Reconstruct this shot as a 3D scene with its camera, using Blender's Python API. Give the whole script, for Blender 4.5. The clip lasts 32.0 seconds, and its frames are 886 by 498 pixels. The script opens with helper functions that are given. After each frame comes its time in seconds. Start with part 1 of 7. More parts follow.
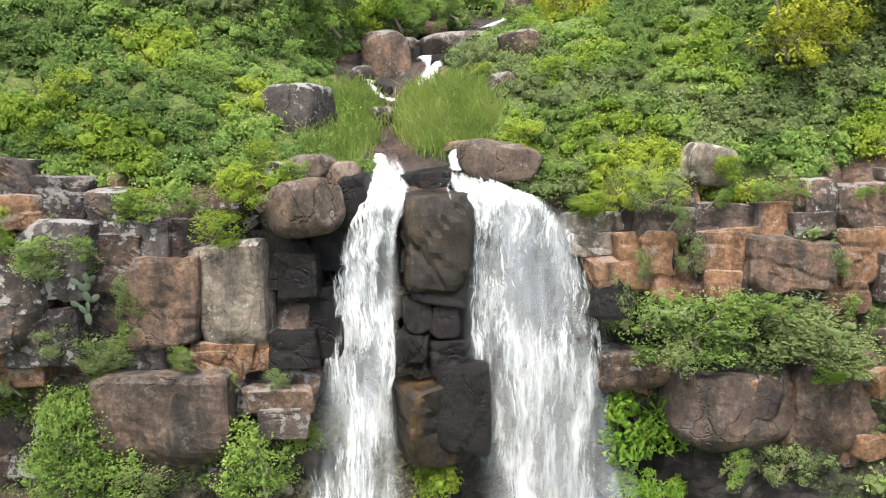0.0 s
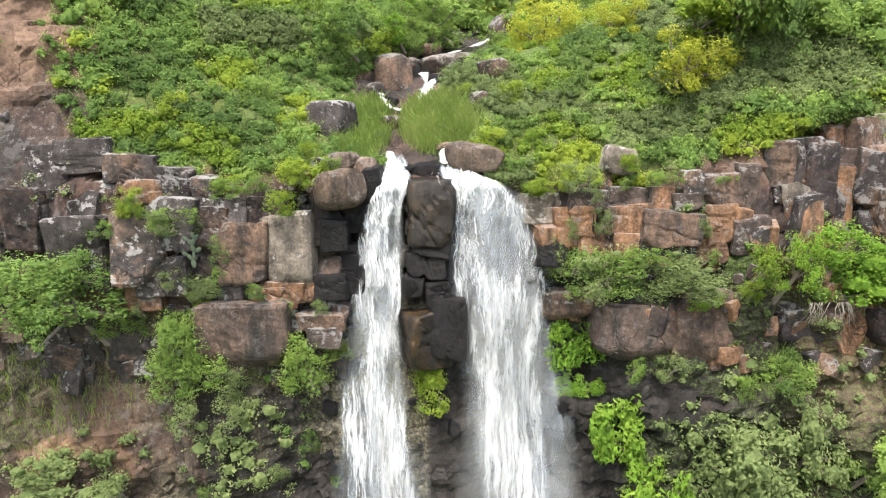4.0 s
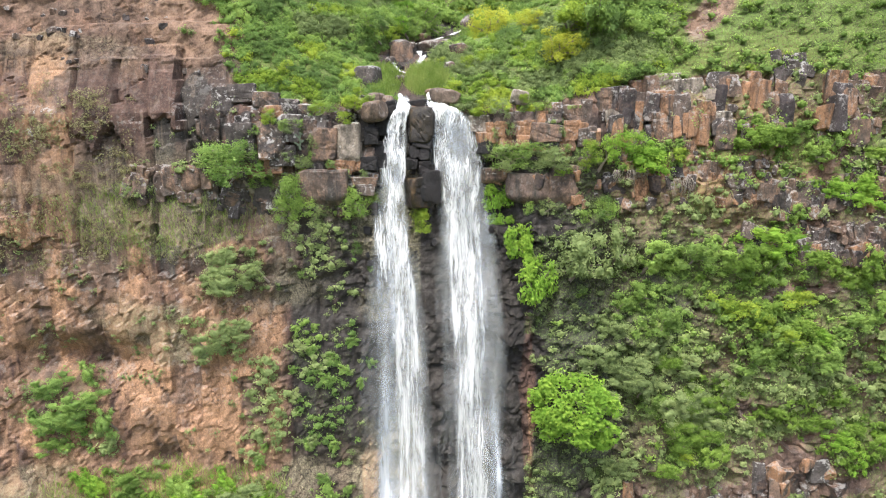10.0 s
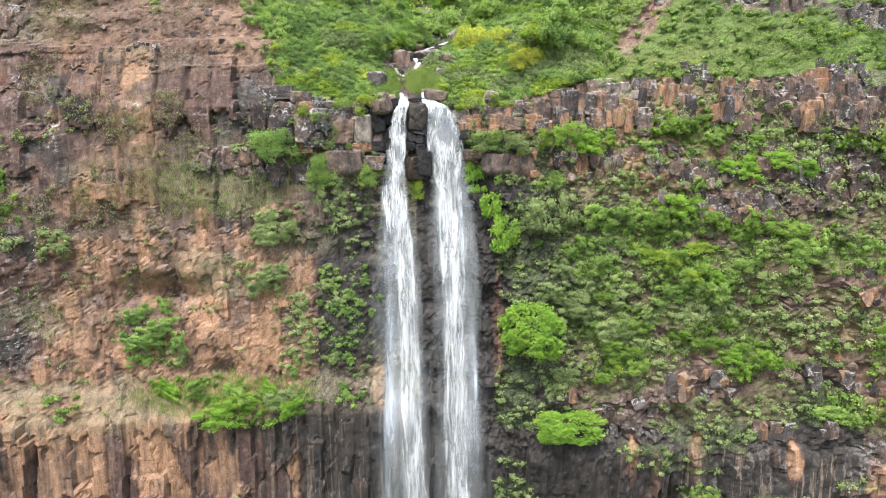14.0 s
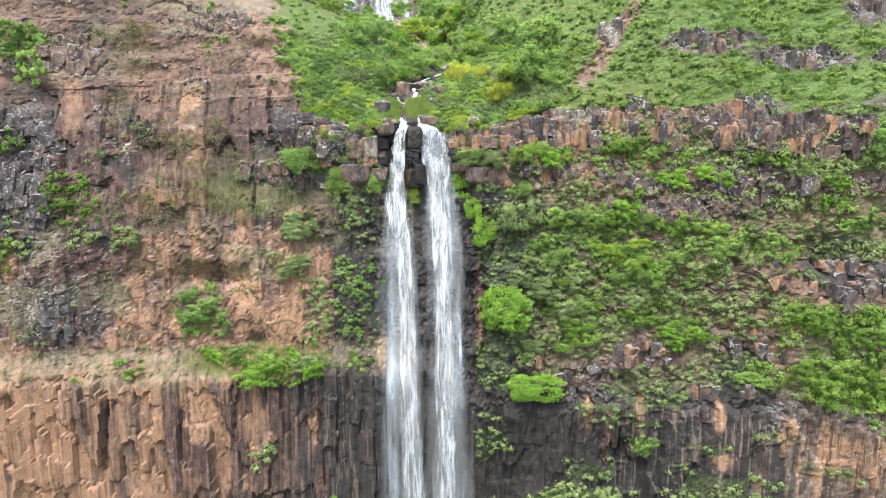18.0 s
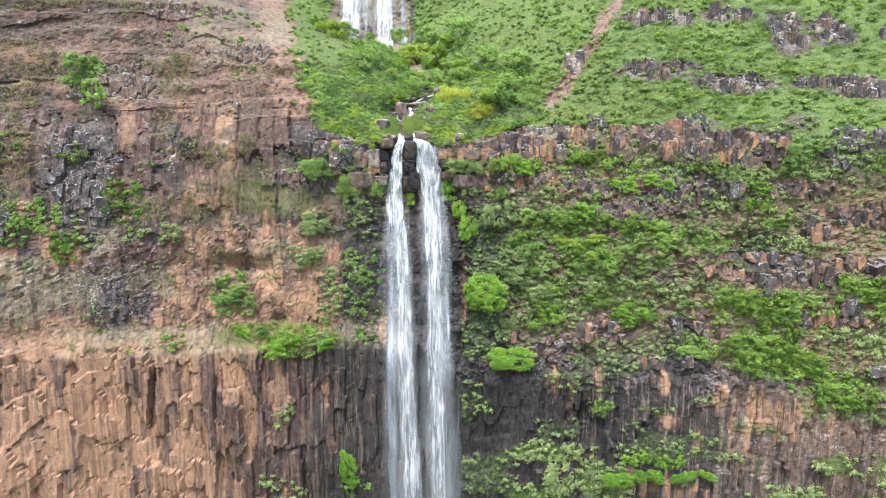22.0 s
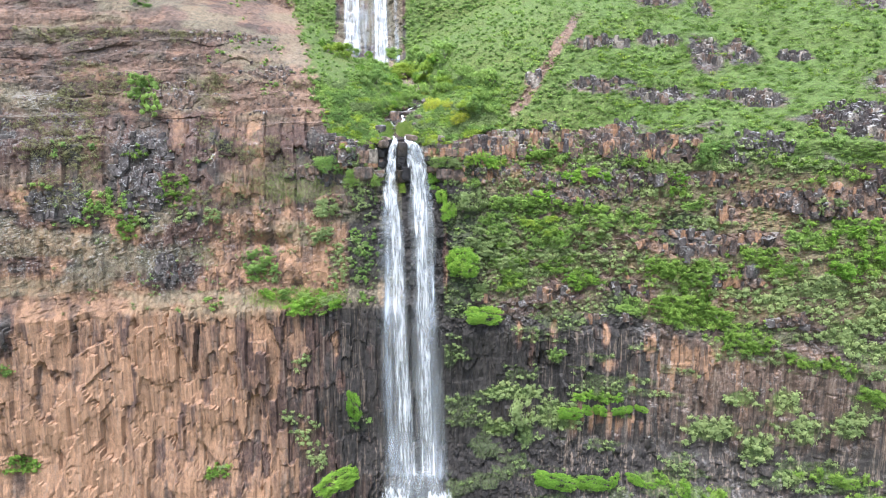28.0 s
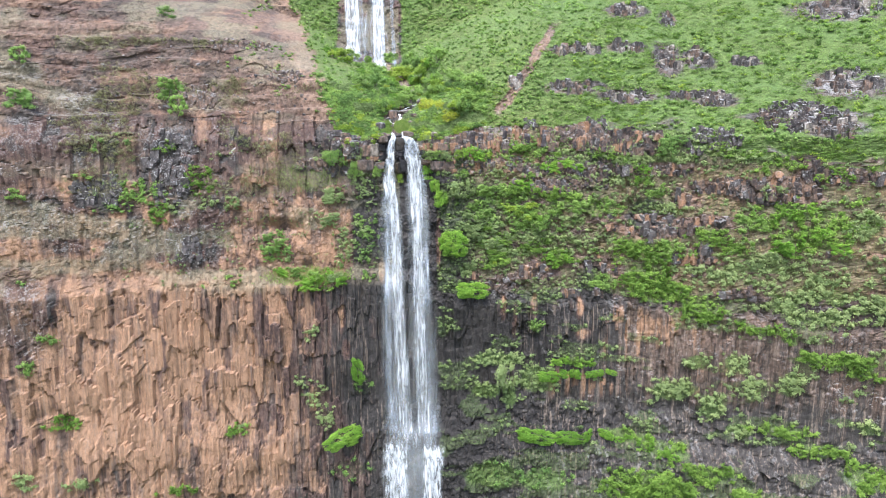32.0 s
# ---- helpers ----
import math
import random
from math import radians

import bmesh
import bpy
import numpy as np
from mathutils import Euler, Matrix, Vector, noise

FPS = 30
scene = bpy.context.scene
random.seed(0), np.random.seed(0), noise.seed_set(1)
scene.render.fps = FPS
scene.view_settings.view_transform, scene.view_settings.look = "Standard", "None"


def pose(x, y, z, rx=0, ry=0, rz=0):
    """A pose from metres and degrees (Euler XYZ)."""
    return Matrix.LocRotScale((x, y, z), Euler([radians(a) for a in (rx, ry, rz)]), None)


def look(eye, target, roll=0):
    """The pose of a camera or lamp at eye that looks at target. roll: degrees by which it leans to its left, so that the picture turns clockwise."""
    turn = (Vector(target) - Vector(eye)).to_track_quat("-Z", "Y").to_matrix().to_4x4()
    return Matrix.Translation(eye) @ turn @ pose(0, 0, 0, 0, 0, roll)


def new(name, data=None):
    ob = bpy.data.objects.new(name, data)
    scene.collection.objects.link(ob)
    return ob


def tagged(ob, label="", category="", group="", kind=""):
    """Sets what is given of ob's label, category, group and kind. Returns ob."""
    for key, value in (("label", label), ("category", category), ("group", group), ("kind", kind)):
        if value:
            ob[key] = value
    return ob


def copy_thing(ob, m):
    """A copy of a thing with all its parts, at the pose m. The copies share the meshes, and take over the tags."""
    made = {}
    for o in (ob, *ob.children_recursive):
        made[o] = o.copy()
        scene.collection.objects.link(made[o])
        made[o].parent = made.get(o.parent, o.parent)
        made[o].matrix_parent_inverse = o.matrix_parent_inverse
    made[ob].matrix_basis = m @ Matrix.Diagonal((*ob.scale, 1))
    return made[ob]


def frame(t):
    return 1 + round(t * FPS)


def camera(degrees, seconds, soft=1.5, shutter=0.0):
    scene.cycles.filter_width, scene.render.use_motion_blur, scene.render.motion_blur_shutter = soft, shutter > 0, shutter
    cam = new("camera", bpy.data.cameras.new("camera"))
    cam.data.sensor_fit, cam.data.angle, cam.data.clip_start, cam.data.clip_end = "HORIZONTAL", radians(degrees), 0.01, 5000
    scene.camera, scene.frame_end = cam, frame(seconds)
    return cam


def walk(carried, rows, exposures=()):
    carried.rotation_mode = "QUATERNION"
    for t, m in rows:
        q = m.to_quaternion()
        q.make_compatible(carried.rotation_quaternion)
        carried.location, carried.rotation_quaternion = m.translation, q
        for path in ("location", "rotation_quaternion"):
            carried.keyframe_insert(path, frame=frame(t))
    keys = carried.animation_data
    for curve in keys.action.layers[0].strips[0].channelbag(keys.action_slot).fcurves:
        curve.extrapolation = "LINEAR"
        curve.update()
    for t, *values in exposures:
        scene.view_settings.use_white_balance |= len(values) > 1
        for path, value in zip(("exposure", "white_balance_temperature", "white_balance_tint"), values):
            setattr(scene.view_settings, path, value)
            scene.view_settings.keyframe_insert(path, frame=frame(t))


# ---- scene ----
cam = camera(68.4, 32.0, soft=1.1)
PATH = [
    (0, (-0.26, -21.271, 81.599), (-0.19, -19.293, 81.314), -1.0),
    (1, (-0.17, -22.19, 81.301), (-0.109, -20.211, 81.017), -1.1),
    (2, (-0.042, -24.182, 81.49), (0.013, -22.202, 81.211), -1.0),
    (2.5, (-0.392, -25.481, 81.607), (-0.315, -23.501, 81.333), -1.0),
    (4.5, (-0.039, -32.849, 82.065), (0.021, -30.878, 81.732), -0.8),
    (5, (-0.156, -34.969, 81.863), (-0.089, -33.0, 81.521), -0.7),
    (6, (-0.267, -39.612, 81.434), (-0.193, -37.649, 81.063), -0.6),
    (7, (0.029, -44.972, 80.873), (0.091, -43.007, 80.504), -0.7),
    (8, (0.174, -49.619, 80.21), (0.234, -47.655, 79.838), -0.6),
    (9, (0.307, -54.84, 79.009), (0.366, -52.874, 78.649), -0.5),
    (11, (0.335, -64.987, 78.582), (0.4, -63.027, 78.191), -0.5),
    (12.5, (-0.4, -72.231, 78.292), (-0.311, -70.275, 77.886), -0.1),
    (13, (-0.324, -74.865, 78.309), (-0.236, -72.907, 77.908), -0.1),
    (14, (-0.219, -79.833, 78.642), (-0.133, -77.874, 78.248), -0.3),
    (16.5, (0.475, -91.956, 79.273), (0.551, -89.992, 78.905), -0.0),
    (17, (0.417, -94.502, 79.519), (0.494, -92.537, 79.154), -0.3),
    (19, (1.616, -103.944, 81.379), (1.68, -101.98, 81.006), -0.0),
    (21, (1.429, -114.126, 82.448), (1.503, -112.161, 82.08), -0.1),
    (23, (2.691, -123.886, 82.556), (2.758, -121.919, 82.2), -0.2),
    (25, (3.382, -133.753, 83.084), (3.447, -131.786, 82.731), -0.3),
    (27.5, (3.032, -147.033, 82.274), (3.114, -145.065, 81.929), -0.4),
    (28, (3.051, -149.571, 82.431), (3.135, -147.603, 82.08), -0.3),
    (29, (2.953, -154.501, 82.517), (3.04, -152.534, 82.164), -0.4),
    (30, (2.719, -159.504, 82.399), (2.811, -157.538, 82.043), -0.3),
    (31, (2.332, -164.582, 82.275), (2.431, -162.616, 81.919), -0.5),
    (32, (2.05, -169.823, 82.005), (2.156, -167.857, 81.649), -0.4),
]
walk(cam, [(t, look(eye, target, roll)) for t, eye, target, roll in PATH],
     [(0, 1.54, 6600, 10), (9, 1.50, 6400, 11), (20, 1.50, 5950, 11), (32, 1.48, 5650, 12)])

# ---- sky, sun ----
world = bpy.data.worlds.new("overcast_sky")
scene.world = world
world.use_nodes = True
wn, wl = world.node_tree.nodes, world.node_tree.links
sky = wn.new("ShaderNodeTexSky")
sky.sky_type, sky.sun_disc = "NISHITA", False
sky.sun_elevation, sky.sun_rotation = radians(65), radians(197)
sky.air_density, sky.dust_density, sky.ozone_density = 1.0, 4.0, 0.6
wn["Background"].inputs["Strength"].default_value = 0.15
wl.new(sky.outputs[0], wn["Background"].inputs["Color"])
sun = new("sun", bpy.data.lights.new("sun", "SUN"))
sun.data.energy, sun.data.angle, sun.data.color = 2.0, radians(16), (1.0, 0.97, 0.92)
sun.matrix_world = look((-16, -54, 180), (0, 0, 60))


# ---- small tools ----
def smooth(a, b, v):
    t = np.clip((v - a) / (b - a), 0, 1)
    return t * t * (3 - 2 * t)


def rnd(ix, iy, seed):
    v = np.sin(ix * 127.1 + iy * 311.7 + seed * 74.7) * 43758.5453
    return v - np.floor(v)


def vnoise(x, y, seed=0):
    """Smooth lattice noise, 0 to 1."""
    ix, iy = np.floor(x), np.floor(y)
    fx, fy = x - ix, y - iy
    fx, fy = fx * fx * (3 - 2 * fx), fy * fy * (3 - 2 * fy)
    a, b = rnd(ix, iy, seed), rnd(ix + 1, iy, seed)
    c, d = rnd(ix, iy + 1, seed), rnd(ix + 1, iy + 1, seed)
    return (a + (b - a) * fx) * (1 - fy) + (c + (d - c) * fx) * fy


def fbm(x, y, seed=0, octaves=4):
    total, amp, norm = 0.0, 1.0, 0.0
    for n in range(octaves):
        total = total + amp * vnoise(x * 2**n, y * 2**n, seed + 13 * n)
        norm += amp
        amp *= 0.5
    return total / norm


def cells(x, y, seed=0, jitter=0.85):
    """Irregular cells: how far from the nearest border, and two random values and the place inside for each cell."""
    ix, iy = np.floor(x), np.floor(y)
    f1, f2 = np.full(x.shape, 9.0), np.full(x.shape, 9.0)
    cx, cy = np.zeros(x.shape), np.zeros(x.shape)
    ox, oy = np.zeros(x.shape), np.zeros(x.shape)
    for di in (-1, 0, 1):
        for dj in (-1, 0, 1):
            jx, jy = ix + di, iy + dj
            px = jx + 0.5 + jitter * (rnd(jx, jy, seed) - 0.5)
            py = jy + 0.5 + jitter * (rnd(jx, jy, seed + 5) - 0.5)
            d = np.hypot(x - px, y - py)
            near = d < f1
            f2 = np.where(near, f1, np.minimum(f2, d))
            cx, cy = np.where(near, jx, cx), np.where(near, jy, cy)
            ox, oy = np.where(near, x - px, ox), np.where(near, y - py, oy)
            f1 = np.where(near, d, f1)
    return f2 - f1, rnd(cx, cy, seed + 9), rnd(cx, cy, seed + 21), ox, oy


def columns(x, z, wide, tall, seed):
    """Upright joints: how far from the next joint, two random values for each length of a column, and the place across it."""
    u = x / wide + 0.7 * vnoise(x * 0.4, z * 0.07, seed) + 0.25 * vnoise(x * 1.3, z * 0.3, seed + 2)
    c = np.floor(u)
    v = z / (tall * (0.6 + 0.8 * rnd(c, 0 * c, seed))) + 7 * rnd(c, 0 * c + 3, seed) + 0.3 * vnoise(x * 1.1, z * 0.4, seed + 4)
    k = np.floor(v)
    fx, fz = u - c, (v - k) * tall / wide
    return np.minimum(np.minimum(fx, 1 - fx), np.minimum(fz, tall / wide - fz)), rnd(c, k, seed + 9), rnd(c, k, seed + 21), fx - 0.5


def mesh_from(name, verts, faces, attrs=None, smooth_faces=False):
    """A mesh from numpy arrays: verts (n, 3), faces (m, 3 or 4)."""
    me = bpy.data.meshes.new(name)
    n, k = faces.shape
    me.vertices.add(len(verts))
    me.vertices.foreach_set("co", np.ascontiguousarray(verts, np.float32).ravel())
    me.loops.add(n * k)
    me.loops.foreach_set("vertex_index", np.ascontiguousarray(faces, np.int32).ravel())
    me.polygons.add(n)
    me.polygons.foreach_set("loop_start", np.arange(0, n * k, k, dtype=np.int32))
    me.polygons.foreach_set("use_smooth", np.full(n, smooth_faces))
    for key, values in (attrs or {}).items():
        me.attributes.new(key, "FLOAT", "POINT").data.foreach_set("value", np.ascontiguousarray(values, np.float32).ravel())
    me.update(calc_edges=True)
    return me


def grid_faces(rows, cols):
    a = np.arange(rows * cols).reshape(rows, cols)
    return np.stack([a[:-1, :-1], a[:-1, 1:], a[1:, 1:], a[1:, :-1]], -1).reshape(-1, 4)


def part(name, data, material, parent=None, label=""):
    """One mesh object, from a mesh or a bmesh, under a thing or a part."""
    if isinstance(data, bmesh.types.BMesh):
        me = bpy.data.meshes.new(name)
        data.to_mesh(me)
        data.free()
        data = me
    ob = new(name, data)
    if material and not data.materials:
        data.materials.append(material)
    if parent:
        ob.parent = parent
    return tagged(ob, label)


# ---- the shape of the land ----
def stream_x(z):
    return np.interp(z, [80, 82, 86, 89, 93, 97, 104, 130], [0, -1.2, -1.6, 3.4, 4.5, 1.0, -5.5, -8])


def macro(x, z):
    """Depth of the mountainside at the place x, z: the cliff below its rim, the slope and the gully above."""
    x, z = np.asarray(x, float), np.asarray(z, float)
    left = np.interp(z, [-60, 2, 13, 43, 47, 60, 72, 80], [-11, -7, -5, -4.2, -2.2, -1.6, -0.8, 0])
    zr = z + 0.10 * np.maximum(x - 45, 0)
    right = np.interp(zr, [-60, 0, 5, 12, 38, 42, 58, 68, 80], [-16, -10, -6.5, -5, -4.6, -3.5, -2.6, -0.9, 0])
    k = smooth(-4, 7, x)
    y = left * (1 - k) + right * k
    y = y - 0.0014 * np.minimum(x + 5, 0) ** 2 - 0.0016 * np.maximum(x - 2, 0) ** 2
    h = np.maximum(z - 80, 0)
    s = np.interp(x, [-140, -60, -24, -16, -9, 6, 14, 24, 45, 80, 140], [0.55, 0.5, 0.45, 0.5, 0.75, 0.8, 0.6, 0.5, 0.55, 0.95, 1.1])
    d = (x - stream_x(z)) / (2.6 + 0.24 * h + 0.018 * h * h)
    s = s + (2.15 - s) * np.exp(-np.abs(d) ** 1.6)
    up = h * s
    cap = 52 + 0.12 * np.maximum(z - 104, 0)
    return y + np.where(up > cap, cap + (up - cap) * 0.12, up)


def rim_z(x):
    return np.interp(x, [-140, -16, -4, 5, 12, 20, 53, 67, 90, 140], [84, 80.8, 80.0, 79.9, 80.2, 82.2, 83.6, 81, 76, 72]) + 1.0 * (vnoise(x * 0.35, x * 0, 3) - 0.5) + 6.0 * smooth(55, 75, x) * (fbm(x * 0.11, x * 0, 8, 3) - 0.5)


def soil_edge(z):
    return np.interp(z, [78, 83, 90, 95, 103, 108, 122], [-14, -16.5, -18, -18.8, -24.5, -26, -34]) + 3.0 * (fbm(z * 0.4, z * 0 + 4, 88, 4) - 0.5)


# ---- where plants grow and how the rock is coloured ----
GROVES, ZONES = [], []


def grove(sort, x, z, w, h):
    """A patch of one sort of plant on the mountainside, w wide and h high."""
    GROVES.append((sort, x, z, w, h))


def zone(sort, x, z, w, h):
    """A patch of one sort of rock, w wide and h high."""
    ZONES.append((sort, x, z, w, h))


grove("dull", 10.0, 75.7, 6.7, 2.5)
grove("yellow", 15.2, 76.3, 3.1, 3.0)
grove("bright", 19.5, 76.4, 4.6, 4.0)
grove("yellow", 23.1, 76.0, 2.5, 2.5)
grove("light", 31.0, 77.1, 5.4, 3.5)
grove("green", 35.4, 77.0, 4.4, 5.5)
grove("light", 40.5, 76.0, 2.8, 1.8)
grove("bright", 39.3, 72.5, 5.3, 2.5)
grove("green", 33.8, 70.7, 3.0, 2.3)
grove("dull", 25.2, 71.3, 4.6, 2.6)
grove("green", 16.8, 71.2, 3.1, 2.6)
grove("green", 26.4, 66.6, 15.2, 3.6)
grove("bright", 32.1, 68.2, 6.0, 3.6)
grove("light", 32.4, 61.5, 7.0, 3.1)
grove("light", 39.0, 65.7, 6.3, 4.0)
grove("green", 20.2, 62.5, 6.2, 4.6)
grove("yellow", 33.9, 63.1, 5.4, 1.7)
grove("dull", 17.3, 60.5, 3.6, 2.1)
grove("dull", 17.3, 57.9, 3.1, 2.1)
grove("light", 22.7, 57.3, 2.9, 2.1)
grove("light", 26.5, 54.4, 5.7, 3.0)
grove("dull", 19.7, 55.3, 4.2, 3.3)
grove("light", 24.8, 51.3, 5.7, 2.7)
grove("dull", 28.4, 51.7, 3.1, 2.2)
grove("green", 35.3, 58.2, 3.9, 2.1)
grove("light", 40.8, 50.2, 5.4, 2.7)
grove("green", 41.0, 56.8, 2.4, 2.1)
grove("dull", 33.7, 51.5, 3.5, 3.3)
grove("yellow", 24.1, 48.3, 3.1, 1.7)
grove("dull", 17.3, 46.6, 4.3, 3.4)
grove("green", 39.7, 61.4, 4.8, 3.0)
grove("bright", 35.8, 59.8, 3.4, 2.0)
grove("green", 30.4, 58.7, 4.0, 2.1)
grove("green", 21.6, 53.5, 3.1, 2.2)
grove("dull", 16.6, 53.8, 2.6, 2.7)
grove("dull", 32.5, 56.1, 2.5, 1.9)
grove("light", 38.1, 54.1, 2.5, 1.9)
grove("dull", 29.5, 54.4, 2.0, 1.6)
grove("green", -6.2, 71.6, 2.9, 3.1)
grove("green", -10.2, 72.4, 3.0, 4.1)
grove("dull", -18.2, 64.8, 3.5, 2.6)
grove("dull", -9.4, 66.7, 4.6, 3.1)
grove("deep", -5.3, 67.2, 2.6, 3.1)
grove("deep", -8.9, 52.7, 6.4, 8.9)
grove("deep", -5.5, 59.2, 3.1, 9.7)
grove("dull", -10.5, 57.2, 4.7, 3.3)
grove("deep", -32.2, 55.3, 6.3, 3.2)
grove("green", -33.1, 51.0, 4.4, 3.3)
grove("dull", -29.7, 50.3, 3.0, 2.7)
grove("bright", -29.9, 46.5, 3.5, 2.4)
grove("green", -26.9, 46.6, 4.6, 2.4)
grove("green", -22.2, 45.7, 5.7, 2.2)
grove("dull", -16.9, 45.0, 6.3, 1.8)
grove("dull", -20.9, 61.2, 3.0, 1.6)
grove("green", -10.7, 59.4, 2.1, 2.7)
grove("yellow", -8.5, 45.2, 3.7, 2.3)
grove("deep", -16.6, 75.5, 5.4, 3.5)
grove("dull", -13.6, 78.0, 4.0, 2.0)
grove("dull", -20.6, 74.6, 2.0, 3.0)
grove("deep", 68.2, 77.4, 6.1, 7.5)
grove("light", 52.5, 75.8, 8.2, 2.2)
grove("bright", 41.3, 72.7, 12.8, 3.0)
grove("bright", 62.0, 70.5, 4.8, 5.2)
grove("light", 37.1, 66.2, 22.6, 3.5)
grove("green", 50.4, 62.5, 14.3, 4.4)
grove("light", 61.4, 52.3, 15.2, 4.5)
grove("light", 63.1, 44.2, 13.7, 8.2)
grove("green", 52.8, 43.2, 7.6, 3.7)
grove("light", 69.7, 41.0, 8.6, 5.0)
grove("green", 35.3, 31.4, 4.1, 3.9)
grove("dull", 25.1, 22.4, 16.7, 4.1)
grove("bright", 44.7, 21.9, 13.3, 2.5)
grove("dull", 19.9, 57.6, 11.7, 3.6)
grove("green", 34.1, 58.7, 10.5, 5.4)
grove("yellow", 29.7, 61.3, 8.0, 4.4)
grove("dull", 44.4, 58.9, 7.7, 3.5)
grove("dull", 25.4, 53.1, 7.2, 5.5)
grove("light", 24.6, 48.4, 8.1, 3.7)
grove("light", 34.3, 51.4, 7.1, 3.7)
grove("bright", 41.4, 48.8, 8.7, 3.7)
grove("dull", 37.7, 55.1, 5.2, 3.6)
grove("green", 69.2, 52.7, 6.2, 3.5)
grove("dull", 54.4, 69.5, 7.4, 3.5)
grove("green", 58.2, 73.9, 4.8, 3.4)
grove("green", 65.8, 66.3, 4.7, 4.3)
grove("deep", -8.2, 52.9, 5.4, 12.1)
grove("dull", -14.5, 52.1, 5.4, 11.1)
grove("bright", -50.3, 70.6, 5.5, 7.7)
grove("light", -57.5, 79.1, 4.5, 5.0)
grove("light", -58.6, 86.6, 6.2, 5.1)
grove("light", -49.7, 84.9, 10.4, 4.3)
grove("light", -59.4, 62.3, 5.3, 5.1)
grove("green", -42.6, 44.9, 4.2, 3.2)
grove("deep", -49.9, 44.1, 2.5, 2.4)
grove("deep", -31.4, 52.5, 7.8, 5.5)
grove("bright", -20.0, 44.2, 13.4, 5.9)
grove("bright", -30.8, 46.9, 4.4, 2.6)
grove("dull", -23.1, 30.6, 3.6, 4.9)
grove("dull", -16.4, 66.7, 5.3, 4.5)
grove("dull", -41.8, 64.4, 4.9, 3.5)
grove("dull", -17.9, 59.5, 4.4, 3.6)
grove("deep", -15.7, 75.5, 4.4, 3.5)
grove("dull", -56.6, 63.9, 4.6, 5.1)
grove("dull", -47.5, 64.5, 4.8, 4.3)
grove("light", 65.4, 41.9, 15.1, 7.3)
grove("light", 76.2, 37.2, 12.1, 7.1)
grove("light", 62.4, 51.1, 12.4, 4.9)
grove("light", 77.7, 55.3, 9.2, 5.1)
grove("bright", 99.8, 55.2, 18.1, 6.8)
grove("bright", 96.2, 61.9, 11.0, 5.5)
grove("green", 87.5, 59.0, 8.9, 4.7)
grove("light", 90.5, 32.3, 11.3, 2.9)
grove("light", 106.9, 25.5, 18.7, 4.3)
grove("light", 112.9, 22.5, 7.9, 2.9)
grove("bright", 60.2, 2.2, 11.7, 2.9)
grove("bright", 68.3, -0.5, 12.8, 3.0)
grove("light", 77.5, -5.2, 13.4, 5.2)
grove("light", 86.8, -9.5, 9.1, 4.4)
grove("light", 63.8, -9.6, 23.8, 9.1)
grove("light", 97.2, 5.9, 12.7, 3.4)
grove("light", 104.6, 1.8, 13.5, 3.6)
grove("light", 113.7, -2.9, 11.1, 6.7)
grove("dull", 70.3, 15.1, 13.8, 6.2)
grove("dull", 84.7, 23.0, 6.5, 6.0)
grove("dull", 89.0, 16.5, 6.4, 7.5)
grove("dull", 80.0, 11.2, 8.0, 7.6)
grove("dull", 86.8, 5.7, 8.0, 4.3)
grove("dull", 106.6, 36.7, 5.9, 4.1)
grove("light", 104.3, 70.9, 9.3, 4.1)
grove("dull", 92.4, 66.7, 7.4, 4.2)
grove("light", 83.6, 52.6, 7.7, 3.7)
grove("dull", 69.1, 62.2, 8.1, 2.8)
grove("dull", 111.6, 58.9, 6.8, 8.0)
grove("dull", 102.6, 44.9, 8.3, 4.2)
grove("dull", 95.6, 38.8, 7.4, 3.4)
grove("dull", 88.9, 49.9, 7.5, 4.3)
grove("dull", 115.5, 40.1, 4.5, 6.9)
grove("dull", 115.1, 8.9, 4.6, 4.4)
grove("dull", 97.7, 18.7, 7.4, 7.4)
grove("dull", 75.4, 23.1, 6.7, 4.5)
grove("deep", -10.9, 16.1, 6.0, 6.3)
grove("dull", -25.7, 17.5, 5.8, 3.7)
grove("light", -84.1, 11.5, 13.4, 3.6)
grove("light", -43.2, 5.4, 8.5, 3.2)
grove("deep", -69.0, 80.2, 11.2, 7.6)
grove("light", -55.7, 88.4, 8.0, 11.3)
grove("light", -48.8, 86.0, 8.1, 2.5)
grove("green", -63.3, 67.1, 10.2, 7.7)
grove("bright", -48.8, 69.6, 6.7, 7.0)
grove("deep", -71.1, 63.9, 11.1, 2.7)
grove("green", -75.5, 72.2, 5.3, 2.7)
grove("dull", -89.8, 107.9, 7.2, 8.7)
grove("green", -87.1, 89.7, 9.4, 6.8)
grove("green", -89.9, 67.3, 5.7, 4.0)
grove("deep", -91.3, 48.5, 6.8, 4.0)
grove("green", -90.1, 25.9, 6.9, 3.4)
grove("green", -86.0, 32.6, 7.1, 2.8)
grove("dull", -22.9, 13.5, 5.9, 6.1)
grove("dull", -20.8, 7.4, 4.4, 8.8)
grove("dull", -79.7, -4.6, 9.9, 2.9)
grove("dull", -92.9, -1.8, 6.9, 4.3)
grove("light", -57.7, -9.2, 10.9, 3.0)
grove("dull", 22.2, 13.8, 9.1, 4.7)
grove("dull", 35.6, 17.0, 11.9, 7.9)
grove("dull", 28.2, 12.2, 4.5, 6.1)
grove("moss", 23.1, -7.6, 17.9, 9.2)
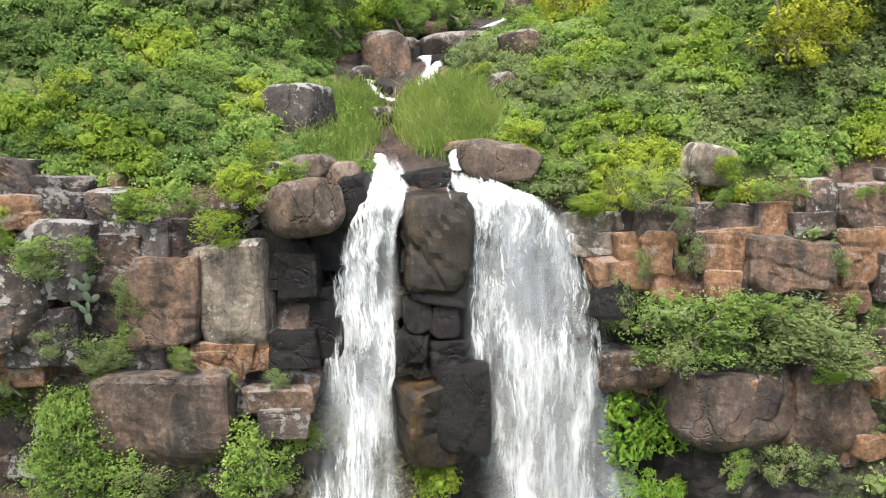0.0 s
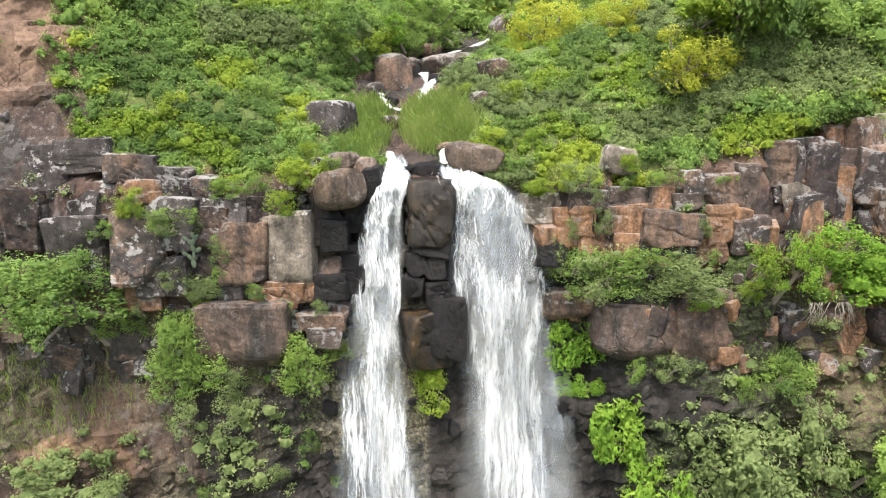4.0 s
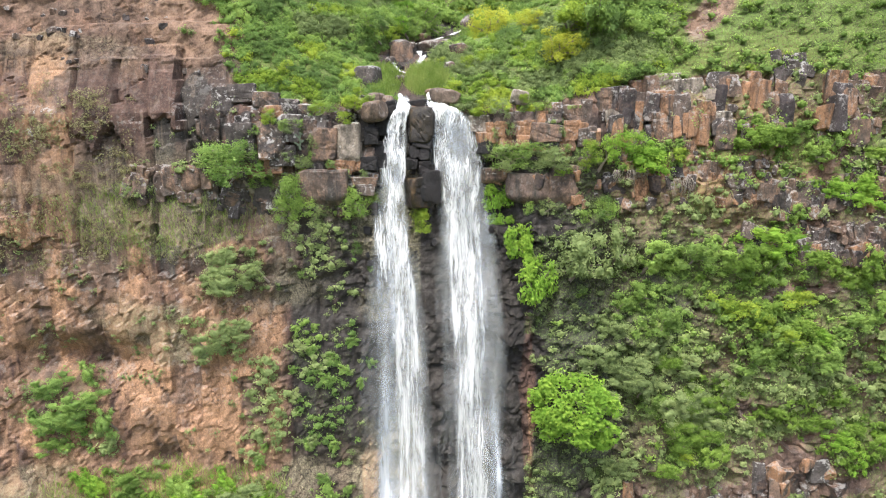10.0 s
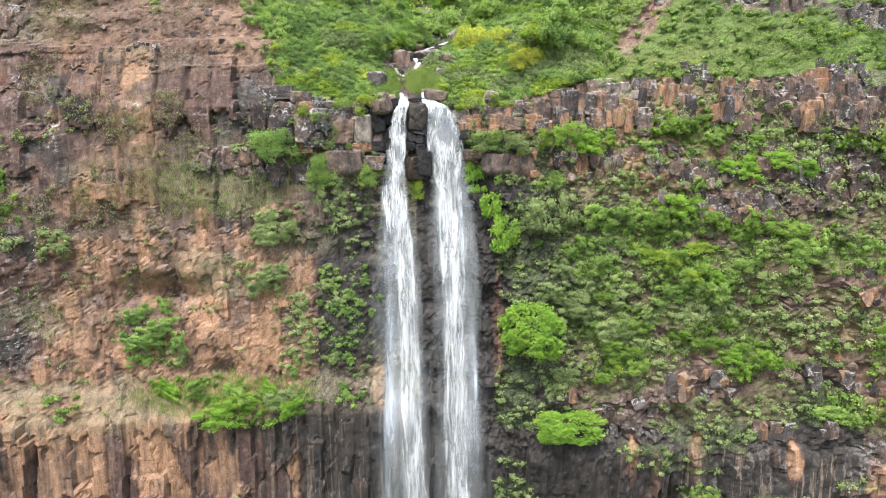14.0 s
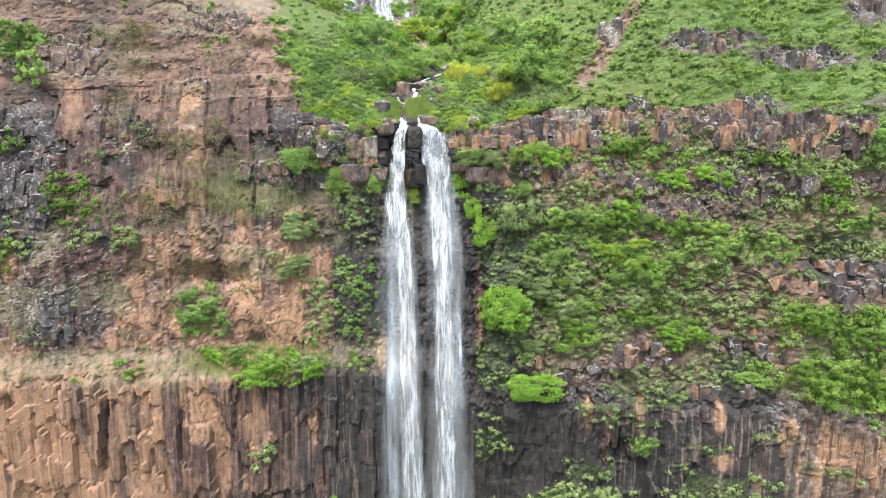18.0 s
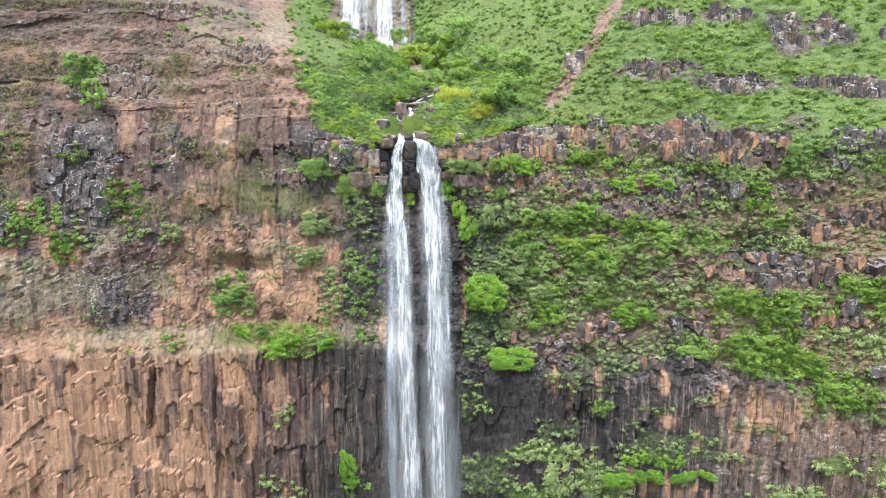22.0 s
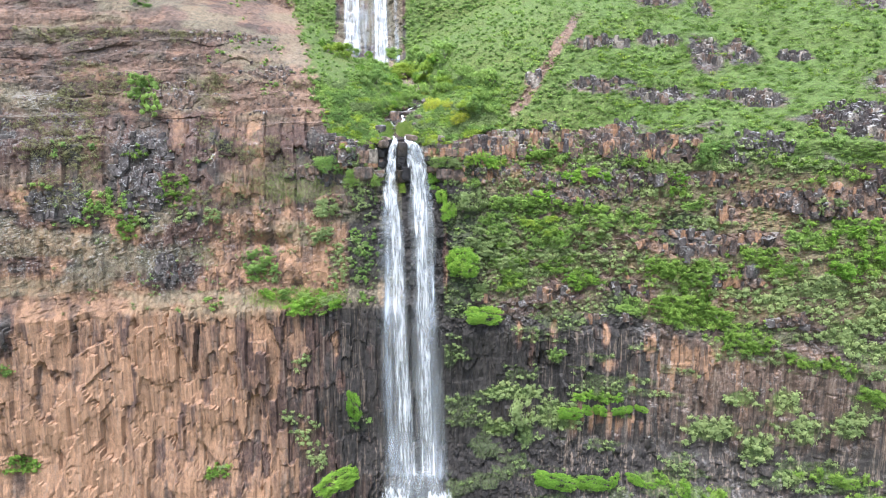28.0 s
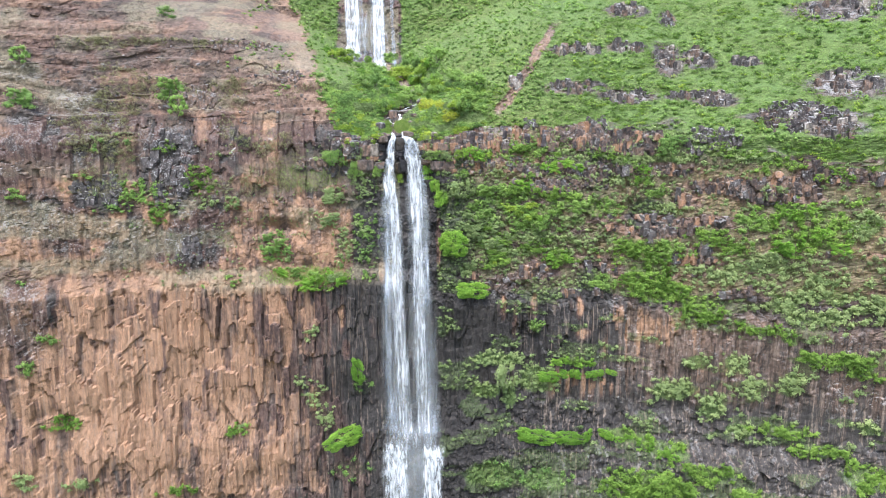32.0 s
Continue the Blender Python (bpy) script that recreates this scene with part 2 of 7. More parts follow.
grove("moss", 36.4, -9.0, 14.7, 7.7)
grove("moss", -14.4, -6.6, 12.0, 6.3)
zone("panel", -22.6, 79.0, 15.5, 10.4)
zone("panel", -41.9, 78.6, 16.2, 9.3)
zone("red", -32.8, 77.3, 5.9, 13.8)
zone("scar", -32.8, 79.0, 3.0, 2.9)
zone("black", -38.6, 79.6, 2.9, 3.7)
zone("pale", -41.7, 77.7, 1.4, 4.2)
zone("black", -21.9, 73.1, 10.4, 2.6)
zone("orange", -35.1, 64.3, 14.3, 10.6)
zone("orange", -18.1, 52.1, 15.2, 11.9)
zone("orange", -32.0, 63.2, 9.6, 8.2)
zone("orange", -19.1, 57.4, 13.2, 8.6)
zone("grey", -57.0, 74.9, 11.4, 19.2)
zone("grey", -53.9, 53.3, 10.3, 9.7)
zone("orange", -60.5, 45.9, 10.2, 7.4)
zone("orange", -59.0, 23.6, 43.7, 38.0)
zone("orange", -88.5, 54.5, 11.5, 8.1)
zone("grey", -90.1, 39.3, 10.3, 21.6)
# a black strip for a crack: its shade put into the colour
zone("black", -84.0, 41.5, 1.9, 10.7)
zone("brown", -33.9, 26.4, 17.1, 38.7)
zone("black", -12.0, 22.6, 9.0, 44.0)
zone("black", 21.6, -1.5, 32.7, 38.5)
zone("black", 8.7, 59.2, 3.7, 29.9)
zone("black", 13.2, 29.5, 11.9, 24.5)
zone("grey", -90.5, 96.5, 10.5, 4.7)
zone("grey", -76.5, 91.1, 9.9, 8.3)
zone("grey", -56.3, 78.0, 10.4, 9.6)
zone("black", -72.1, 66.7, 9.9, 8.2)
zone("grey", -54.5, 51.3, 12.0, 8.6)
# black over a hollow, its shade put into the rock colour
zone("black", 63.6, 60.0, 11.0, 8.5)
zone("black", 36.9, 29.5, 29.3, 19.9)
zone("black", 43.0, 5.8, 48.7, 9.5)
zone("black", 49.8, 34.3, 8.6, 24.0)
zone("orange", 18.1, 70.5, 16.1, 4.5)
zone("orange", 13.4, 69.8, 4.7, 2.6)
zone("orange", 19.6, 70.5, 5.7, 3.6)
zone("pale", 66.7, 60.3, 5.5, 3.4)
zone("brown", 74.7, 46.6, 24.0, 13.1)
zone("brown", 102.9, 39.2, 26.2, 11.1)
zone("soil", -20.5, 87.1, 5.0, 6.3)
zone("soil", -20.9, 89.5, 6.1, 9.1)
zone("dry", -22.2, 73.6, 9.8, 6.0)
zone("dry", -13.6, 64.7, 10.2, 4.7)
zone("dry", -39.1, 43.6, 22.1, 4.2)
zone("dry", -22.8, 70.7, 11.3, 5.3)
zone("orange", 70.9, 30.5, 16.3, 9.0)
zone("wetorange", 9.9, 52.8, 1.1, 16.4)
zone("wetorange", -4.8, 46.5, 1.6, 6.0)
zone("green_cover", 27.9, 65.9, 28.2, 6.7)
zone("dull_cover", 21.7, 59.2, 17.5, 4.7)
zone("dull_cover", 29.0, 53.9, 25.4, 6.0)
zone("light_cover", 37.6, 65.8, 24.3, 3.9)
zone("green_cover", 31.4, 62.2, 36.8, 7.1)
zone("dull_cover", 32.5, 53.2, 37.0, 9.2)
zone("light_cover", 62.3, 50.1, 20.8, 7.2)
zone("light_cover", 95.7, 75.6, 36.2, 8.2)
zone("light_cover", 101.1, 58.6, 31.1, 10.9)
zone("dull_cover", 83.8, 48.3, 36.0, 11.5)
zone("dull_cover", 66.2, 76.3, 43.1, 7.1)
zone("green_cover", 35.4, 76.5, 37.2, 5.7)
zone("dull_cover", 50.1, 72.1, 34.8, 6.1)
zone("light_cover", 63.8, 40.6, 19.4, 5.3)
zone("light_cover", 61.0, -8.7, 26.8, 10.6)
zone("dull_cover", 102.9, 39.2, 30.9, 12.5)
zone("dull_cover", -7.4, 66.5, 3.6, 9.0)
zone("wetorange", 26.5, 36.6, 1.7, 6.0)
zone("wetorange", 34.6, 37.0, 1.6, 6.0)
zone("wetorange", 46.2, 37.0, 1.5, 6.0)
zone("wetorange", 47.3, 29.6, 3.4, 3.0)
zone("wetorange", 29.6, 33.0, 1.0, 8.0)
zone("wetorange", 63.0, 31.7, 3.5, 6.0)
zone("wetorange", 69.0, 30.0, 2.0, 7.0)
zone("wetorange", -15.6, 34.0, 1.7, 7.0)
zone("wetorange", -14.6, 26.0, 2.0, 5.0)
zone("light_cover", 56.8, 3.7, 9.3, 3.4)
zone("light_cover", 64.4, 1.1, 9.2, 3.1)
zone("light_cover", 71.5, -2.1, 9.0, 3.3)
zone("light_cover", 78.8, -5.9, 8.5, 3.9)
zone("light_cover", 87.5, -10.2, 8.3, 3.8)
zone("light_cover", 92.1, 6.9, 8.3, 4.1)
zone("light_cover", 98.5, 4.6, 8.1, 3.9)
zone("light_cover", 104.6, 1.8, 7.9, 3.9)
zone("light_cover", 110.6, -0.9, 7.7, 3.6)
zone("light_cover", 115.8, -3.8, 7.8, 3.1)
zone("light_cover", 88.5, 33.2, 8.1, 2.9)
zone("light_cover", 95.7, 29.7, 7.9, 2.9)
zone("light_cover", 102.0, 26.8, 7.7, 2.9)
zone("light_cover", 109.3, 23.6, 7.4, 2.9)
zone("light_cover", 115.9, 19.9, 7.1, 2.9)
zone("ledge_rock", 86.1, 68.0, 25.3, 3.6)
zone("ledge_rock", 105.4, 70.7, 13.9, 3.5)
zone("ledge_rock", 63.6, 72.1, 21.8, 2.8)
zone("ledge_rock", 90.0, 65.9, 15.0, 3.6)
zone("ledge_rock", 36.9, 67.8, 17.3, 2.9)
zone("ledge_rock", 44.0, 72.1, 28.4, 2.0)
zone("outcrop", 48.2, 103.4, 14.1, 2.2)
zone("outcrop", 62.7, 104.1, 9.7, 2.6)
zone("outcrop", 73.0, 100.8, 7.9, 8.0)
zone("outcrop", 81.5, 100.8, 7.3, 5.5)
zone("outcrop", 46.9, 93.1, 14.9, 3.0)
zone("outcrop", 59.9, 90.8, 13.2, 3.4)
zone("outcrop", 77.3, 90.6, 15.5, 2.1)
zone("outcrop", 93.0, 99.3, 6.8, 1.6)
zone("outcrop", 100.0, 85.2, 24.2, 2.2)
zone("outcrop", 104.7, 82.4, 12.8, 4.1)
zone("outcrop", 113.3, 92.9, 15.5, 6.4)
zone("outcrop", 121.3, 114.0, 22.0, 6.0)
zone("outcrop", 65.9, 115.5, 11.9, 4.0)
zone("outcrop", 76.9, 112.9, 5.2, 4.0)
zone("outcrop", 82.4, 89.0, 10.8, 2.1)
zone("outcrop", 30.7, 94.7, 3.0, 3.0)


def patches(rows, x, z, soft=0.35, rough=0.9):
    """How far inside any of the patches each place lies, 0 to 1, with an uneven edge."""
    out = np.zeros(x.shape)
    dx, dz = 3.0 * (fbm(x * 0.35, z * 0.45, 401, 4) - 0.5), 2.4 * (fbm(x * 0.4, z * 0.55, 405, 4) - 0.5)
    for _sort, px, pz, w, h in rows:
        near = (np.abs(x - px) < 0.9 * w + 2) & (np.abs(z - pz) < 0.9 * h + 2)
        k = rough * min(1.0, 0.35 + 0.08 * min(w, h))
        r = np.hypot((x[near] - px + k * dx[near]) / (0.5 * w), (z[near] - pz + k * dz[near]) / (0.5 * h))
        out[near] = np.maximum(out[near], smooth(1 + soft, 1 - soft, r))
    return out


def zoned(sort, x, z, soft=0.4):
    return patches([row for row in ZONES if row[0] == sort], x, z, soft)


def green_at(x, z):
    """How thickly plants cover the mountainside, 0 to 1."""
    n = np.where((x > 4) & (z < 74), fbm(x * 0.11, z * 0.38 + 0.02 * x, 40, 4), fbm(x * 0.16, z * 0.26, 40, 4))
    n2 = fbm(x * 0.07, z * 0.16, 77, 3)
    rim = rim_z(x)
    far = smooth(50, 75, x)
    top = smooth(rim - 0.3 - 2 * far, rim + 0.6 + 2 * far, z + 9 * far * (n - 0.5)) * smooth(-1.8, 1.2, x - soil_edge(z) + 5.0 * (n - 0.5))
    rows = zoned("outcrop", x, z, 0.5) * smooth(0.28, 0.40, fbm(x * 0.45, z * 0.7, 530, 3))
    scar = 0.9 * smooth(1.7, 0.5, np.abs(x - (29.6 + 0.72 * (z - 91)) + 3 * (n - 0.5))) * smooth(85, 89, z) * smooth(113, 107, z)
    wide = 1.3 + 1.0 * smooth(83, 85, z) * smooth(92, 89.5, z)
    bed = smooth(wide + 0.5, wide - 0.2, np.abs(x - stream_x(z) + 0.8 * (n - 0.5))) * smooth(106, 103, z)
    top = top * (1 - rows) * (1 - scar) * (1 - bed) * (1 - smooth(-20.5, -18.5, x) * smooth(1.5, -0.5, x) * smooth(102.5, 104.5, z))
    dry = smooth(0.55, 0.66, n) * 0.5 * smooth(82, 86, z) * (1 - smooth(-0.6, 0.6, x - soil_edge(z)))
    zr = z + 0.12 * np.maximum(x - 40, 0)
    dens = np.interp(zr, [-60, 6, 12, 36, 42, 46, 62, 70, 80], [0.48, 0.46, 0.38, 0.38, 0.56, 0.60, 0.68, 0.70, 0.56]) * smooth(2, 12, x) + 0.10 * smooth(40, 60, x) * smooth(66, 72, z) + 0.16 * smooth(-2, -10, x) * smooth(44, 48, z)
    tufts = smooth(1 - dens - 0.05, 1 - dens + 0.05, 0.5 + 1.7 * (0.7 * n + 0.3 * n2 - 0.5))
    close = smooth(0.40, 0.50, fbm(x * 0.30, z * 0.55, 520, 4))
    cover = np.maximum(np.maximum(zoned("light_cover", x, z), zoned("green_cover", x, z)), zoned("dull_cover", x, z)) * close
    side = (1 - 0.8 * zoned("ledge_rock", x, z)) * np.maximum(np.maximum(patches(GROVES, x, z), cover), 0.8 * tufts * (dens > 0.02))
    fall = np.where((z < 80.5), smooth(-5.6, -6.6, x) + smooth(8.6, 9.6, x) * 1.0, 1.0)
    fall = np.where(z > 72, np.where(z < 80.5, smooth(-4.2, -4.6, x) + smooth(5.6, 6.2, x), 1.0), fall)
    below = smooth(rim + 0.4, rim - 0.4, z)
    return np.clip(top + dry + side * below * fall, 0, 1)


def relief(x, z, green):
    """How far the rock stands out of the smooth shape: layers, blocks, columns, cracks."""
    wob = 2.2 * (fbm(x * 0.05, z * 0.05, 11, 3) - 0.5)
    zz = z + wob + 0.10 * np.maximum(x - 45, 0)
    lay = np.floor(zz / 3.1 + 1.1 * vnoise(zz * 0.23, x * 0.012, 6) + 1.6 * vnoise(x * 0.16, zz * 0.08, 9))
    layer = 1.1 * (vnoise(x * 0.06, lay * 3.3, 15) - 0.5) + 0.5 * (vnoise(x * 0.3, lay * 7.7, 16) - 0.5)
    warp = 0.5 * (fbm(x * 0.35, z * 0.35, 1, 3) - 0.5)
    e1, r1, q1, ox1, oy1 = cells(x / 2.4 + warp, zz / 3.1 + warp, 2)
    e3, r3, q3, ox3, oy3 = cells(x / 1.25 - warp, zz / 1.7 + warp, 4)
    e2, r2, q2, ox2, oy2 = cells(x / 0.62, zz / 0.8, 7)
    ec, rc, qc, oxc = columns(x, zz, 2.5, 17, 31)
    es, rs, qs, oxs = columns(x + 0.3, zz, 0.95, 13, 37)
    mixed = smooth(0.42, 0.58, fbm(x * 0.12, z * 0.12, 19, 2))
    b1 = 1.1 * (r1 - 0.5) + 0.9 * (q1 - 0.5) * (oy1 + ox1) - 0.22 * smooth(0.10, 0.0, e1)
    b3 = 0.7 * (r3 - 0.5) + 0.6 * (q3 - 0.5) * (oy3 - ox3) - 0.14 * smooth(0.12, 0.0, e3)
    block = 1.35 * b1 * (0.35 + 0.65 * mixed) + 1.3 * b3 * (1 - 0.55 * mixed)
    small = 0.36 * (r2 - 0.5) + 0.5 * (q2 - 0.5) * oy2 - 0.10 * smooth(0.15, 0.0, e2)
    ridge = 1.0 * (0.5 - np.abs(fbm(x * 0.6, z * 0.07, 26, 4) - 0.5) * 2.4)
    flute = 0.45 + 0.55 * smooth(-10, 5, x)
    column = 2.0 * (rc - 0.5) - 0.3 * smooth(0.06, 0, ec) + flute * (0.5 * (rs - 0.5) - 0.12 * smooth(0.12, 0, es) + (qs - 0.5) * oxs * 0.9 + 0.8 * ridge) + 1.3 * (qc - 0.5) * oxc
    is_col = np.where(x < 1, smooth(44, 41.5, zz) * smooth(7, 9.5, zz), smooth(39.5, 37, zz) * smooth(9, 12, zz))
    is_col = np.clip(is_col + 0.75 * smooth(69, 72, zz) * smooth(86, 82, zz) + 0.2 * smooth(-8, -16, x) * smooth(65, 69, zz) * smooth(91, 86, zz), 0, 1)
    upper = smooth(82, 86, z)
    ter = zz * 0.27 + 2.2 * fbm(x * 0.05, zz * 0.12, 71, 4)
    terrace = 0.9 * (smooth(0.15, 0.85, ter % 1) - 0.5) * upper * (x < -14) * (0.4 + 0.9 * fbm(x * 0.08, z * 0.3, 72, 2))
    layer = layer * (1 - 0.6 * smooth(20, 45, x))
    block = block * (1 - 0.3 * smooth(0, -8, x))
    # broad broken faces of the dry columns
    bend = 0.35 * (fbm(x * 0.15, z * 0.08, 450, 3) - 0.5)
    ef, rf, qf, oxf, oyf = cells(x / 5.2 + bend, zz / 12 + bend, 44)
    eg, rg, qg, oxg, oyg = cells(x / 1.6 + warp, zz / 3.0 + warp, 46)
    eh, rh, qh, oxh, oyh = cells(x / 0.75 + warp, zz / 1.6 + warp, 48)
    ek, rk, qk, oxk = columns(x + 1, zz, 2.1, 9, 61)
    ej, rj, qj, oxj = columns(x, zz, 0.8, 5, 63)
    face = 1.5 * (rf - 0.5) + 2.2 * (qf - 0.5) * oxf + 1.0 * (rk - 0.5) + 1.5 * (qk - 0.5) * oxk - 0.3 * smooth(0.07, 0, ek) + 0.3 * (rj - 0.5) + 0.5 * (qj - 0.5) * oxj - 0.1 * smooth(0.1, 0, ej) + 0.5 * (fbm(x * 0.5, z * 0.14, 455, 4) - 0.5)
    crumb = 1.0 * (rg - 0.5) * (0.4 + rf) + 1.0 * (qg - 0.5) * oyg + 0.5 * (rh - 0.5) + 0.6 * (qh - 0.5) * (oxh + oyh) - 0.15 * smooth(0.1, 0, eh)
    # the old dry face beside the falls is flatter: tall panels and close joints
    west = smooth(-3, -12, x)
    en, rn, qn, oxn = columns(x * 1.02 + 3, zz, 1.5, 2.6, 41)
    joint = (0.75 * (rn - 0.5) - 0.20 * smooth(0.08, 0, en) + 0.5 * (qn - 0.5) * oxn) * west * (1 - 0.6 * is_col) * (1 - 0.7 * upper)
    rock = layer * (1 - 0.75 * is_col) * (1 - 0.4 * west) + block * (1 - 0.85 * is_col) * (1 - 0.3 * upper) * (1 - 0.72 * west) + small * (1 - 0.75 * is_col) * (1 - 0.5 * west) + column * is_col * (1 - 0.5 * west) + terrace + 0.5 * ridge * (1 - is_col) + joint
    low = smooth(45, 42.5, zz)
    rock = rock * (1 - 0.8 * west * low) + west * low * face
    mid = west * smooth(43, 46, zz) * smooth(71, 66, zz)
    upright = 0.8 * (rk - 0.5) + 0.9 * (qk - 0.5) * oxk - 0.2 * smooth(0.07, 0, ek) + 0.35 * (rj - 0.5) - 0.1 * smooth(0.1, 0, ej)
    rock = rock * (1 - 0.78 * mid) + mid * (0.36 * crumb + 0.75 * upright)
    ep, rp, qp, oxp = columns(x + 5, zz, 3.4, 10, 43)
    panel = west * smooth(64, 68, zz) * smooth(88, 84, zz)
    rock = rock * (1 - 0.45 * panel) + panel * (0.9 * (rp - 0.5) + 1.5 * (qp - 0.5) * oxp - 0.4 * smooth(0.07, 0, ep))
    rock = rock + (0.7 - 0.42 * west) * (1 - 0.55 * is_col) * (fbm(x * 0.6, z * 0.5, 51, 5) - 0.5) + 3.0 * (fbm(x * 0.045, z * 0.045, 53, 3) - 0.5)
    for hx, hz, hw, hh, deep in ((-31, 57.5, 4.5, 2.2, 3.0), (-24, 47.5, 2.0, 1.6, 1.6), (61, 62, 4.5, 4.0, 2.5), (-106, 42, 1.4, 6.0, 4.0), (20, 66, 3.0, 1.2, 1.4)):
        rock = rock - deep * np.exp(-(((x - hx) / hw) ** 2 + ((zz - hz) / hh) ** 2)) * (0.6 + 0.8 * fbm(x * 0.5, z * 0.5, 99, 2))
    soft = 1.2 * (fbm(x * 0.22, z * 0.3, 61, 4) - 0.5) + 1.6 * (fbm(x * 0.06, z * 0.06, 63, 3) - 0.5)
    e4, r4, q4, ox4, oy4 = cells(x / 1.2 + warp, z / 0.85 + warp, 14)
    e5, r5, q5, ox5, oy5 = cells(x / 0.6 - warp, z / 0.45 + warp, 15)
    soft = soft + 0.75 * r4 * (0.5 - ox4 ** 2 - oy4 ** 2) + 0.3 * (0.5 - ox5 ** 2 - oy5 ** 2)
    top = smooth(rim_z(x), rim_z(x) + 1.0, z) * smooth(-0.6, 0.6, x - soil_edge(z))
    rock = rock + smooth(0.3, 0.9, green) * (1 - 0.7 * smooth(30, 60, x)) * (0.9 * r4 * (0.5 - ox4 ** 2 - oy4 ** 2) + 0.35 * (0.5 - ox5 ** 2 - oy5 ** 2))
    g = np.maximum(0.3 * green, top * (0.3 + 0.7 * green))
    calm = 0.35 + 0.65 * smooth(2.5, 6.5, np.hypot(x - 0.8, np.maximum(z - 80, 0) * 0.6 + np.maximum(72 - z, 0) * 0.3))
    return (rock * (1 - g) + soft * g) * calm

# ---- materials ----
def material(name):
    m = bpy.data.materials.new(name)
    m.use_nodes = True
    nt = m.node_tree
    return m, nt, nt.nodes["Principled BSDF"]


def node(nt, kind, ins=None, **settings):
    n = nt.nodes.new(kind)
    for key, value in settings.items():
        if key == "operation":
            n.operation = value
        elif key == "blend":
            n.blend_type = value
        elif key == "dtype":
            n.data_type = value
        elif key == "attr":
            n.attribute_name = value
    for key, value in (ins or {}).items():
        if isinstance(value, bpy.types.NodeSocket):
            nt.links.new(value, n.inputs[key])
        else:
            n.inputs[key].default_value = value
    return n


def mixc(nt, fac, a, b, blend="MIX"):
    n = node(nt, "ShaderNodeMix", None, dtype="RGBA", blend=blend)
    for index, value in ((0, fac), (6, a), (7, b)):
        if isinstance(value, bpy.types.NodeSocket):
            nt.links.new(value, n.inputs[index])
        else:
            n.inputs[index].default_value = value if index == 0 else (*value, 1)
    return n.outputs[2]


def noise_tex(nt, scale, detail=5.0, rough=0.6, vec=None, stretch=None):
    if stretch:
        src = vec or node(nt, "ShaderNodeTexCoord").outputs["Object"]
        vec = node(nt, "ShaderNodeMapping", {"Vector": src, "Scale": stretch}).outputs[0]
    ins = {"Scale": scale, "Detail": detail, "Roughness": rough}
    if vec is None:
        vec = node(nt, "ShaderNodeNewGeometry").outputs["Position"]
    ins["Vector"] = vec
    return node(nt, "ShaderNodeTexNoise", ins).outputs[0]


def ramp(nt, fac, lo, hi, a=0.0, b=1.0):
    n = node(nt, "ShaderNodeMapRange", {"Value": fac, "From Min": lo, "From Max": hi, "To Min": a, "To Max": b})
    n.clamp = True
    return n.outputs[0]


def mul(nt, a, b, op="MULTIPLY"):
    n = node(nt, "ShaderNodeMath", None, operation=op)
    for index, value in ((0, a), (1, b)):
        if isinstance(value, bpy.types.NodeSocket):
            nt.links.new(value, n.inputs[index])
        else:
            n.inputs[index].default_value = value
    return n.outputs[0]


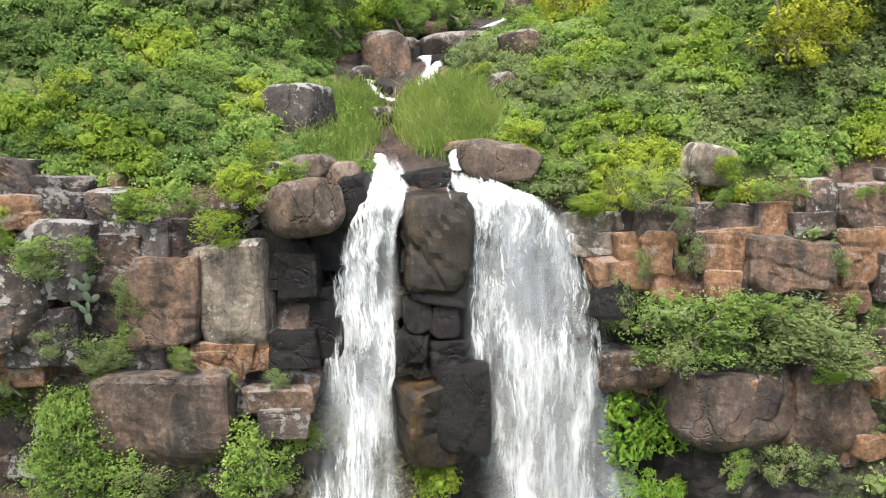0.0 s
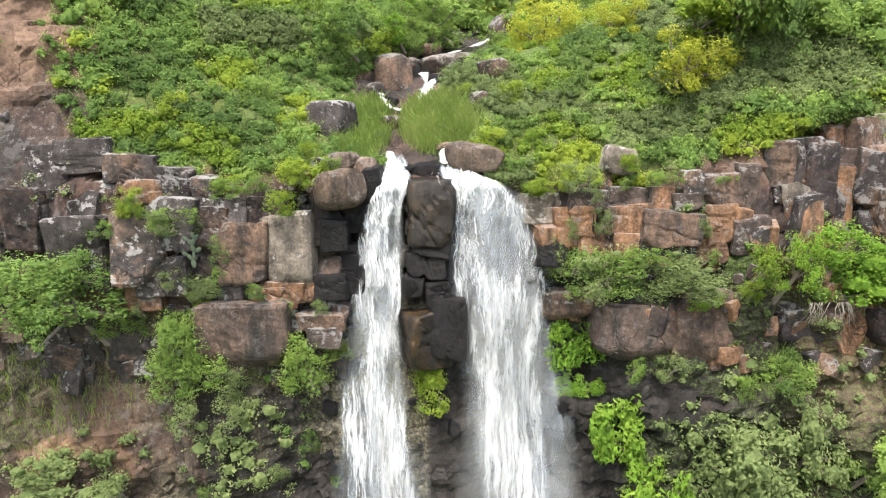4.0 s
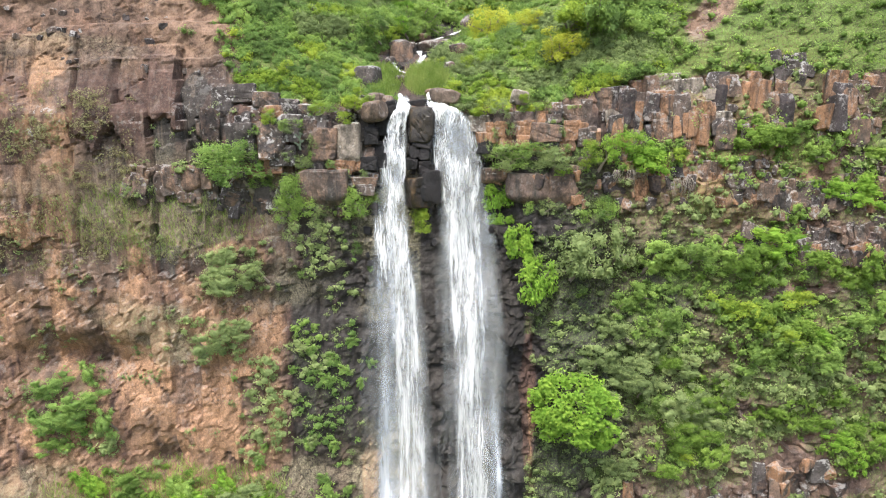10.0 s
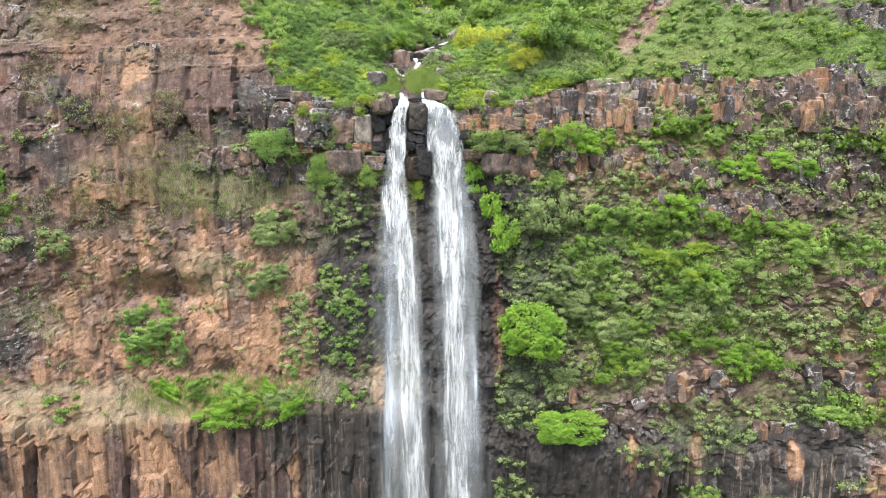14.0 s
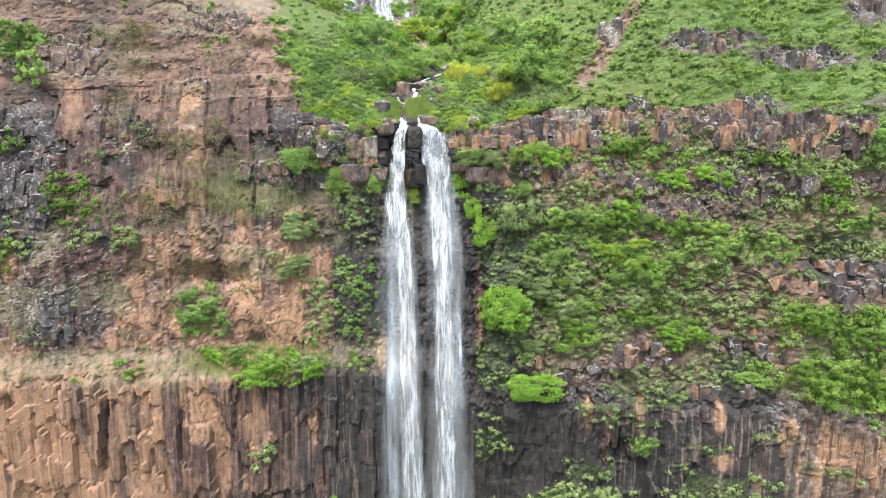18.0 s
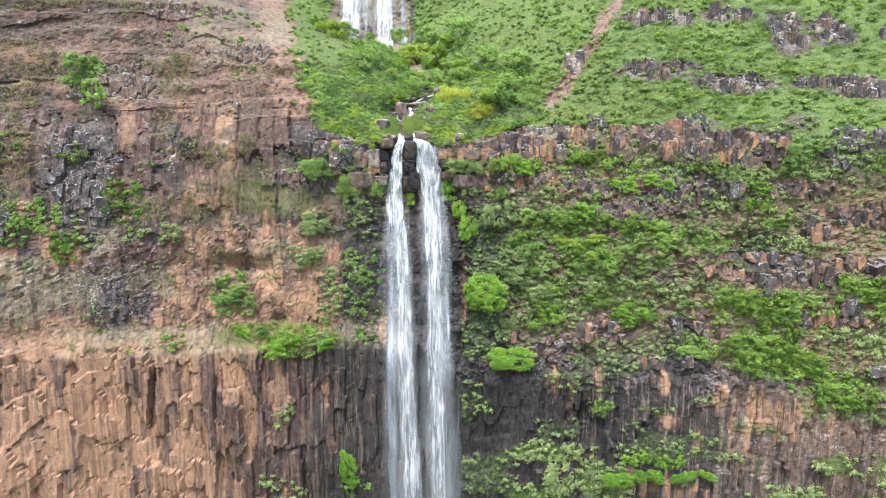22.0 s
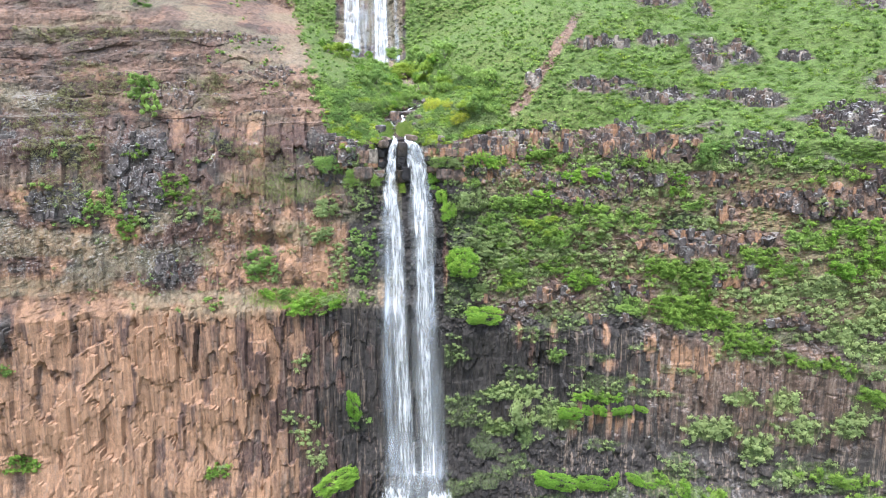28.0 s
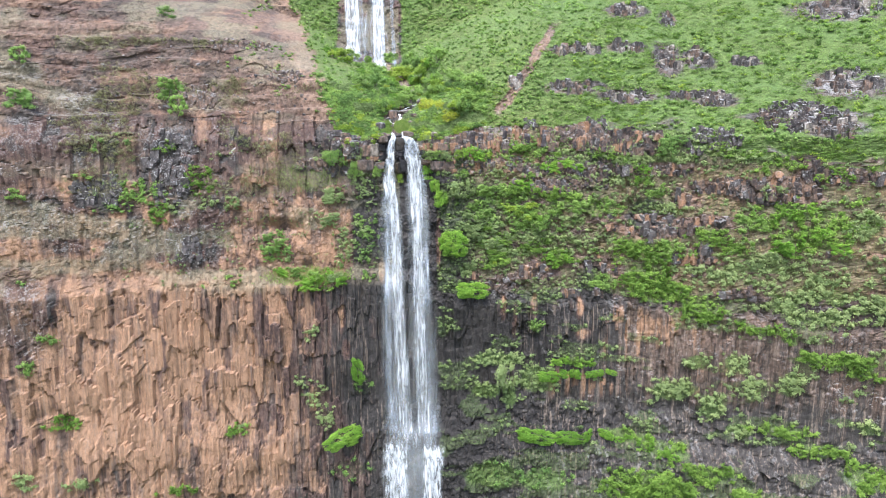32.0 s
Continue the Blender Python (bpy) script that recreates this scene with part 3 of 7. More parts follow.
def rock_material(name, masks=False, base=(0.118, 0.080, 0.058), pale=(0.38, 0.37, 0.345), dark=(0.034, 0.030, 0.026), lichen=0.5, tint=(0.285, 0.168, 0.097), tinted=0.35, wet=0.0, joints=0.55):
    """Weathered basalt: brown skin, orange broken faces, black runs and pale lichen."""
    m, nt, bsdf = material(name)
    geo = node(nt, "ShaderNodeNewGeometry")
    pos = geo.outputs["Position"]
    tall = node(nt, "ShaderNodeMapping", {"Vector": pos, "Scale": (1, 1, 0.16)}).outputs[0]
    flat = node(nt, "ShaderNodeMapping", {"Vector": pos, "Scale": (0.35, 0.35, 1.2)}).outputs[0]
    patch, mid, fine = noise_tex(nt, 0.14, 4, 0.65, flat), noise_tex(nt, 0.9, 9, 0.74, pos), noise_tex(nt, 6.0, 8, 0.82, pos)
    streak = noise_tex(nt, 1.1, 6, 0.7, tall)
    col = mixc(nt, ramp(nt, mid, 0.36, 0.64), tuple(c * 0.62 for c in base), tuple(c * 1.5 for c in base))
    if masks:
        orange = node(nt, "ShaderNodeAttribute", attr="orange").outputs["Fac"]
        basalt_share = node(nt, "ShaderNodeAttribute", attr="basalt").outputs["Fac"]
        blend = mul(nt, mul(nt, streak, 0.5), mul(nt, patch, 0.5), "ADD")
        tint_f = ramp(nt, mul(nt, blend, mul(nt, orange, 0.36), "ADD"), 0.57, 0.74)
        dark_f = ramp(nt, mul(nt, mul(nt, streak, 0.75), mul(nt, basalt_share, 0.5), "ADD"), 0.48, 0.70)
    else:
        obj = node(nt, "ShaderNodeObjectInfo").outputs["Random"]
        tint_f = ramp(nt, mul(nt, mid, mul(nt, obj, 0.35), "ADD"), 0.95 - tinted, 1.20 - tinted)
        dark_f = ramp(nt, mul(nt, streak, wet * 0.3, "ADD"), 0.47, 0.66)
    col = mixc(nt, tint_f, col, mixc(nt, ramp(nt, fine, 0.3, 0.7), tuple(c * 0.72 for c in tint), tuple(c * 1.35 for c in tint)))
    black_stone = mixc(nt, ramp(nt, mid, 0.35, 0.7), dark, tuple(c * 2.0 for c in dark))
    if masks:
        warm = mixc(nt, ramp(nt, mid, 0.35, 0.7), (0.055, 0.034, 0.027), (0.125, 0.078, 0.060))
        black_stone = mixc(nt, ramp(nt, orange, 0.08, 0.32), black_stone, warm)
    col = mixc(nt, dark_f, col, black_stone)
    if masks:
        # rock that the spray keeps wet
        wetness = node(nt, "ShaderNodeAttribute", attr="wetness").outputs["Fac"]
        col = mixc(nt, mul(nt, wetness, ramp(nt, mid, 0.30, 0.62, 1.0, 0.55)), col, (0.016, 0.015, 0.014))
        # mineral runs down the columns
        long = node(nt, "ShaderNodeMapping", {"Vector": pos, "Scale": (1, 0.6, 0.035)}).outputs[0]
        run = noise_tex(nt, 1.5, 7, 0.72, long)
        runs = node(nt, "ShaderNodeAttribute", attr="runs").outputs["Fac"]
        col = mixc(nt, mul(nt, runs, ramp(nt, run, 0.54, 0.62, 0.0, 0.85)), col, mixc(nt, mid, (0.13, 0.10, 0.078), (0.29, 0.225, 0.165)))
        col = mixc(nt, mul(nt, runs, ramp(nt, run, 0.47, 0.40, 0.0, 0.8)), col, (0.03, 0.026, 0.023))
        soil = node(nt, "ShaderNodeAttribute", attr="soil").outputs["Fac"]
        col = mixc(nt, mul(nt, soil, ramp(nt, mid, 0.3, 0.55)), col, mixc(nt, fine, (0.17, 0.098, 0.064), (0.27, 0.19, 0.13)))
        grass = node(nt, "ShaderNodeAttribute", attr="dry").outputs["Fac"]
        col = mixc(nt, mul(nt, grass, ramp(nt, fine, 0.40, 0.60)), col, mixc(nt, mid, (0.15, 0.138, 0.078), (0.27, 0.24, 0.155)))
        green = node(nt, "ShaderNodeAttribute", attr="green").outputs["Fac"]
        moss = mixc(nt, ramp(nt, fine, 0.34, 0.66), (0.055, 0.092, 0.022), (0.125, 0.19, 0.045))
        moss = mixc(nt, ramp(nt, patch, 0.42, 0.58, 0.0, 0.5), moss, (0.105, 0.150, 0.030))
        col = mixc(nt, ramp(nt, mul(nt, mul(nt, green, 0.5), fine, "ADD"), 0.82, 1.02), col, moss)
        lich_amount = node(nt, "ShaderNodeAttribute", attr="lichen").outputs["Fac"]
    else:
        lich_amount = lichen
    # hairline joints
    bent = node(nt, "ShaderNodeVectorMath", {0: node(nt, "ShaderNodeMapping", {"Vector": pos, "Scale": (1, 1, 0.62)}).outputs[0], 1: node(nt, "ShaderNodeTexNoise", {"Vector": pos, "Scale": 1.3, "Detail": 3.0}).outputs[1]}, operation="ADD").outputs[0]
    vor = node(nt, "ShaderNodeTexVoronoi", {"Vector": bent, "Scale": 0.85})
    vor.feature = "DISTANCE_TO_EDGE"
    crack = mul(nt, ramp(nt, vor.outputs["Distance"], 0.026, 0.006), ramp(nt, patch, 0.45, 0.60, 0.0, 0.0 if wet > 0.2 else 1.0))
    col = mixc(nt, mul(nt, crack, joints), col, (0.02, 0.017, 0.015))
    grain = mul(nt, ramp(nt, fine, 0.36, 0.64, 0.68, 1.32), ramp(nt, mid, 0.3, 0.7, 0.78, 1.22))
    col = mixc(nt, 1.0, col, node(nt, "ShaderNodeCombineColor", {0: grain, 1: grain, 2: grain}).outputs[0], "MULTIPLY")
    up = node(nt, "ShaderNodeSeparateXYZ", {"Vector": geo.outputs["Normal"]}).outputs[2]
    spots = mul(nt, mul(nt, noise_tex(nt, 2.6, 8, 0.72, pos), 0.7), mul(nt, noise_tex(nt, 0.6, 3, 0.6, pos), 0.3), "ADD")
    lf = mul(nt, ramp(nt, mul(nt, spots, mul(nt, ramp(nt, up, -0.2, 0.9), 0.09), "ADD"), 0.575, 0.600), lich_amount)
    col = mixc(nt, lf, col, mixc(nt, fine, tuple(c * 0.7 for c in pale), pale))
    nt.links.new(col, bsdf.inputs["Base Color"])
    if wet:
        nt.links.new(ramp(nt, mid, 0.3, 0.7, 0.75 - 2.0 * wet, 0.9 - 1.7 * wet), bsdf.inputs["Roughness"])
    else:
        bsdf.inputs["Roughness"].default_value = 0.9
    bsdf.inputs["Specular IOR Level"].default_value = 0.25
    hgt = mul(nt, mul(nt, mul(nt, mid, 0.65), mul(nt, fine, 0.35), "ADD"), mul(nt, crack, -0.4), "ADD")
    bump = node(nt, "ShaderNodeBump", {"Height": hgt, "Strength": 1.0, "Distance": 0.3 if wet < 0.2 else 0.12})
    nt.links.new(bump.outputs[0], bsdf.inputs["Normal"])
    return m


def leaf_material(name, dark, mid, light, through_light=0.35):
    m, nt, bsdf = material(name)
    isl = node(nt, "ShaderNodeNewGeometry").outputs["Random Per Island"]
    tone = node(nt, "ShaderNodeAttribute", attr="tone").outputs["Fac"]
    rand = node(nt, "ShaderNodeObjectInfo").outputs["Random"]
    v = mul(nt, mul(nt, mul(nt, isl, 0.22), mul(nt, tone, 0.78), "ADD"), mul(nt, mul(nt, rand, -0.5, "ADD"), 0.4), "ADD")
    cr = nt.nodes.new("ShaderNodeValToRGB")
    cr.color_ramp.elements[0].color, cr.color_ramp.elements[1].color = (*dark, 1), (*light, 1)
    cr.color_ramp.elements[0].position, cr.color_ramp.elements[1].position = 0.05, 0.95
    cr.color_ramp.elements.new(0.5).color = (*mid, 1)
    pos = node(nt, "ShaderNodeNewGeometry").outputs["Position"]
    leafy = noise_tex(nt, 4.0, 7, 0.8, pos)
    v = mul(nt, v, ramp(nt, leafy, 0.33, 0.67, -0.24, 0.24), "ADD")
    nt.links.new(node(nt, "ShaderNodeBump", {"Height": leafy, "Strength": 0.8, "Distance": 0.25}).outputs[0], bsdf.inputs["Normal"])
    nt.links.new(v, cr.inputs[0])
    nt.links.new(cr.outputs[0], bsdf.inputs["Base Color"])
    bsdf.inputs["Roughness"].default_value = 0.6
    bsdf.inputs["Specular IOR Level"].default_value = 0.1
    trans = node(nt, "ShaderNodeBsdfTranslucent", {"Color": cr.outputs[0]})
    mix = node(nt, "ShaderNodeMixShader", {0: through_light, 1: bsdf.outputs[0], 2: trans.outputs[0]})
    nt.links.new(mix.outputs[0], nt.nodes["Material Output"].inputs["Surface"])
    return m


def water_material(name, low, high, sx=2.2, sz=1.0, seed=0.0, body=(0.60, 0.64, 0.67), rough=0.6, detail=5, most=1.0, fleck=0.10):
    """Falling white water: streaks and spray that let the rock show between them."""
    m, nt, bsdf = material(name)
    u = node(nt, "ShaderNodeAttribute", attr="across").outputs["Fac"]
    edge = node(nt, "ShaderNodeAttribute", attr="cover").outputs["Fac"]
    drop = node(nt, "ShaderNodeAttribute", attr="drop").outputs["Fac"]

    def at(kx, kz, off):
        return node(nt, "ShaderNodeCombineXYZ", {0: mul(nt, u, kx), 1: seed + off, 2: mul(nt, drop, kz)}).outputs[0]

    sway = noise_tex(nt, 1.0, 2, 0.5, at(0.5, sz * 1.2, 2))
    u = mul(nt, u, mul(nt, sway, 0.7), "ADD")
    a, b, c = noise_tex(nt, 1.0, detail, rough, at(sx, sz, 0)), noise_tex(nt, 1.0, 4, 0.6, at(sx * 0.4, sz * 0.6, 7)), noise_tex(nt, 1.0, 3, 0.6, at(sx * 3, sz * 5, 13))
    v = mul(nt, mul(nt, mul(nt, a, 0.48 - 0.4 * fleck), mul(nt, b, 0.52 - 0.6 * fleck), "ADD"), mul(nt, c, fleck), "ADD")
    v = mul(nt, v, mul(nt, edge, 0.24), "ADD")
    v = mul(nt, v, mul(nt, drop, -0.0025), "ADD")
    reach = mul(nt, mul(nt, drop, 0.012), high - low, "ADD")
    share = mul(nt, mul(nt, v, -low, "ADD"), reach, "DIVIDE")
    alpha = ramp(nt, share, 0.0, 1.0, 0.0, most)
    col = mixc(nt, ramp(nt, v, low, high + 0.08), tuple(k * w for k, w in zip(body, (0.66, 0.69, 0.71))), body)
    nt.links.new(col, bsdf.inputs["Base Color"])
    bsdf.inputs["Roughness"].default_value = 0.6
    nt.links.new(alpha, bsdf.inputs["Alpha"])
    bump = node(nt, "ShaderNodeBump", {"Height": v, "Strength": 0.4, "Distance": 0.25})
    nt.links.new(bump.outputs[0], bsdf.inputs["Normal"])
    return m


CLIFF = rock_material("cliff_rock", masks=True)
BROWNB = rock_material("brown_boulder", base=(0.095, 0.073, 0.060), lichen=0.6, tint=(0.19, 0.12, 0.078), tinted=0.30, joints=0.0)
TANROCK = rock_material("tan_boulder", base=(0.128, 0.096, 0.072), lichen=0.3, tint=(0.22, 0.145, 0.096), tinted=0.30, joints=0.0)
ORANGE = rock_material("orange_block", base=(0.125, 0.080, 0.054), tint=(0.26, 0.145, 0.080), lichen=0.45, tinted=0.50)
STREAK = rock_material("streaked_rock", base=(0.115, 0.082, 0.064), tint=(0.22, 0.135, 0.085), lichen=0.2, tinted=0.22, wet=0.10, joints=0.0)
GREYROCK = rock_material("lichen_rock", base=(0.072, 0.062, 0.056), pale=(0.41, 0.40, 0.375), lichen=0.85, tinted=0.15)
GREYDARK = rock_material("dark_grey_rock", base=(0.085, 0.074, 0.068), lichen=0.9, tinted=0.08)
PALE = rock_material("pale_rock", base=(0.23, 0.195, 0.155), pale=(0.50, 0.48, 0.42), lichen=1.0, tinted=-0.05, joints=0.05)
DARK = rock_material("dark_rock", base=(0.048, 0.040, 0.039), lichen=0.5, tint=(0.12, 0.072, 0.046), tinted=0.2)
OLIVE = rock_material("olive_wet_rock", base=(0.034, 0.027, 0.016), lichen=0.0, dark=(0.011, 0.010, 0.009), tint=(0.10, 0.052, 0.018), tinted=0.28, wet=0.25)
WETROCK = rock_material("wet_rock", base=(0.017, 0.015, 0.0145), lichen=0.0, dark=(0.008, 0.008, 0.008), tint=(0.075, 0.042, 0.018), tinted=0.10, wet=0.16)
LEAF = leaf_material("green_leaf", (0.125, 0.195, 0.05), (0.23, 0.355, 0.08), (0.345, 0.475, 0.11))
LEAF_DULL = leaf_material("grey_green_leaf", (0.14, 0.185, 0.07), (0.235, 0.31, 0.115), (0.34, 0.405, 0.16))
LEAF_BRIGHT = leaf_material("bright_leaf", (0.10, 0.20, 0.025), (0.20, 0.36, 0.045), (0.32, 0.47, 0.07))
LEAF_DEEP = leaf_material("deep_green_leaf", (0.11, 0.18, 0.052), (0.20, 0.32, 0.08), (0.30, 0.43, 0.105))
LEAF_YELLOW = leaf_material("yellow_leaf", (0.12, 0.20, 0.03), (0.24, 0.35, 0.045), (0.38, 0.46, 0.06))
LEAF_GOLD = leaf_material("golden_leaf", (0.27, 0.31, 0.036), (0.40, 0.44, 0.05), (0.53, 0.56, 0.075))
LEAF_LIGHT = leaf_material("soft_light_leaf", (0.088, 0.155, 0.026), (0.18, 0.288, 0.048), (0.29, 0.415, 0.085))
LEAF_MOSS = leaf_material("moss", (0.045, 0.065, 0.018), (0.085, 0.115, 0.03), (0.14, 0.175, 0.05))
LEAF_DRY = leaf_material("dry_grass_blade", (0.15, 0.14, 0.065), (0.24, 0.235, 0.11), (0.34, 0.34, 0.18))
GRASS = leaf_material("grass_blade", (0.13, 0.20, 0.04), (0.23, 0.34, 0.07), (0.38, 0.45, 0.13))
BARK, _nt, _b = material("grey_bark")
_nt.links.new(mixc(_nt, noise_tex(_nt, 6.0), (0.10, 0.08, 0.06), (0.28, 0.24, 0.20)), _b.inputs["Base Color"])
_b.inputs["Roughness"].default_value = 0.9
WATER_A = water_material("white_water", 0.605, 0.82, sx=3.6, sz=1.9, rough=0.72, detail=8, body=(0.78, 0.79, 0.77))
WATER_B = water_material("thin_water", 0.67, 0.76, sx=4.5, sz=1.6, seed=3.0, rough=0.7, detail=7, body=(0.80, 0.81, 0.80), fleck=0.24)
WATER_V = water_material("water_veil", 0.50, 0.92, sx=0.9, sz=0.5, seed=9.0, body=(0.66, 0.70, 0.69), most=0.42)
WATER_S = water_material("cascade_water", 0.52, 0.68, sx=5.0, sz=2.0, seed=15.0, rough=0.7, body=(0.76, 0.77, 0.75))
WATER_F = water_material("far_water", 0.655, 0.85, sx=0.8, sz=0.6, seed=5.0)
POOL, _nt, _b = material("stream_water")
_b.inputs["Base Color"].default_value = (0.03, 0.03, 0.022, 1)
_b.inputs["Roughness"].default_value = 0.08
_nt.links.new(node(_nt, "ShaderNodeBump", {"Height": noise_tex(_nt, 5.0), "Strength": 0.4, "Distance": 0.1}).outputs[0], _b.inputs["Normal"])

# ---- the mountainside ----
NX, NZ = 650, 530
xs = 45 * np.sinh(np.linspace(-np.arcsinh(150 / 45), np.arcsinh(150 / 45), NX))
zs = 80 + 40 * np.sinh(np.linspace(-np.arcsinh(135 / 40), np.arcsinh(62 / 40), NZ))
X, Z = np.meshgrid(xs, zs)
GREEN = green_at(X, Z)
Y = macro(X, Z) - relief(X, Z, GREEN)
# the slot behind the falling water is worn back
slot = smooth(-4.6, -3.4, X) * smooth(8.0, 5.0, X) * smooth(81, 79.5, Z)
Y = Y + 0.7 * slot
side = smooth(0, 8, X)
orange = (1 - side) * (0.36 + 0.32 * smooth(-8, -22, X) * smooth(68, 56, Z) + 0.12 * smooth(44, 40, Z)) + side * (0.30 * smooth(70, 74, Z) * smooth(48, 30, X) + 0.08 + 0.16 * smooth(38, 44, Z) * smooth(74, 70, Z))
orange = orange * (1 - 0.5 * smooth(84, 90, Z))
bed = smooth(2.6, 1.4, np.abs(X - stream_x(Z))) * smooth(80, 81, Z) * smooth(94, 91, Z)
orange = orange * (1 - bed)
WX = X + 22 * (fbm(X * 0.13, Z * 0.045, 190, 4) - 0.5) * smooth(75, 65, Z)
wet_zone = smooth(-15 - 22 * smooth(46, 40, Z), -6 - 3 * smooth(46, 40, Z), WX) * smooth(25 + 14 * smooth(44, 38, Z), 9 + 10 * smooth(44, 38, Z), WX) * smooth(80.5, 79, Z)
basalt = np.clip(side * (0.18 + 0.35 * smooth(28, 50, X) * smooth(70, 74, Z) + 0.20 * smooth(73, 69, Z) + (0.48 + 0.16 * smooth(24, 14, Z)) * smooth(42, 36, Z) * (1 - 0.5 * smooth(40, 65, X))) + 0.9 * smooth(-26, -20, X) * smooth(8, 2, X) * smooth(102, 104, Z) + 0.55 * wet_zone + 0.45 * smooth(0.56, 0.66, fbm(X * 0.05, Z * 0.07, 123, 3)) * smooth(-38, -50, X) * smooth(48, 55, Z), 0, 1)
soil = np.clip(smooth(84, 90, Z) * smooth(0.6, -0.6, X - soil_edge(Z)) * 0.3 + 0.8 * smooth(2.0, 0.6, np.abs(X - (29.6 + 0.72 * (Z - 91)) + 3 * (fbm(X * 0.16, Z * 0.26, 40, 4) - 0.5))) * smooth(85, 89, Z) * smooth(113, 107, Z) + (X < 0) * smooth(4, 1, np.abs(Z - 46)) * 0.25, 0, 1)
soil = np.maximum(soil, smooth(5, 2.5, np.abs(X - soil_edge(Z) + 2.5)) * smooth(85, 87, Z))
dry = np.clip((X < 0) * (1 - GREEN) * smooth(0.46, 0.6, fbm(X * 0.09, Z * 0.2, 140, 4)) * (smooth(82, 87, Z) + smooth(78, 72, Z) * smooth(42, 46, Z)) * 0.9, 0, 1)
lichen = np.clip(0.25 + 0.75 * smooth(0.5, 0.62, fbm(X * 0.12, Z * 0.12, 155, 3)) * (smooth(66, 74, Z) + 0.5 * side), 0, 1) * (1 - 0.8 * wet_zone)
lichen = lichen * (1 - bed) * (1 - 0.75 * (1 - side) * smooth(83, 87, Z)) * (1 - 0.65 * smooth(-14.5, -16.5, X) * smooth(66, 70, Z))
lichen = lichen * (1 - GREEN) * np.where(X < 1, 0.2 + 0.8 * smooth(46, 60, Z), 0.6)
# each panel and block keeps its own tone: fresh orange faces, brown skins, pale grey runs
wob = 2.2 * (fbm(X * 0.05, Z * 0.05, 11, 3) - 0.5)
ZZ = Z + wob + 0.10 * np.maximum(X - 45, 0)
_e, rc, qc, _ox = columns(X, ZZ, 2.5, 17, 31)
_e, rs, qs, _ox = columns(X + 0.3, ZZ, 0.95, 13, 37)
warp = 0.5 * (fbm(X * 0.35, Z * 0.35, 1, 3) - 0.5)
_e, r1, q1, _ox, _oy = cells(X / 2.4 + warp, ZZ / 3.1 + warp, 2)
low = np.where(X < 1, smooth(44, 41.5, ZZ), smooth(39.5, 37, ZZ))
grey = smooth(0.44, 0.54, fbm(X * 0.05, Z * 0.07, 123, 3)) * smooth(-39, -49, X) * smooth(46, 53, Z) * smooth(94, 86, Z)
orange = orange * (1 - 0.45 * grey)
lichen = np.clip(lichen + 0.25 * grey, 0, 1)
basalt = np.clip(basalt + 0.22 * grey + 0.22 * smooth(-15, -20, X) * smooth(83, 87, Z), 0, 1)
_e, rp, qp, _ox = columns(X + 5, ZZ, 3.4, 10, 43)
panel = smooth(-3, -12, X) * smooth(64, 68, ZZ) * smooth(88, 84, ZZ)
orange = orange + panel * 0.9 * (rp - 0.5)
basalt = np.clip(basalt + panel * 0.6 * (qp - 0.46) + 0.10 * (1 - side) * smooth(44, 41, ZZ) + 0.12 * (1 - side) * smooth(43, 46, ZZ) * smooth(68, 62, ZZ), 0, 1)
orange = orange + (1 - side) * (low * (0.75 * (rc - 0.5) + 0.3 * (qs - 0.5)) + (1 - low) * 0.5 * (q1 - 0.5))
fresh = (rs > 0.70) * (0.6 + 0.4 * qs) * smooth(0.38, 0.52, fbm(X * 0.12, Z * 0.10, 171, 2)) * low * smooth(10, 16, Z) * side * smooth(95, 60, X)
basalt = basalt + 0.20 * (1 - side) * smooth(68, 72, Z) * smooth(89, 84, Z) + 0.25 * (r1 - 0.4) * (1 - low)
basalt = np.clip(basalt + 0.22 * (rc - 0.3) * smooth(-8, -14, X) * smooth(64, 68, Z) * smooth(98, 90, Z) + 0.8 * bed + 0.75 * smooth(0.42, 0.58, fbm(X * 0.03, ZZ * 0.55, 181, 3)) * smooth(-16, -22, X) * smooth(83, 87, Z) - 0.85 * fresh - 0.25 * side * low * (qs > 0.6) - (1 - side) * 0.3 * (rc - 0.6) * low, 0, 1)
orange = np.clip(orange + 0.8 * fresh, 0, 1) * (1 - 0.9 * wet_zone)
# rock right of the falls gets darker towards its foot
dark_foot = side * np.maximum(smooth(15, 9, Z), 0.8 * smooth(40, 36, Z) * smooth(34, 20, X))
basalt = np.clip(basalt + 0.5 * wet_zone + 0.4 * dark_foot, 0, 1)
lichen = lichen * (1 - 0.8 * dark_foot)
lichen = np.clip(lichen + 0.3 * (qs > 0.72) * low * side * smooth(16, 30, X), 0, 1)
# single patches of rock that stand out of the rest
west_low = smooth(-3, -12, X) * smooth(45, 42.5, ZZ)
black, tan, brown, grey_z, red = zoned("black", X, Z), zoned("orange", X, Z, 0.6), zoned("brown", X, Z, 0.5), zoned("grey", X, Z, 0.5), zoned("red", X, Z)
high = smooth(-14, -18, X) * smooth(69, 73, Z) * smooth(89, 85, Z)
basalt = np.clip(basalt + high * (0.30 * rp - 0.06), 0, 1)
orange = np.clip(orange + 0.05 * high, 0, 1)
soil, dry = soil * (1 - 0.5 * high), dry * (1 - 0.5 * high)
slabs, pale_z, run_z = zoned("panel", X, Z), np.maximum(zoned("pale", X, Z, 0.2), zoned("scar", X, Z, 0.3)), zoned("wetorange", X, Z)
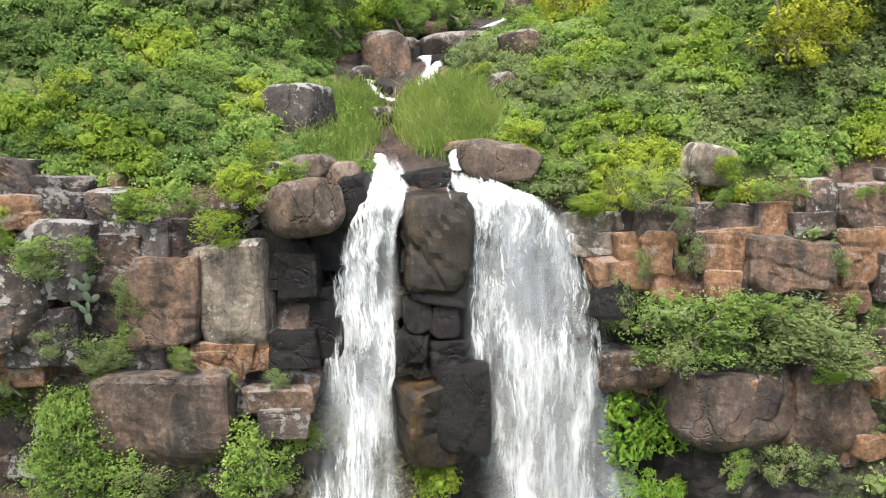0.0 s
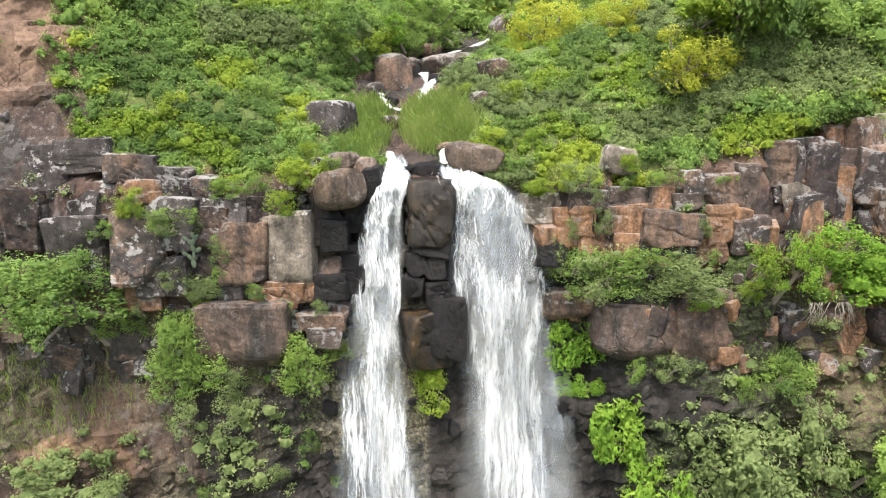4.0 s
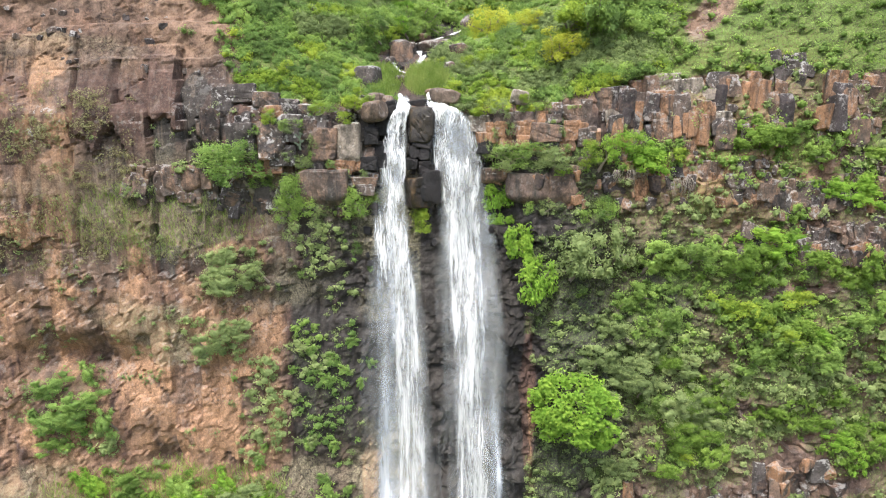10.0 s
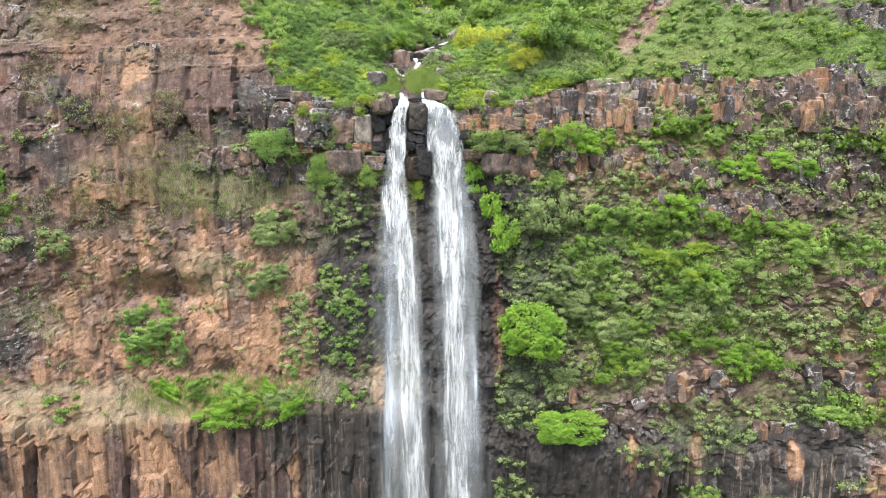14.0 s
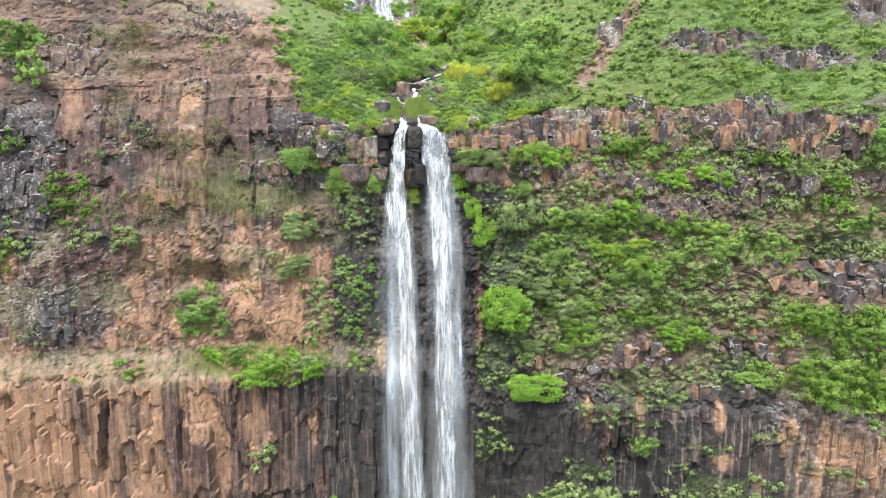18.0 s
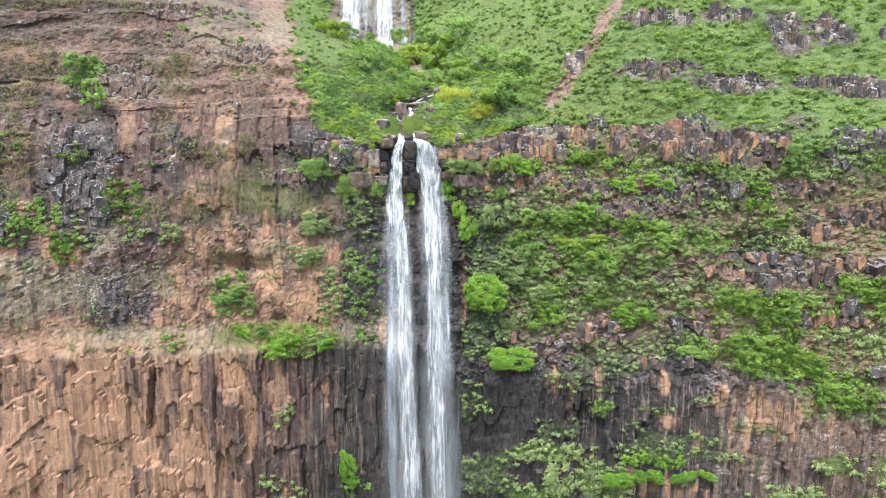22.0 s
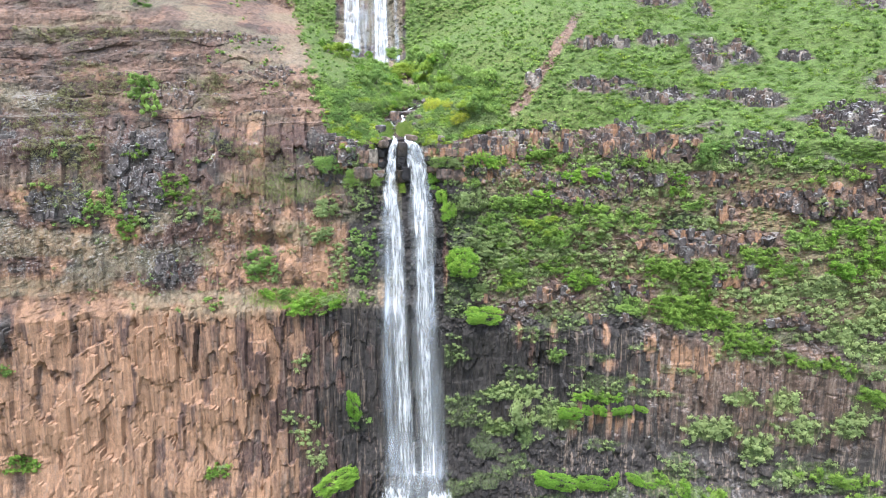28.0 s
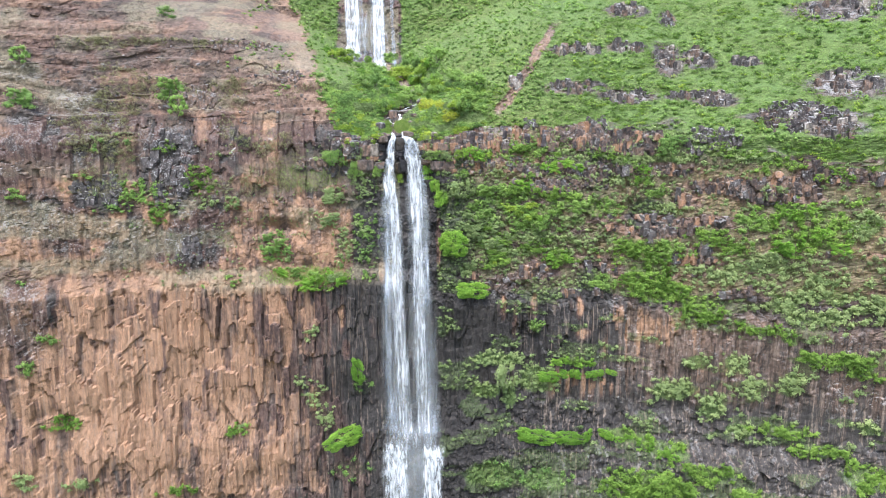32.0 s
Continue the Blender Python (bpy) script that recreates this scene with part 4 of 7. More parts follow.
basalt = np.clip(basalt + 0.75 * black + 0.42 * slabs * (0.3 + qp) + 0.25 * brown + 0.40 * grey_z - (0.3 + 0.4 * west_low) * tan * (1 - black) - 0.12 * red - pale_z - run_z - 0.22 * smooth(45, 65, X) * smooth(42, 34, Z) - 0.30 * smooth(45, 65, X) * smooth(38, 44, Z) * smooth(78, 72, Z), 0, 1)
_bend = 0.35 * (fbm(X * 0.15, Z * 0.08, 450, 3) - 0.5)
_e, rf, qf, _ox, _oy = cells(X / 5.2 + _bend, ZZ / 12 + _bend, 44)
_e, rg, qg, _ox = columns(X + 1, ZZ, 2.1, 9, 61)
_e, rj, qj, _ox = columns(X, ZZ, 0.8, 5, 63)
basalt = np.clip(basalt + west_low * (0.6 * (qf - 0.40) + 0.6 * (qg - 0.45) + 0.35 * (rj - 0.5)), 0, 1)
orange = np.clip(orange + west_low * (0.5 * (rf - 0.5) + 0.6 * (rg - 0.5) + 0.4 * (qj - 0.5)), 0, 1)
west_mid = smooth(-3, -12, X) * smooth(43, 46, ZZ) * smooth(71, 66, ZZ)
orange = np.clip(orange + west_mid * (0.5 * (rg - 0.55) + 0.3 * (qj - 0.5)), 0, 1)
basalt = np.clip(basalt + west_mid * (0.15 + 0.35 * (qg - 0.45) + 0.2 * (rj - 0.5)), 0, 1)
orange = np.clip(orange * (1 - 0.9 * black) * (1 - 0.6 * grey_z) + (0.05 + 0.27 * west_low) * tan * (1 - black) + 0.08 * red + 0.10 * brown + run_z, 0, 1)
lichen = np.clip(lichen * (1 - 0.8 * black) + 0.45 * grey_z * (1 - GREEN) + 0.2 * zoned("outcrop", X, Z) + 0.9 * pale_z, 0, 1)
soil = np.clip(soil + zoned("soil", X, Z), 0, 1) * (1 - 0.8 * slabs)
dry = np.clip(dry * (1 - 0.8 * slabs) + 0.7 * zoned("dry", X, Z, 0.6) * (1 - GREEN), 0, 1)
wetness = np.maximum(0.8 * black * smooth(62, 45, np.abs(X)), 0.6 * wet_zone) * (1 - run_z)
V = np.stack([X, Y, Z], -1).reshape(-1, 3)
# the mountain goes on behind the last row, and its foot turns into the valley floor before the cliff
FOOT, BACK = 26, 14
rows = []
for k in range(FOOT):
    s = 1 - k / FOOT
    fx = X[0] * (1 + 3.5 * s**1.5)
    fy = Y[0] * (1 - s) - 520 * s**1.3 - 6 * s
    rows.append(np.stack([fx, fy + 6 * s * (fbm(fx * 0.03, fy * 0.03, 301, 4) - 0.5), Z[0] - 27 * s**0.5 + 12 * min(1, 4 * s) * (fbm(fx * 0.035, fy * 0.035, 300, 5) - 0.5)], -1))
tops = []
for k in range(BACK):
    s = (k + 1) / BACK
    bx, by = X[-1] * (1 + 0.3 * s), Y[-1] + 260 * s
    tops.append(np.stack([bx, by, Z[-1] + 60 * s**0.8 + 14 * s * (fbm(bx * 0.03, by * 0.03, 302, 5) - 0.5)], -1))
V = np.concatenate([*rows, V, *tops])
pad = lambda a, v0, v1: np.concatenate([np.full(FOOT * NX, v0), a.ravel(), np.full(BACK * NX, v1)])
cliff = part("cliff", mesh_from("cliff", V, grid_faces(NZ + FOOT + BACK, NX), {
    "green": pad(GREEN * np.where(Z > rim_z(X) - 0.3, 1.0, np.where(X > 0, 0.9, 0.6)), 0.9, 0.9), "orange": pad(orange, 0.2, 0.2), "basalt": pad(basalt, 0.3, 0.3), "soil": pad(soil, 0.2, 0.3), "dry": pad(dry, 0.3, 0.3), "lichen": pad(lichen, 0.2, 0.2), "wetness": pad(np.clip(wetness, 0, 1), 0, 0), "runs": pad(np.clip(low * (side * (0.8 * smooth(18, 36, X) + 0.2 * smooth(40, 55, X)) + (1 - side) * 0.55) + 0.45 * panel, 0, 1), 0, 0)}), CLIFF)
tagged(cliff, "layered basalt cliff, orange-brown and black, with grassy ledges", "cliff", kind="structure")


def surf(x, z):
    """Depth of the finished mountainside at points x, z."""
    u = np.interp(x, xs, np.arange(NX))
    v = np.interp(z, zs, np.arange(NZ))
    i, j = np.clip(u.astype(int), 0, NX - 2), np.clip(v.astype(int), 0, NZ - 2)
    a, b = u - i, v - j
    return (Y[j, i] * (1 - a) + Y[j, i + 1] * a) * (1 - b) + (Y[j + 1, i] * (1 - a) + Y[j + 1, i + 1] * a) * b


def sample(field, x, z):
    """A value of the grid at points x, z."""
    j = np.clip(np.round(np.interp(z, zs, np.arange(NZ))).astype(int), 0, NZ - 1)
    i = np.clip(np.round(np.interp(x, xs, np.arange(NX))).astype(int), 0, NX - 1)
    return field[j, i]


def depth(x, z):
    return float(surf(np.array([x], float), np.array([z], float))[0])

# ---- falling water ----
def sheet(name, mat, parent, edges, out=0.35, cols=26, step=0.3, seed=1, start=0.0, label="", ease=0.25, lacy=(), fade=1.5, lip=1.0):
    """A sheet of falling water between a left and a right edge: rows of z, x left, x right."""
    table = np.array(edges, float)[::-1]
    z = np.arange(table[0, 0], table[-1, 0], step)
    l, r = np.interp(z, table[:, 0], table[:, 1]), np.interp(z, table[:, 0], table[:, 2])
    l = l + 0.25 * (fbm(z * 0.5, z * 0 + seed, seed, 3) - 0.5)
    r = r + 0.25 * (fbm(z * 0.5, z * 0 + seed, seed + 4, 3) - 0.5)
    u = np.linspace(0, 1, cols)
    gx = l[:, None] + (r - l)[:, None] * u
    gz = np.repeat(z[:, None], cols, 1)
    gy = surf(gx, gz)
    # the water falls free of the hollows: it keeps the furthest edge that it passed
    front = gy[::-1]
    front = np.minimum.accumulate(front + 0.0, axis=0)[::-1]
    wide = int(2.0 / step)
    pad = np.pad(front, ((wide, wide), (0, 0)), mode="edge")
    calm = np.stack([pad[n : n + len(z)] for n in range(2 * wide + 1)]).mean(0)
    k = smooth(79, 74, gz)
    gy = (gy * ease + front * (1 - ease)) * (1 - k) + calm * k - out
    gy = gy - 0.30 * (fbm(gx * 1.3, np.sqrt(np.maximum(83 - gz, 0)) * 0.8, seed + 8, 3) - 0.5) - 0.25 * np.sin(np.pi * u)
    soft = 0.16 + 0.16 * smooth(76, 50, gz)
    cover = np.minimum(smooth(0, 1, u / soft), smooth(0, 1, (1 - u) / soft))
    cover = cover * smooth(z[0], z[0] + fade, gz) * (0.1 + 0.9 * smooth(z[-1], z[-1] - lip, gz)) + start
    for lx, lz, lw, lh, share in lacy:
        cover = cover - share * np.exp(-(((gx - lx) / lw) ** 2 + ((gz - lz) / lh) ** 2))
    me = mesh_from(name, np.stack([gx, gy, gz], -1).reshape(-1, 3), grid_faces(len(z), cols),
                   {"across": gx + seed * 10, "cover": cover, "drop": 1.5 * np.sqrt(np.maximum(z.max() + 0.6 - gz, 0))}, True)
    return part(name, me, mat, parent, label)


waterfall = tagged(new("waterfall"), "tall white twin waterfall down a dark basalt cliff", "waterfall", kind="structure")
waterfall.location = (0, 0, 0)
LEFT_EDGES = [(81.9, -1.9, -1.2), (81.2, -2.0, -0.7), (80.3, -2.3, -0.4), (79.4, -2.8, -0.85), (78.4, -3.0, -1.0), (77.0, -3.1, -1.1), (75.4, -3.5, -1.15), (73.5, -3.9, -1.3),
              (70.5, -4.2, -1.0), (68, -4.3, -0.8), (59, -5.1, 0.5), (51, -5.4, 1.0), (40, -5.7, 1.6), (17, -5.8, 3.3), (2, -6.0, 4.2)]
RIGHT_EDGES = [(81.8, 0.7, 1.4), (81.0, 0.7, 1.9), (80.6, 0.7, 2.8), (80.2, 0.75, 3.9), (79.7, 0.9, 4.5), (78.8, 1.1, 5.2), (77.2, 1.1, 5.5), (75.5, 1.2, 6.0), (73.2, 1.5, 6.4), (70, 1.7, 6.9),
               (68, 1.7, 7.1), (59, 1.8, 8.0), (51, 1.9, 8.0), (40, 1.7, 8.4), (17, 2.0, 9.4), (2, 2.0, 10.6)]
LOW_EDGES = [(5, -6.2, 11.0), (0, -6.6, 11.2), (-8, -6.4, 10.0), (-30, -7, 10), (-54, -9, 12)]


def inner(edges, a, b, below=74.0):
    """The dense core of a stream: all of it at the lip, and the share from a to b of its width further down."""
    rows = []
    for z, l, r in edges:
        k = float(smooth(below + 3, below - 6, z))
        rows.append((z, l + (r - l) * a * k, r - (r - l) * (1 - b) * k))
    return rows


def wider(edges, by):
    return [(z, l - by * float(smooth(80, 60, z)), r + by * float(smooth(80, 60, z))) for z, l, r in edges]


def spread(edges, by):
    """The same stream, thinner and wider below the lip."""
    return [(z, l - by * float(smooth(80.5, 77, z)), r + by * float(smooth(80.5, 77, z))) for z, l, r in edges]


LACY = ((3.7, 77.2, 1.0, 1.6, 0.75), (2.2, 74.6, 0.5, 1.6, 0.35), (4.4, 73.0, 0.4, 1.3, 0.3), (-3.5, 72.6, 0.6, 1.7, 0.6), (-2.2, 74.4, 0.4, 1.0, 0.5), (-1.4, 77.6, 0.35, 1.0, 0.6), (-1.6, 71.0, 0.4, 1.2, 0.5), (5.2, 75.6, 0.4, 1.4, 0.3), (1.9, 78.3, 0.4, 0.9, 0.4))
sheet("left_stream", WATER_V, waterfall, wider(spread(LEFT_EDGES, 0.3), 0.2), 0.25, seed=1)
sheet("left_stream", WATER_A, waterfall, inner(spread(LEFT_EDGES, 0.15), 0.34, 0.96), 0.40, seed=2, step=0.2, lacy=LACY)
sheet("left_stream", WATER_B, waterfall, spread(LEFT_EDGES[:11], 0.4), 0.65, seed=3, step=0.2, lacy=LACY, fade=8.0)
sheet("left_stream", WATER_F, waterfall, inner(LEFT_EDGES, 0.05, 0.6), 0.5, seed=4, start=-0.1)
sheet("left_stream", WATER_B, waterfall, [(81.3, -1.0, 1.0), (80.9, -1.1, 1.1), (80.3, -1.1, 1.15), (79.6, -1.0, 1.1)], 0.85, seed=21, step=0.12, start=0.02)
sheet("right_stream", WATER_V, waterfall, wider(spread(RIGHT_EDGES, 0.3), 0.2), 0.25, seed=5)
sheet("right_stream", WATER_A, waterfall, inner(spread(RIGHT_EDGES, 0.15), 0.08, 0.80), 0.40, seed=6, step=0.2, lacy=LACY)
sheet("right_stream", WATER_B, waterfall, spread(RIGHT_EDGES[:11], 0.4), 0.65, seed=7, step=0.2, lacy=LACY, fade=8.0)
sheet("right_stream", WATER_F, waterfall, inner(RIGHT_EDGES, 0.5, 0.98), 0.5, seed=8, start=-0.1)
sheet("lower_stream", WATER_V, waterfall, LOW_EDGES, 0.5, cols=50, step=0.5, seed=9)
sheet("lower_stream", WATER_A, waterfall, [(3.5, -6.6, 1.5), (0, -7.2, 2.5), (-8, -7.0, 3.0), (-40, -8, 3)], 0.9, cols=30, step=0.4, seed=10, lip=5.0)
sheet("lower_stream", WATER_A, waterfall, [(3.5, 2.6, 10.8), (0, 3.0, 11.8), (-8, 3.4, 11.0), (-40, 3, 12)], 0.9, cols=30, step=0.4, seed=11, lip=5.0)
UPPER = [(150, -19, -1.5), (118, -18.7, -1.5), (104, -16.5, -0.8), (102.5, -15, -1)]
upper_fall = tagged(new("upper_waterfall"), "wide white upper waterfall over black rock", "waterfall", kind="structure")
sheet("stream", WATER_F, upper_fall, UPPER, 0.5, cols=60, step=0.4, seed=12, start=-0.12)
sheet("stream", WATER_A, upper_fall, [(150, -19.2, -13.5), (104, -17.5, -11.5)], 0.8, seed=14, start=0.05)
sheet("stream", WATER_A, upper_fall, [(150, -9.5, -5.5), (101, -8.6, -3.6)], 0.8, seed=16, start=0.10)
sheet("stream", WATER_F, upper_fall, [(150, -3.2, -1.6), (102, -2.6, -0.6)], 0.8, seed=18)

# ---- leaves and plants ----
rng = np.random.default_rng(7)


def leaves(centres, size, normal, tone, droop=0.3, width=0.55):
    """Leaf blades as vertices, faces and tones, one at each centre."""
    n = len(centres)
    nrm = normal + 0.40 * rng.normal(size=(n, 3))
    nrm /= np.linalg.norm(nrm, axis=1, keepdims=True) + 1e-9
    ref = rng.normal(size=(n, 3))
    d = np.cross(nrm, ref)
    d /= np.linalg.norm(d, axis=1, keepdims=True) + 1e-9
    s = np.cross(nrm, d)
    size = np.asarray(size)[:, None] * rng.uniform(0.7, 1.3, (n, 1))
    tip = centres + d * size * 0.55 - nrm * size * droop
    l = centres - d * size * 0.35 + s * size * width * 0.62
    r = centres - d * size * 0.35 - s * size * width * 0.62 - nrm * size * 0.10
    v = np.stack([l, tip, r], 1).reshape(-1, 3)
    f = np.arange(3 * n).reshape(n, 3)
    return v, f, np.repeat(tone, 3)


_bm = bmesh.new()
bmesh.ops.create_icosphere(_bm, subdivisions=1, radius=1)
_bm.verts.ensure_lookup_table()
LUMP_V = np.array([v.co.normalized()[:] for v in _bm.verts])
LUMP_F = np.array([[v.index for v in f.verts] for f in _bm.faces])
_bm.free()


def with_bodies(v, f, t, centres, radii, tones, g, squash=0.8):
    """Adds an uneven lump inside each clump of leaves, toned dark as inner shade."""
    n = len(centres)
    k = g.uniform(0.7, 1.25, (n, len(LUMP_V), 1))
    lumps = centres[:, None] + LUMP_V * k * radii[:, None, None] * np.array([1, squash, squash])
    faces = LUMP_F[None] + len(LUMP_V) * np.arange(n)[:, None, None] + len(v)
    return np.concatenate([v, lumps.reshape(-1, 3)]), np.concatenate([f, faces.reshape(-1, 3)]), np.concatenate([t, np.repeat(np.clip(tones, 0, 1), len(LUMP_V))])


def scatter(name, mat, label, category, count, xr, zr, keep, radius, leaf, per, seed, tone_fn, up=(0, -0.75, 0.65), squash=0.8, body=0.5):
    """Leafy puffs over the green parts of the mountainside inside a stretch of it, joined into one."""
    g = np.random.default_rng(seed)
    x, z = g.uniform(*xr, count), g.uniform(*zr, count)
    dist = np.hypot(x, (z - 80) * 0.9)
    big = radius(dist) * g.uniform(0.55, 1.35, count)
    ok = g.uniform(size=count) < keep(x, z) * (radius(0) / radius(dist)) ** 2
    x, z, dist, big = x[ok], z[ok], dist[ok], big[ok]
    n = len(x)
    c = np.stack([x, surf(x, z), z], -1)
    c = c + np.array(up) * (0.30 * big)[:, None]
    d = g.normal(size=(n, per, 3))
    d /= np.linalg.norm(d, axis=2, keepdims=True)
    d = d + np.array(up) * 0.55
    d /= np.linalg.norm(d, axis=2, keepdims=True)
    rad = g.uniform(0.3, 1.05, (n, per, 1)) ** 0.6
    lumps = 1 + 0.3 * np.sin(d[..., :1] * 5 + g.uniform(0, 6, (n, 1, 1))) * np.cos(d[..., 2:] * 4 + g.uniform(0, 6, (n, 1, 1)))
    p3 = c[:, None] + d * rad * lumps * big[:, None, None] * np.array([1.1, squash, squash])
    own = np.clip(tone_fn(x, z) + g.uniform(-0.2, 0.2, n), 0, 1)
    # inner leaves get a darker tone, the puff's inner shade put into colour
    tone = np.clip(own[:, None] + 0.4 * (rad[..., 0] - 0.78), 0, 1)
    size = np.repeat(leaf(dist) * g.uniform(0.8, 1.25, n), per)
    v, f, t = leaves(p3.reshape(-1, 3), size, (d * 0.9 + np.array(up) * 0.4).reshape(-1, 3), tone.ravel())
    # the lumps inside are darker still, shade painted as tone
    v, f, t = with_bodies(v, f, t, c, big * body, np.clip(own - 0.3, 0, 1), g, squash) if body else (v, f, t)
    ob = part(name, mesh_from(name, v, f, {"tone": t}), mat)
    return tagged(ob, label, category, kind="stuff")


def tone_map(x, z):
    return np.clip(0.48 + 1.3 * (fbm(x * 0.22, z * 0.3, 33, 4) - 0.5) + 0.9 * (vnoise(x * 0.9, z * 1.3, 34) - 0.5) + 0.5 * (fbm(x * 0.05, z * 0.07, 35, 2) - 0.5) + 0.1 * smooth(20, 45, x), 0, 1)


def top_mask(x, z):
    return sample(GREEN, x, z) * (z > rim_z(x) - 0.2)


def side_mask(x, z):
    return sample(GREEN, x, z) * (z <= rim_z(x))


def species(x, z):
    """Which shrub grows where: 0 green, 1 dark, 2 yellow-green, 3 grey-green."""
    n, m = fbm(x * 0.22, z * 0.35, 240, 3), fbm(x * 0.3, z * 0.5, 250, 3)
    rim = smooth(3.5, 0.5, z - rim_z(x))
    return np.where(m + 0.08 * rim > 0.645, 2, np.where(n > 0.57, 1, np.where((n < 0.44 + 0.06 * smooth(2, 8, x)) & (m < 0.52), 3, 0)))


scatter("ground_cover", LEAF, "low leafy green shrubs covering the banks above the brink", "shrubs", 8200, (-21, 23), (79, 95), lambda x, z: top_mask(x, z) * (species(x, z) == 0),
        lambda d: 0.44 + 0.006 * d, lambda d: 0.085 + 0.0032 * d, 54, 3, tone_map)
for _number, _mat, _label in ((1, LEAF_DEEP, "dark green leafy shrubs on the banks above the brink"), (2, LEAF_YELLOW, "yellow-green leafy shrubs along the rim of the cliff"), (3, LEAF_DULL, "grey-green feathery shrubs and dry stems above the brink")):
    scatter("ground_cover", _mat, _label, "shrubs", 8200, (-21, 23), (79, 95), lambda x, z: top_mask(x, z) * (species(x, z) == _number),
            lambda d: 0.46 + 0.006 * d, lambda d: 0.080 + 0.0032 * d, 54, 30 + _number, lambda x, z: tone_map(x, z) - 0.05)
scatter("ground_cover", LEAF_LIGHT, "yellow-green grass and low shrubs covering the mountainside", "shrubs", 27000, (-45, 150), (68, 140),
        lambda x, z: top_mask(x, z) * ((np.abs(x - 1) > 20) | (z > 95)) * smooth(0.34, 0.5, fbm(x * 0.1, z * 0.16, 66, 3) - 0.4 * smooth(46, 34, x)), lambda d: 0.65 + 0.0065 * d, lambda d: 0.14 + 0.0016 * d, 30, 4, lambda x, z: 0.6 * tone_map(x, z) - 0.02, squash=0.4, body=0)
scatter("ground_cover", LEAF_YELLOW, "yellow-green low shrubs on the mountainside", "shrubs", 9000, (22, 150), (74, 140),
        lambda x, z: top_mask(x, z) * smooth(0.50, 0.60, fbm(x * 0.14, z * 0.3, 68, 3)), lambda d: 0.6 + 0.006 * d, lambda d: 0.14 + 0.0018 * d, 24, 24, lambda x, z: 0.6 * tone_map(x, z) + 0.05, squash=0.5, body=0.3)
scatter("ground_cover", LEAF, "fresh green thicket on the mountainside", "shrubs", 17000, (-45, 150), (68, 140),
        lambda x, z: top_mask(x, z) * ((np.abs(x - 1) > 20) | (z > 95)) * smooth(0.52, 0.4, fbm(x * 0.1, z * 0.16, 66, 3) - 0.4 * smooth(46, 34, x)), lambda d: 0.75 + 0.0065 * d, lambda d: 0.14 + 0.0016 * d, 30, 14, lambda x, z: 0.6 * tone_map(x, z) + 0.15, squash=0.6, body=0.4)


def grown(*sorts):
    """A field of the patches of these sorts of plants."""
    return patches([row for row in GROVES if row[0] in sorts], X, Z)


LIGHT_F, GREEN_F, DULL_F, DEEP_F = grown("light", "bright"), grown("green", "yellow"), grown("dull"), grown("deep", "moss")
CLOSE = smooth(0.40, 0.50, fbm(X * 0.30, Z * 0.55, 520, 4))
LIGHT_F, GREEN_F, DULL_F = (np.maximum(field, zoned(sort, X, Z) * CLOSE) for field, sort in ((LIGHT_F, "light_cover"), (GREEN_F, "green_cover"), (DULL_F, "dull_cover")))
OTHER_F = GREEN * (1 - np.maximum(np.maximum(LIGHT_F, GREEN_F), np.maximum(DULL_F, DEEP_F)))


def ledge(field):
    return lambda x, z: sample(field, x, z) * side_mask(x, z) * np.where((np.abs(x) < 17) & (z > 71), 0.12, 1.0) * np.where((x > 0) & (x < 24) & (z < 14), 0.15, 1.0)


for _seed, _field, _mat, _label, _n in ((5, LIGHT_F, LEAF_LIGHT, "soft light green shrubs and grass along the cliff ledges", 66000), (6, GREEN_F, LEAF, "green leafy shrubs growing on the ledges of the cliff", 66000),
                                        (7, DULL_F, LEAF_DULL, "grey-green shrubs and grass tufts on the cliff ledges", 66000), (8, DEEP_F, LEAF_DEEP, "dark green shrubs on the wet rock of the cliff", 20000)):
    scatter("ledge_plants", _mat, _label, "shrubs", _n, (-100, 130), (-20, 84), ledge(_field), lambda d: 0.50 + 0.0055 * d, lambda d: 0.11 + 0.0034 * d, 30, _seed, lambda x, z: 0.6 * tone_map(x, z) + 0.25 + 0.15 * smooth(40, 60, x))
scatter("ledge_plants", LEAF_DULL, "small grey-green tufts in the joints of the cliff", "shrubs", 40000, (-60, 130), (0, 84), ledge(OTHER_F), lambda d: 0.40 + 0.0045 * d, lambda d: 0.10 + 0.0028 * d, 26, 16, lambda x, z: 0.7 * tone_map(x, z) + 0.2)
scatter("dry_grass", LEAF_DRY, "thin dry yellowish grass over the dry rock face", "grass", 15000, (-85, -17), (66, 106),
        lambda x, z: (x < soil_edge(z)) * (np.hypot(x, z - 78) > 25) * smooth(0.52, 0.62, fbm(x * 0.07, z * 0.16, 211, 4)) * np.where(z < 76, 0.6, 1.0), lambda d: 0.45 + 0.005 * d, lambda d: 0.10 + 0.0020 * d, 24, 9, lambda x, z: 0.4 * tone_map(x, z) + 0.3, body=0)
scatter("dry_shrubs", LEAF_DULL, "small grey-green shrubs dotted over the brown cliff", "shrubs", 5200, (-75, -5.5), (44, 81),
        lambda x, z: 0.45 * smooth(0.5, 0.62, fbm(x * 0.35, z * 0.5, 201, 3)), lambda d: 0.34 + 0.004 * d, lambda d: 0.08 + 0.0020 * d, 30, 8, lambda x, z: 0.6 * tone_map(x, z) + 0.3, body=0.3)

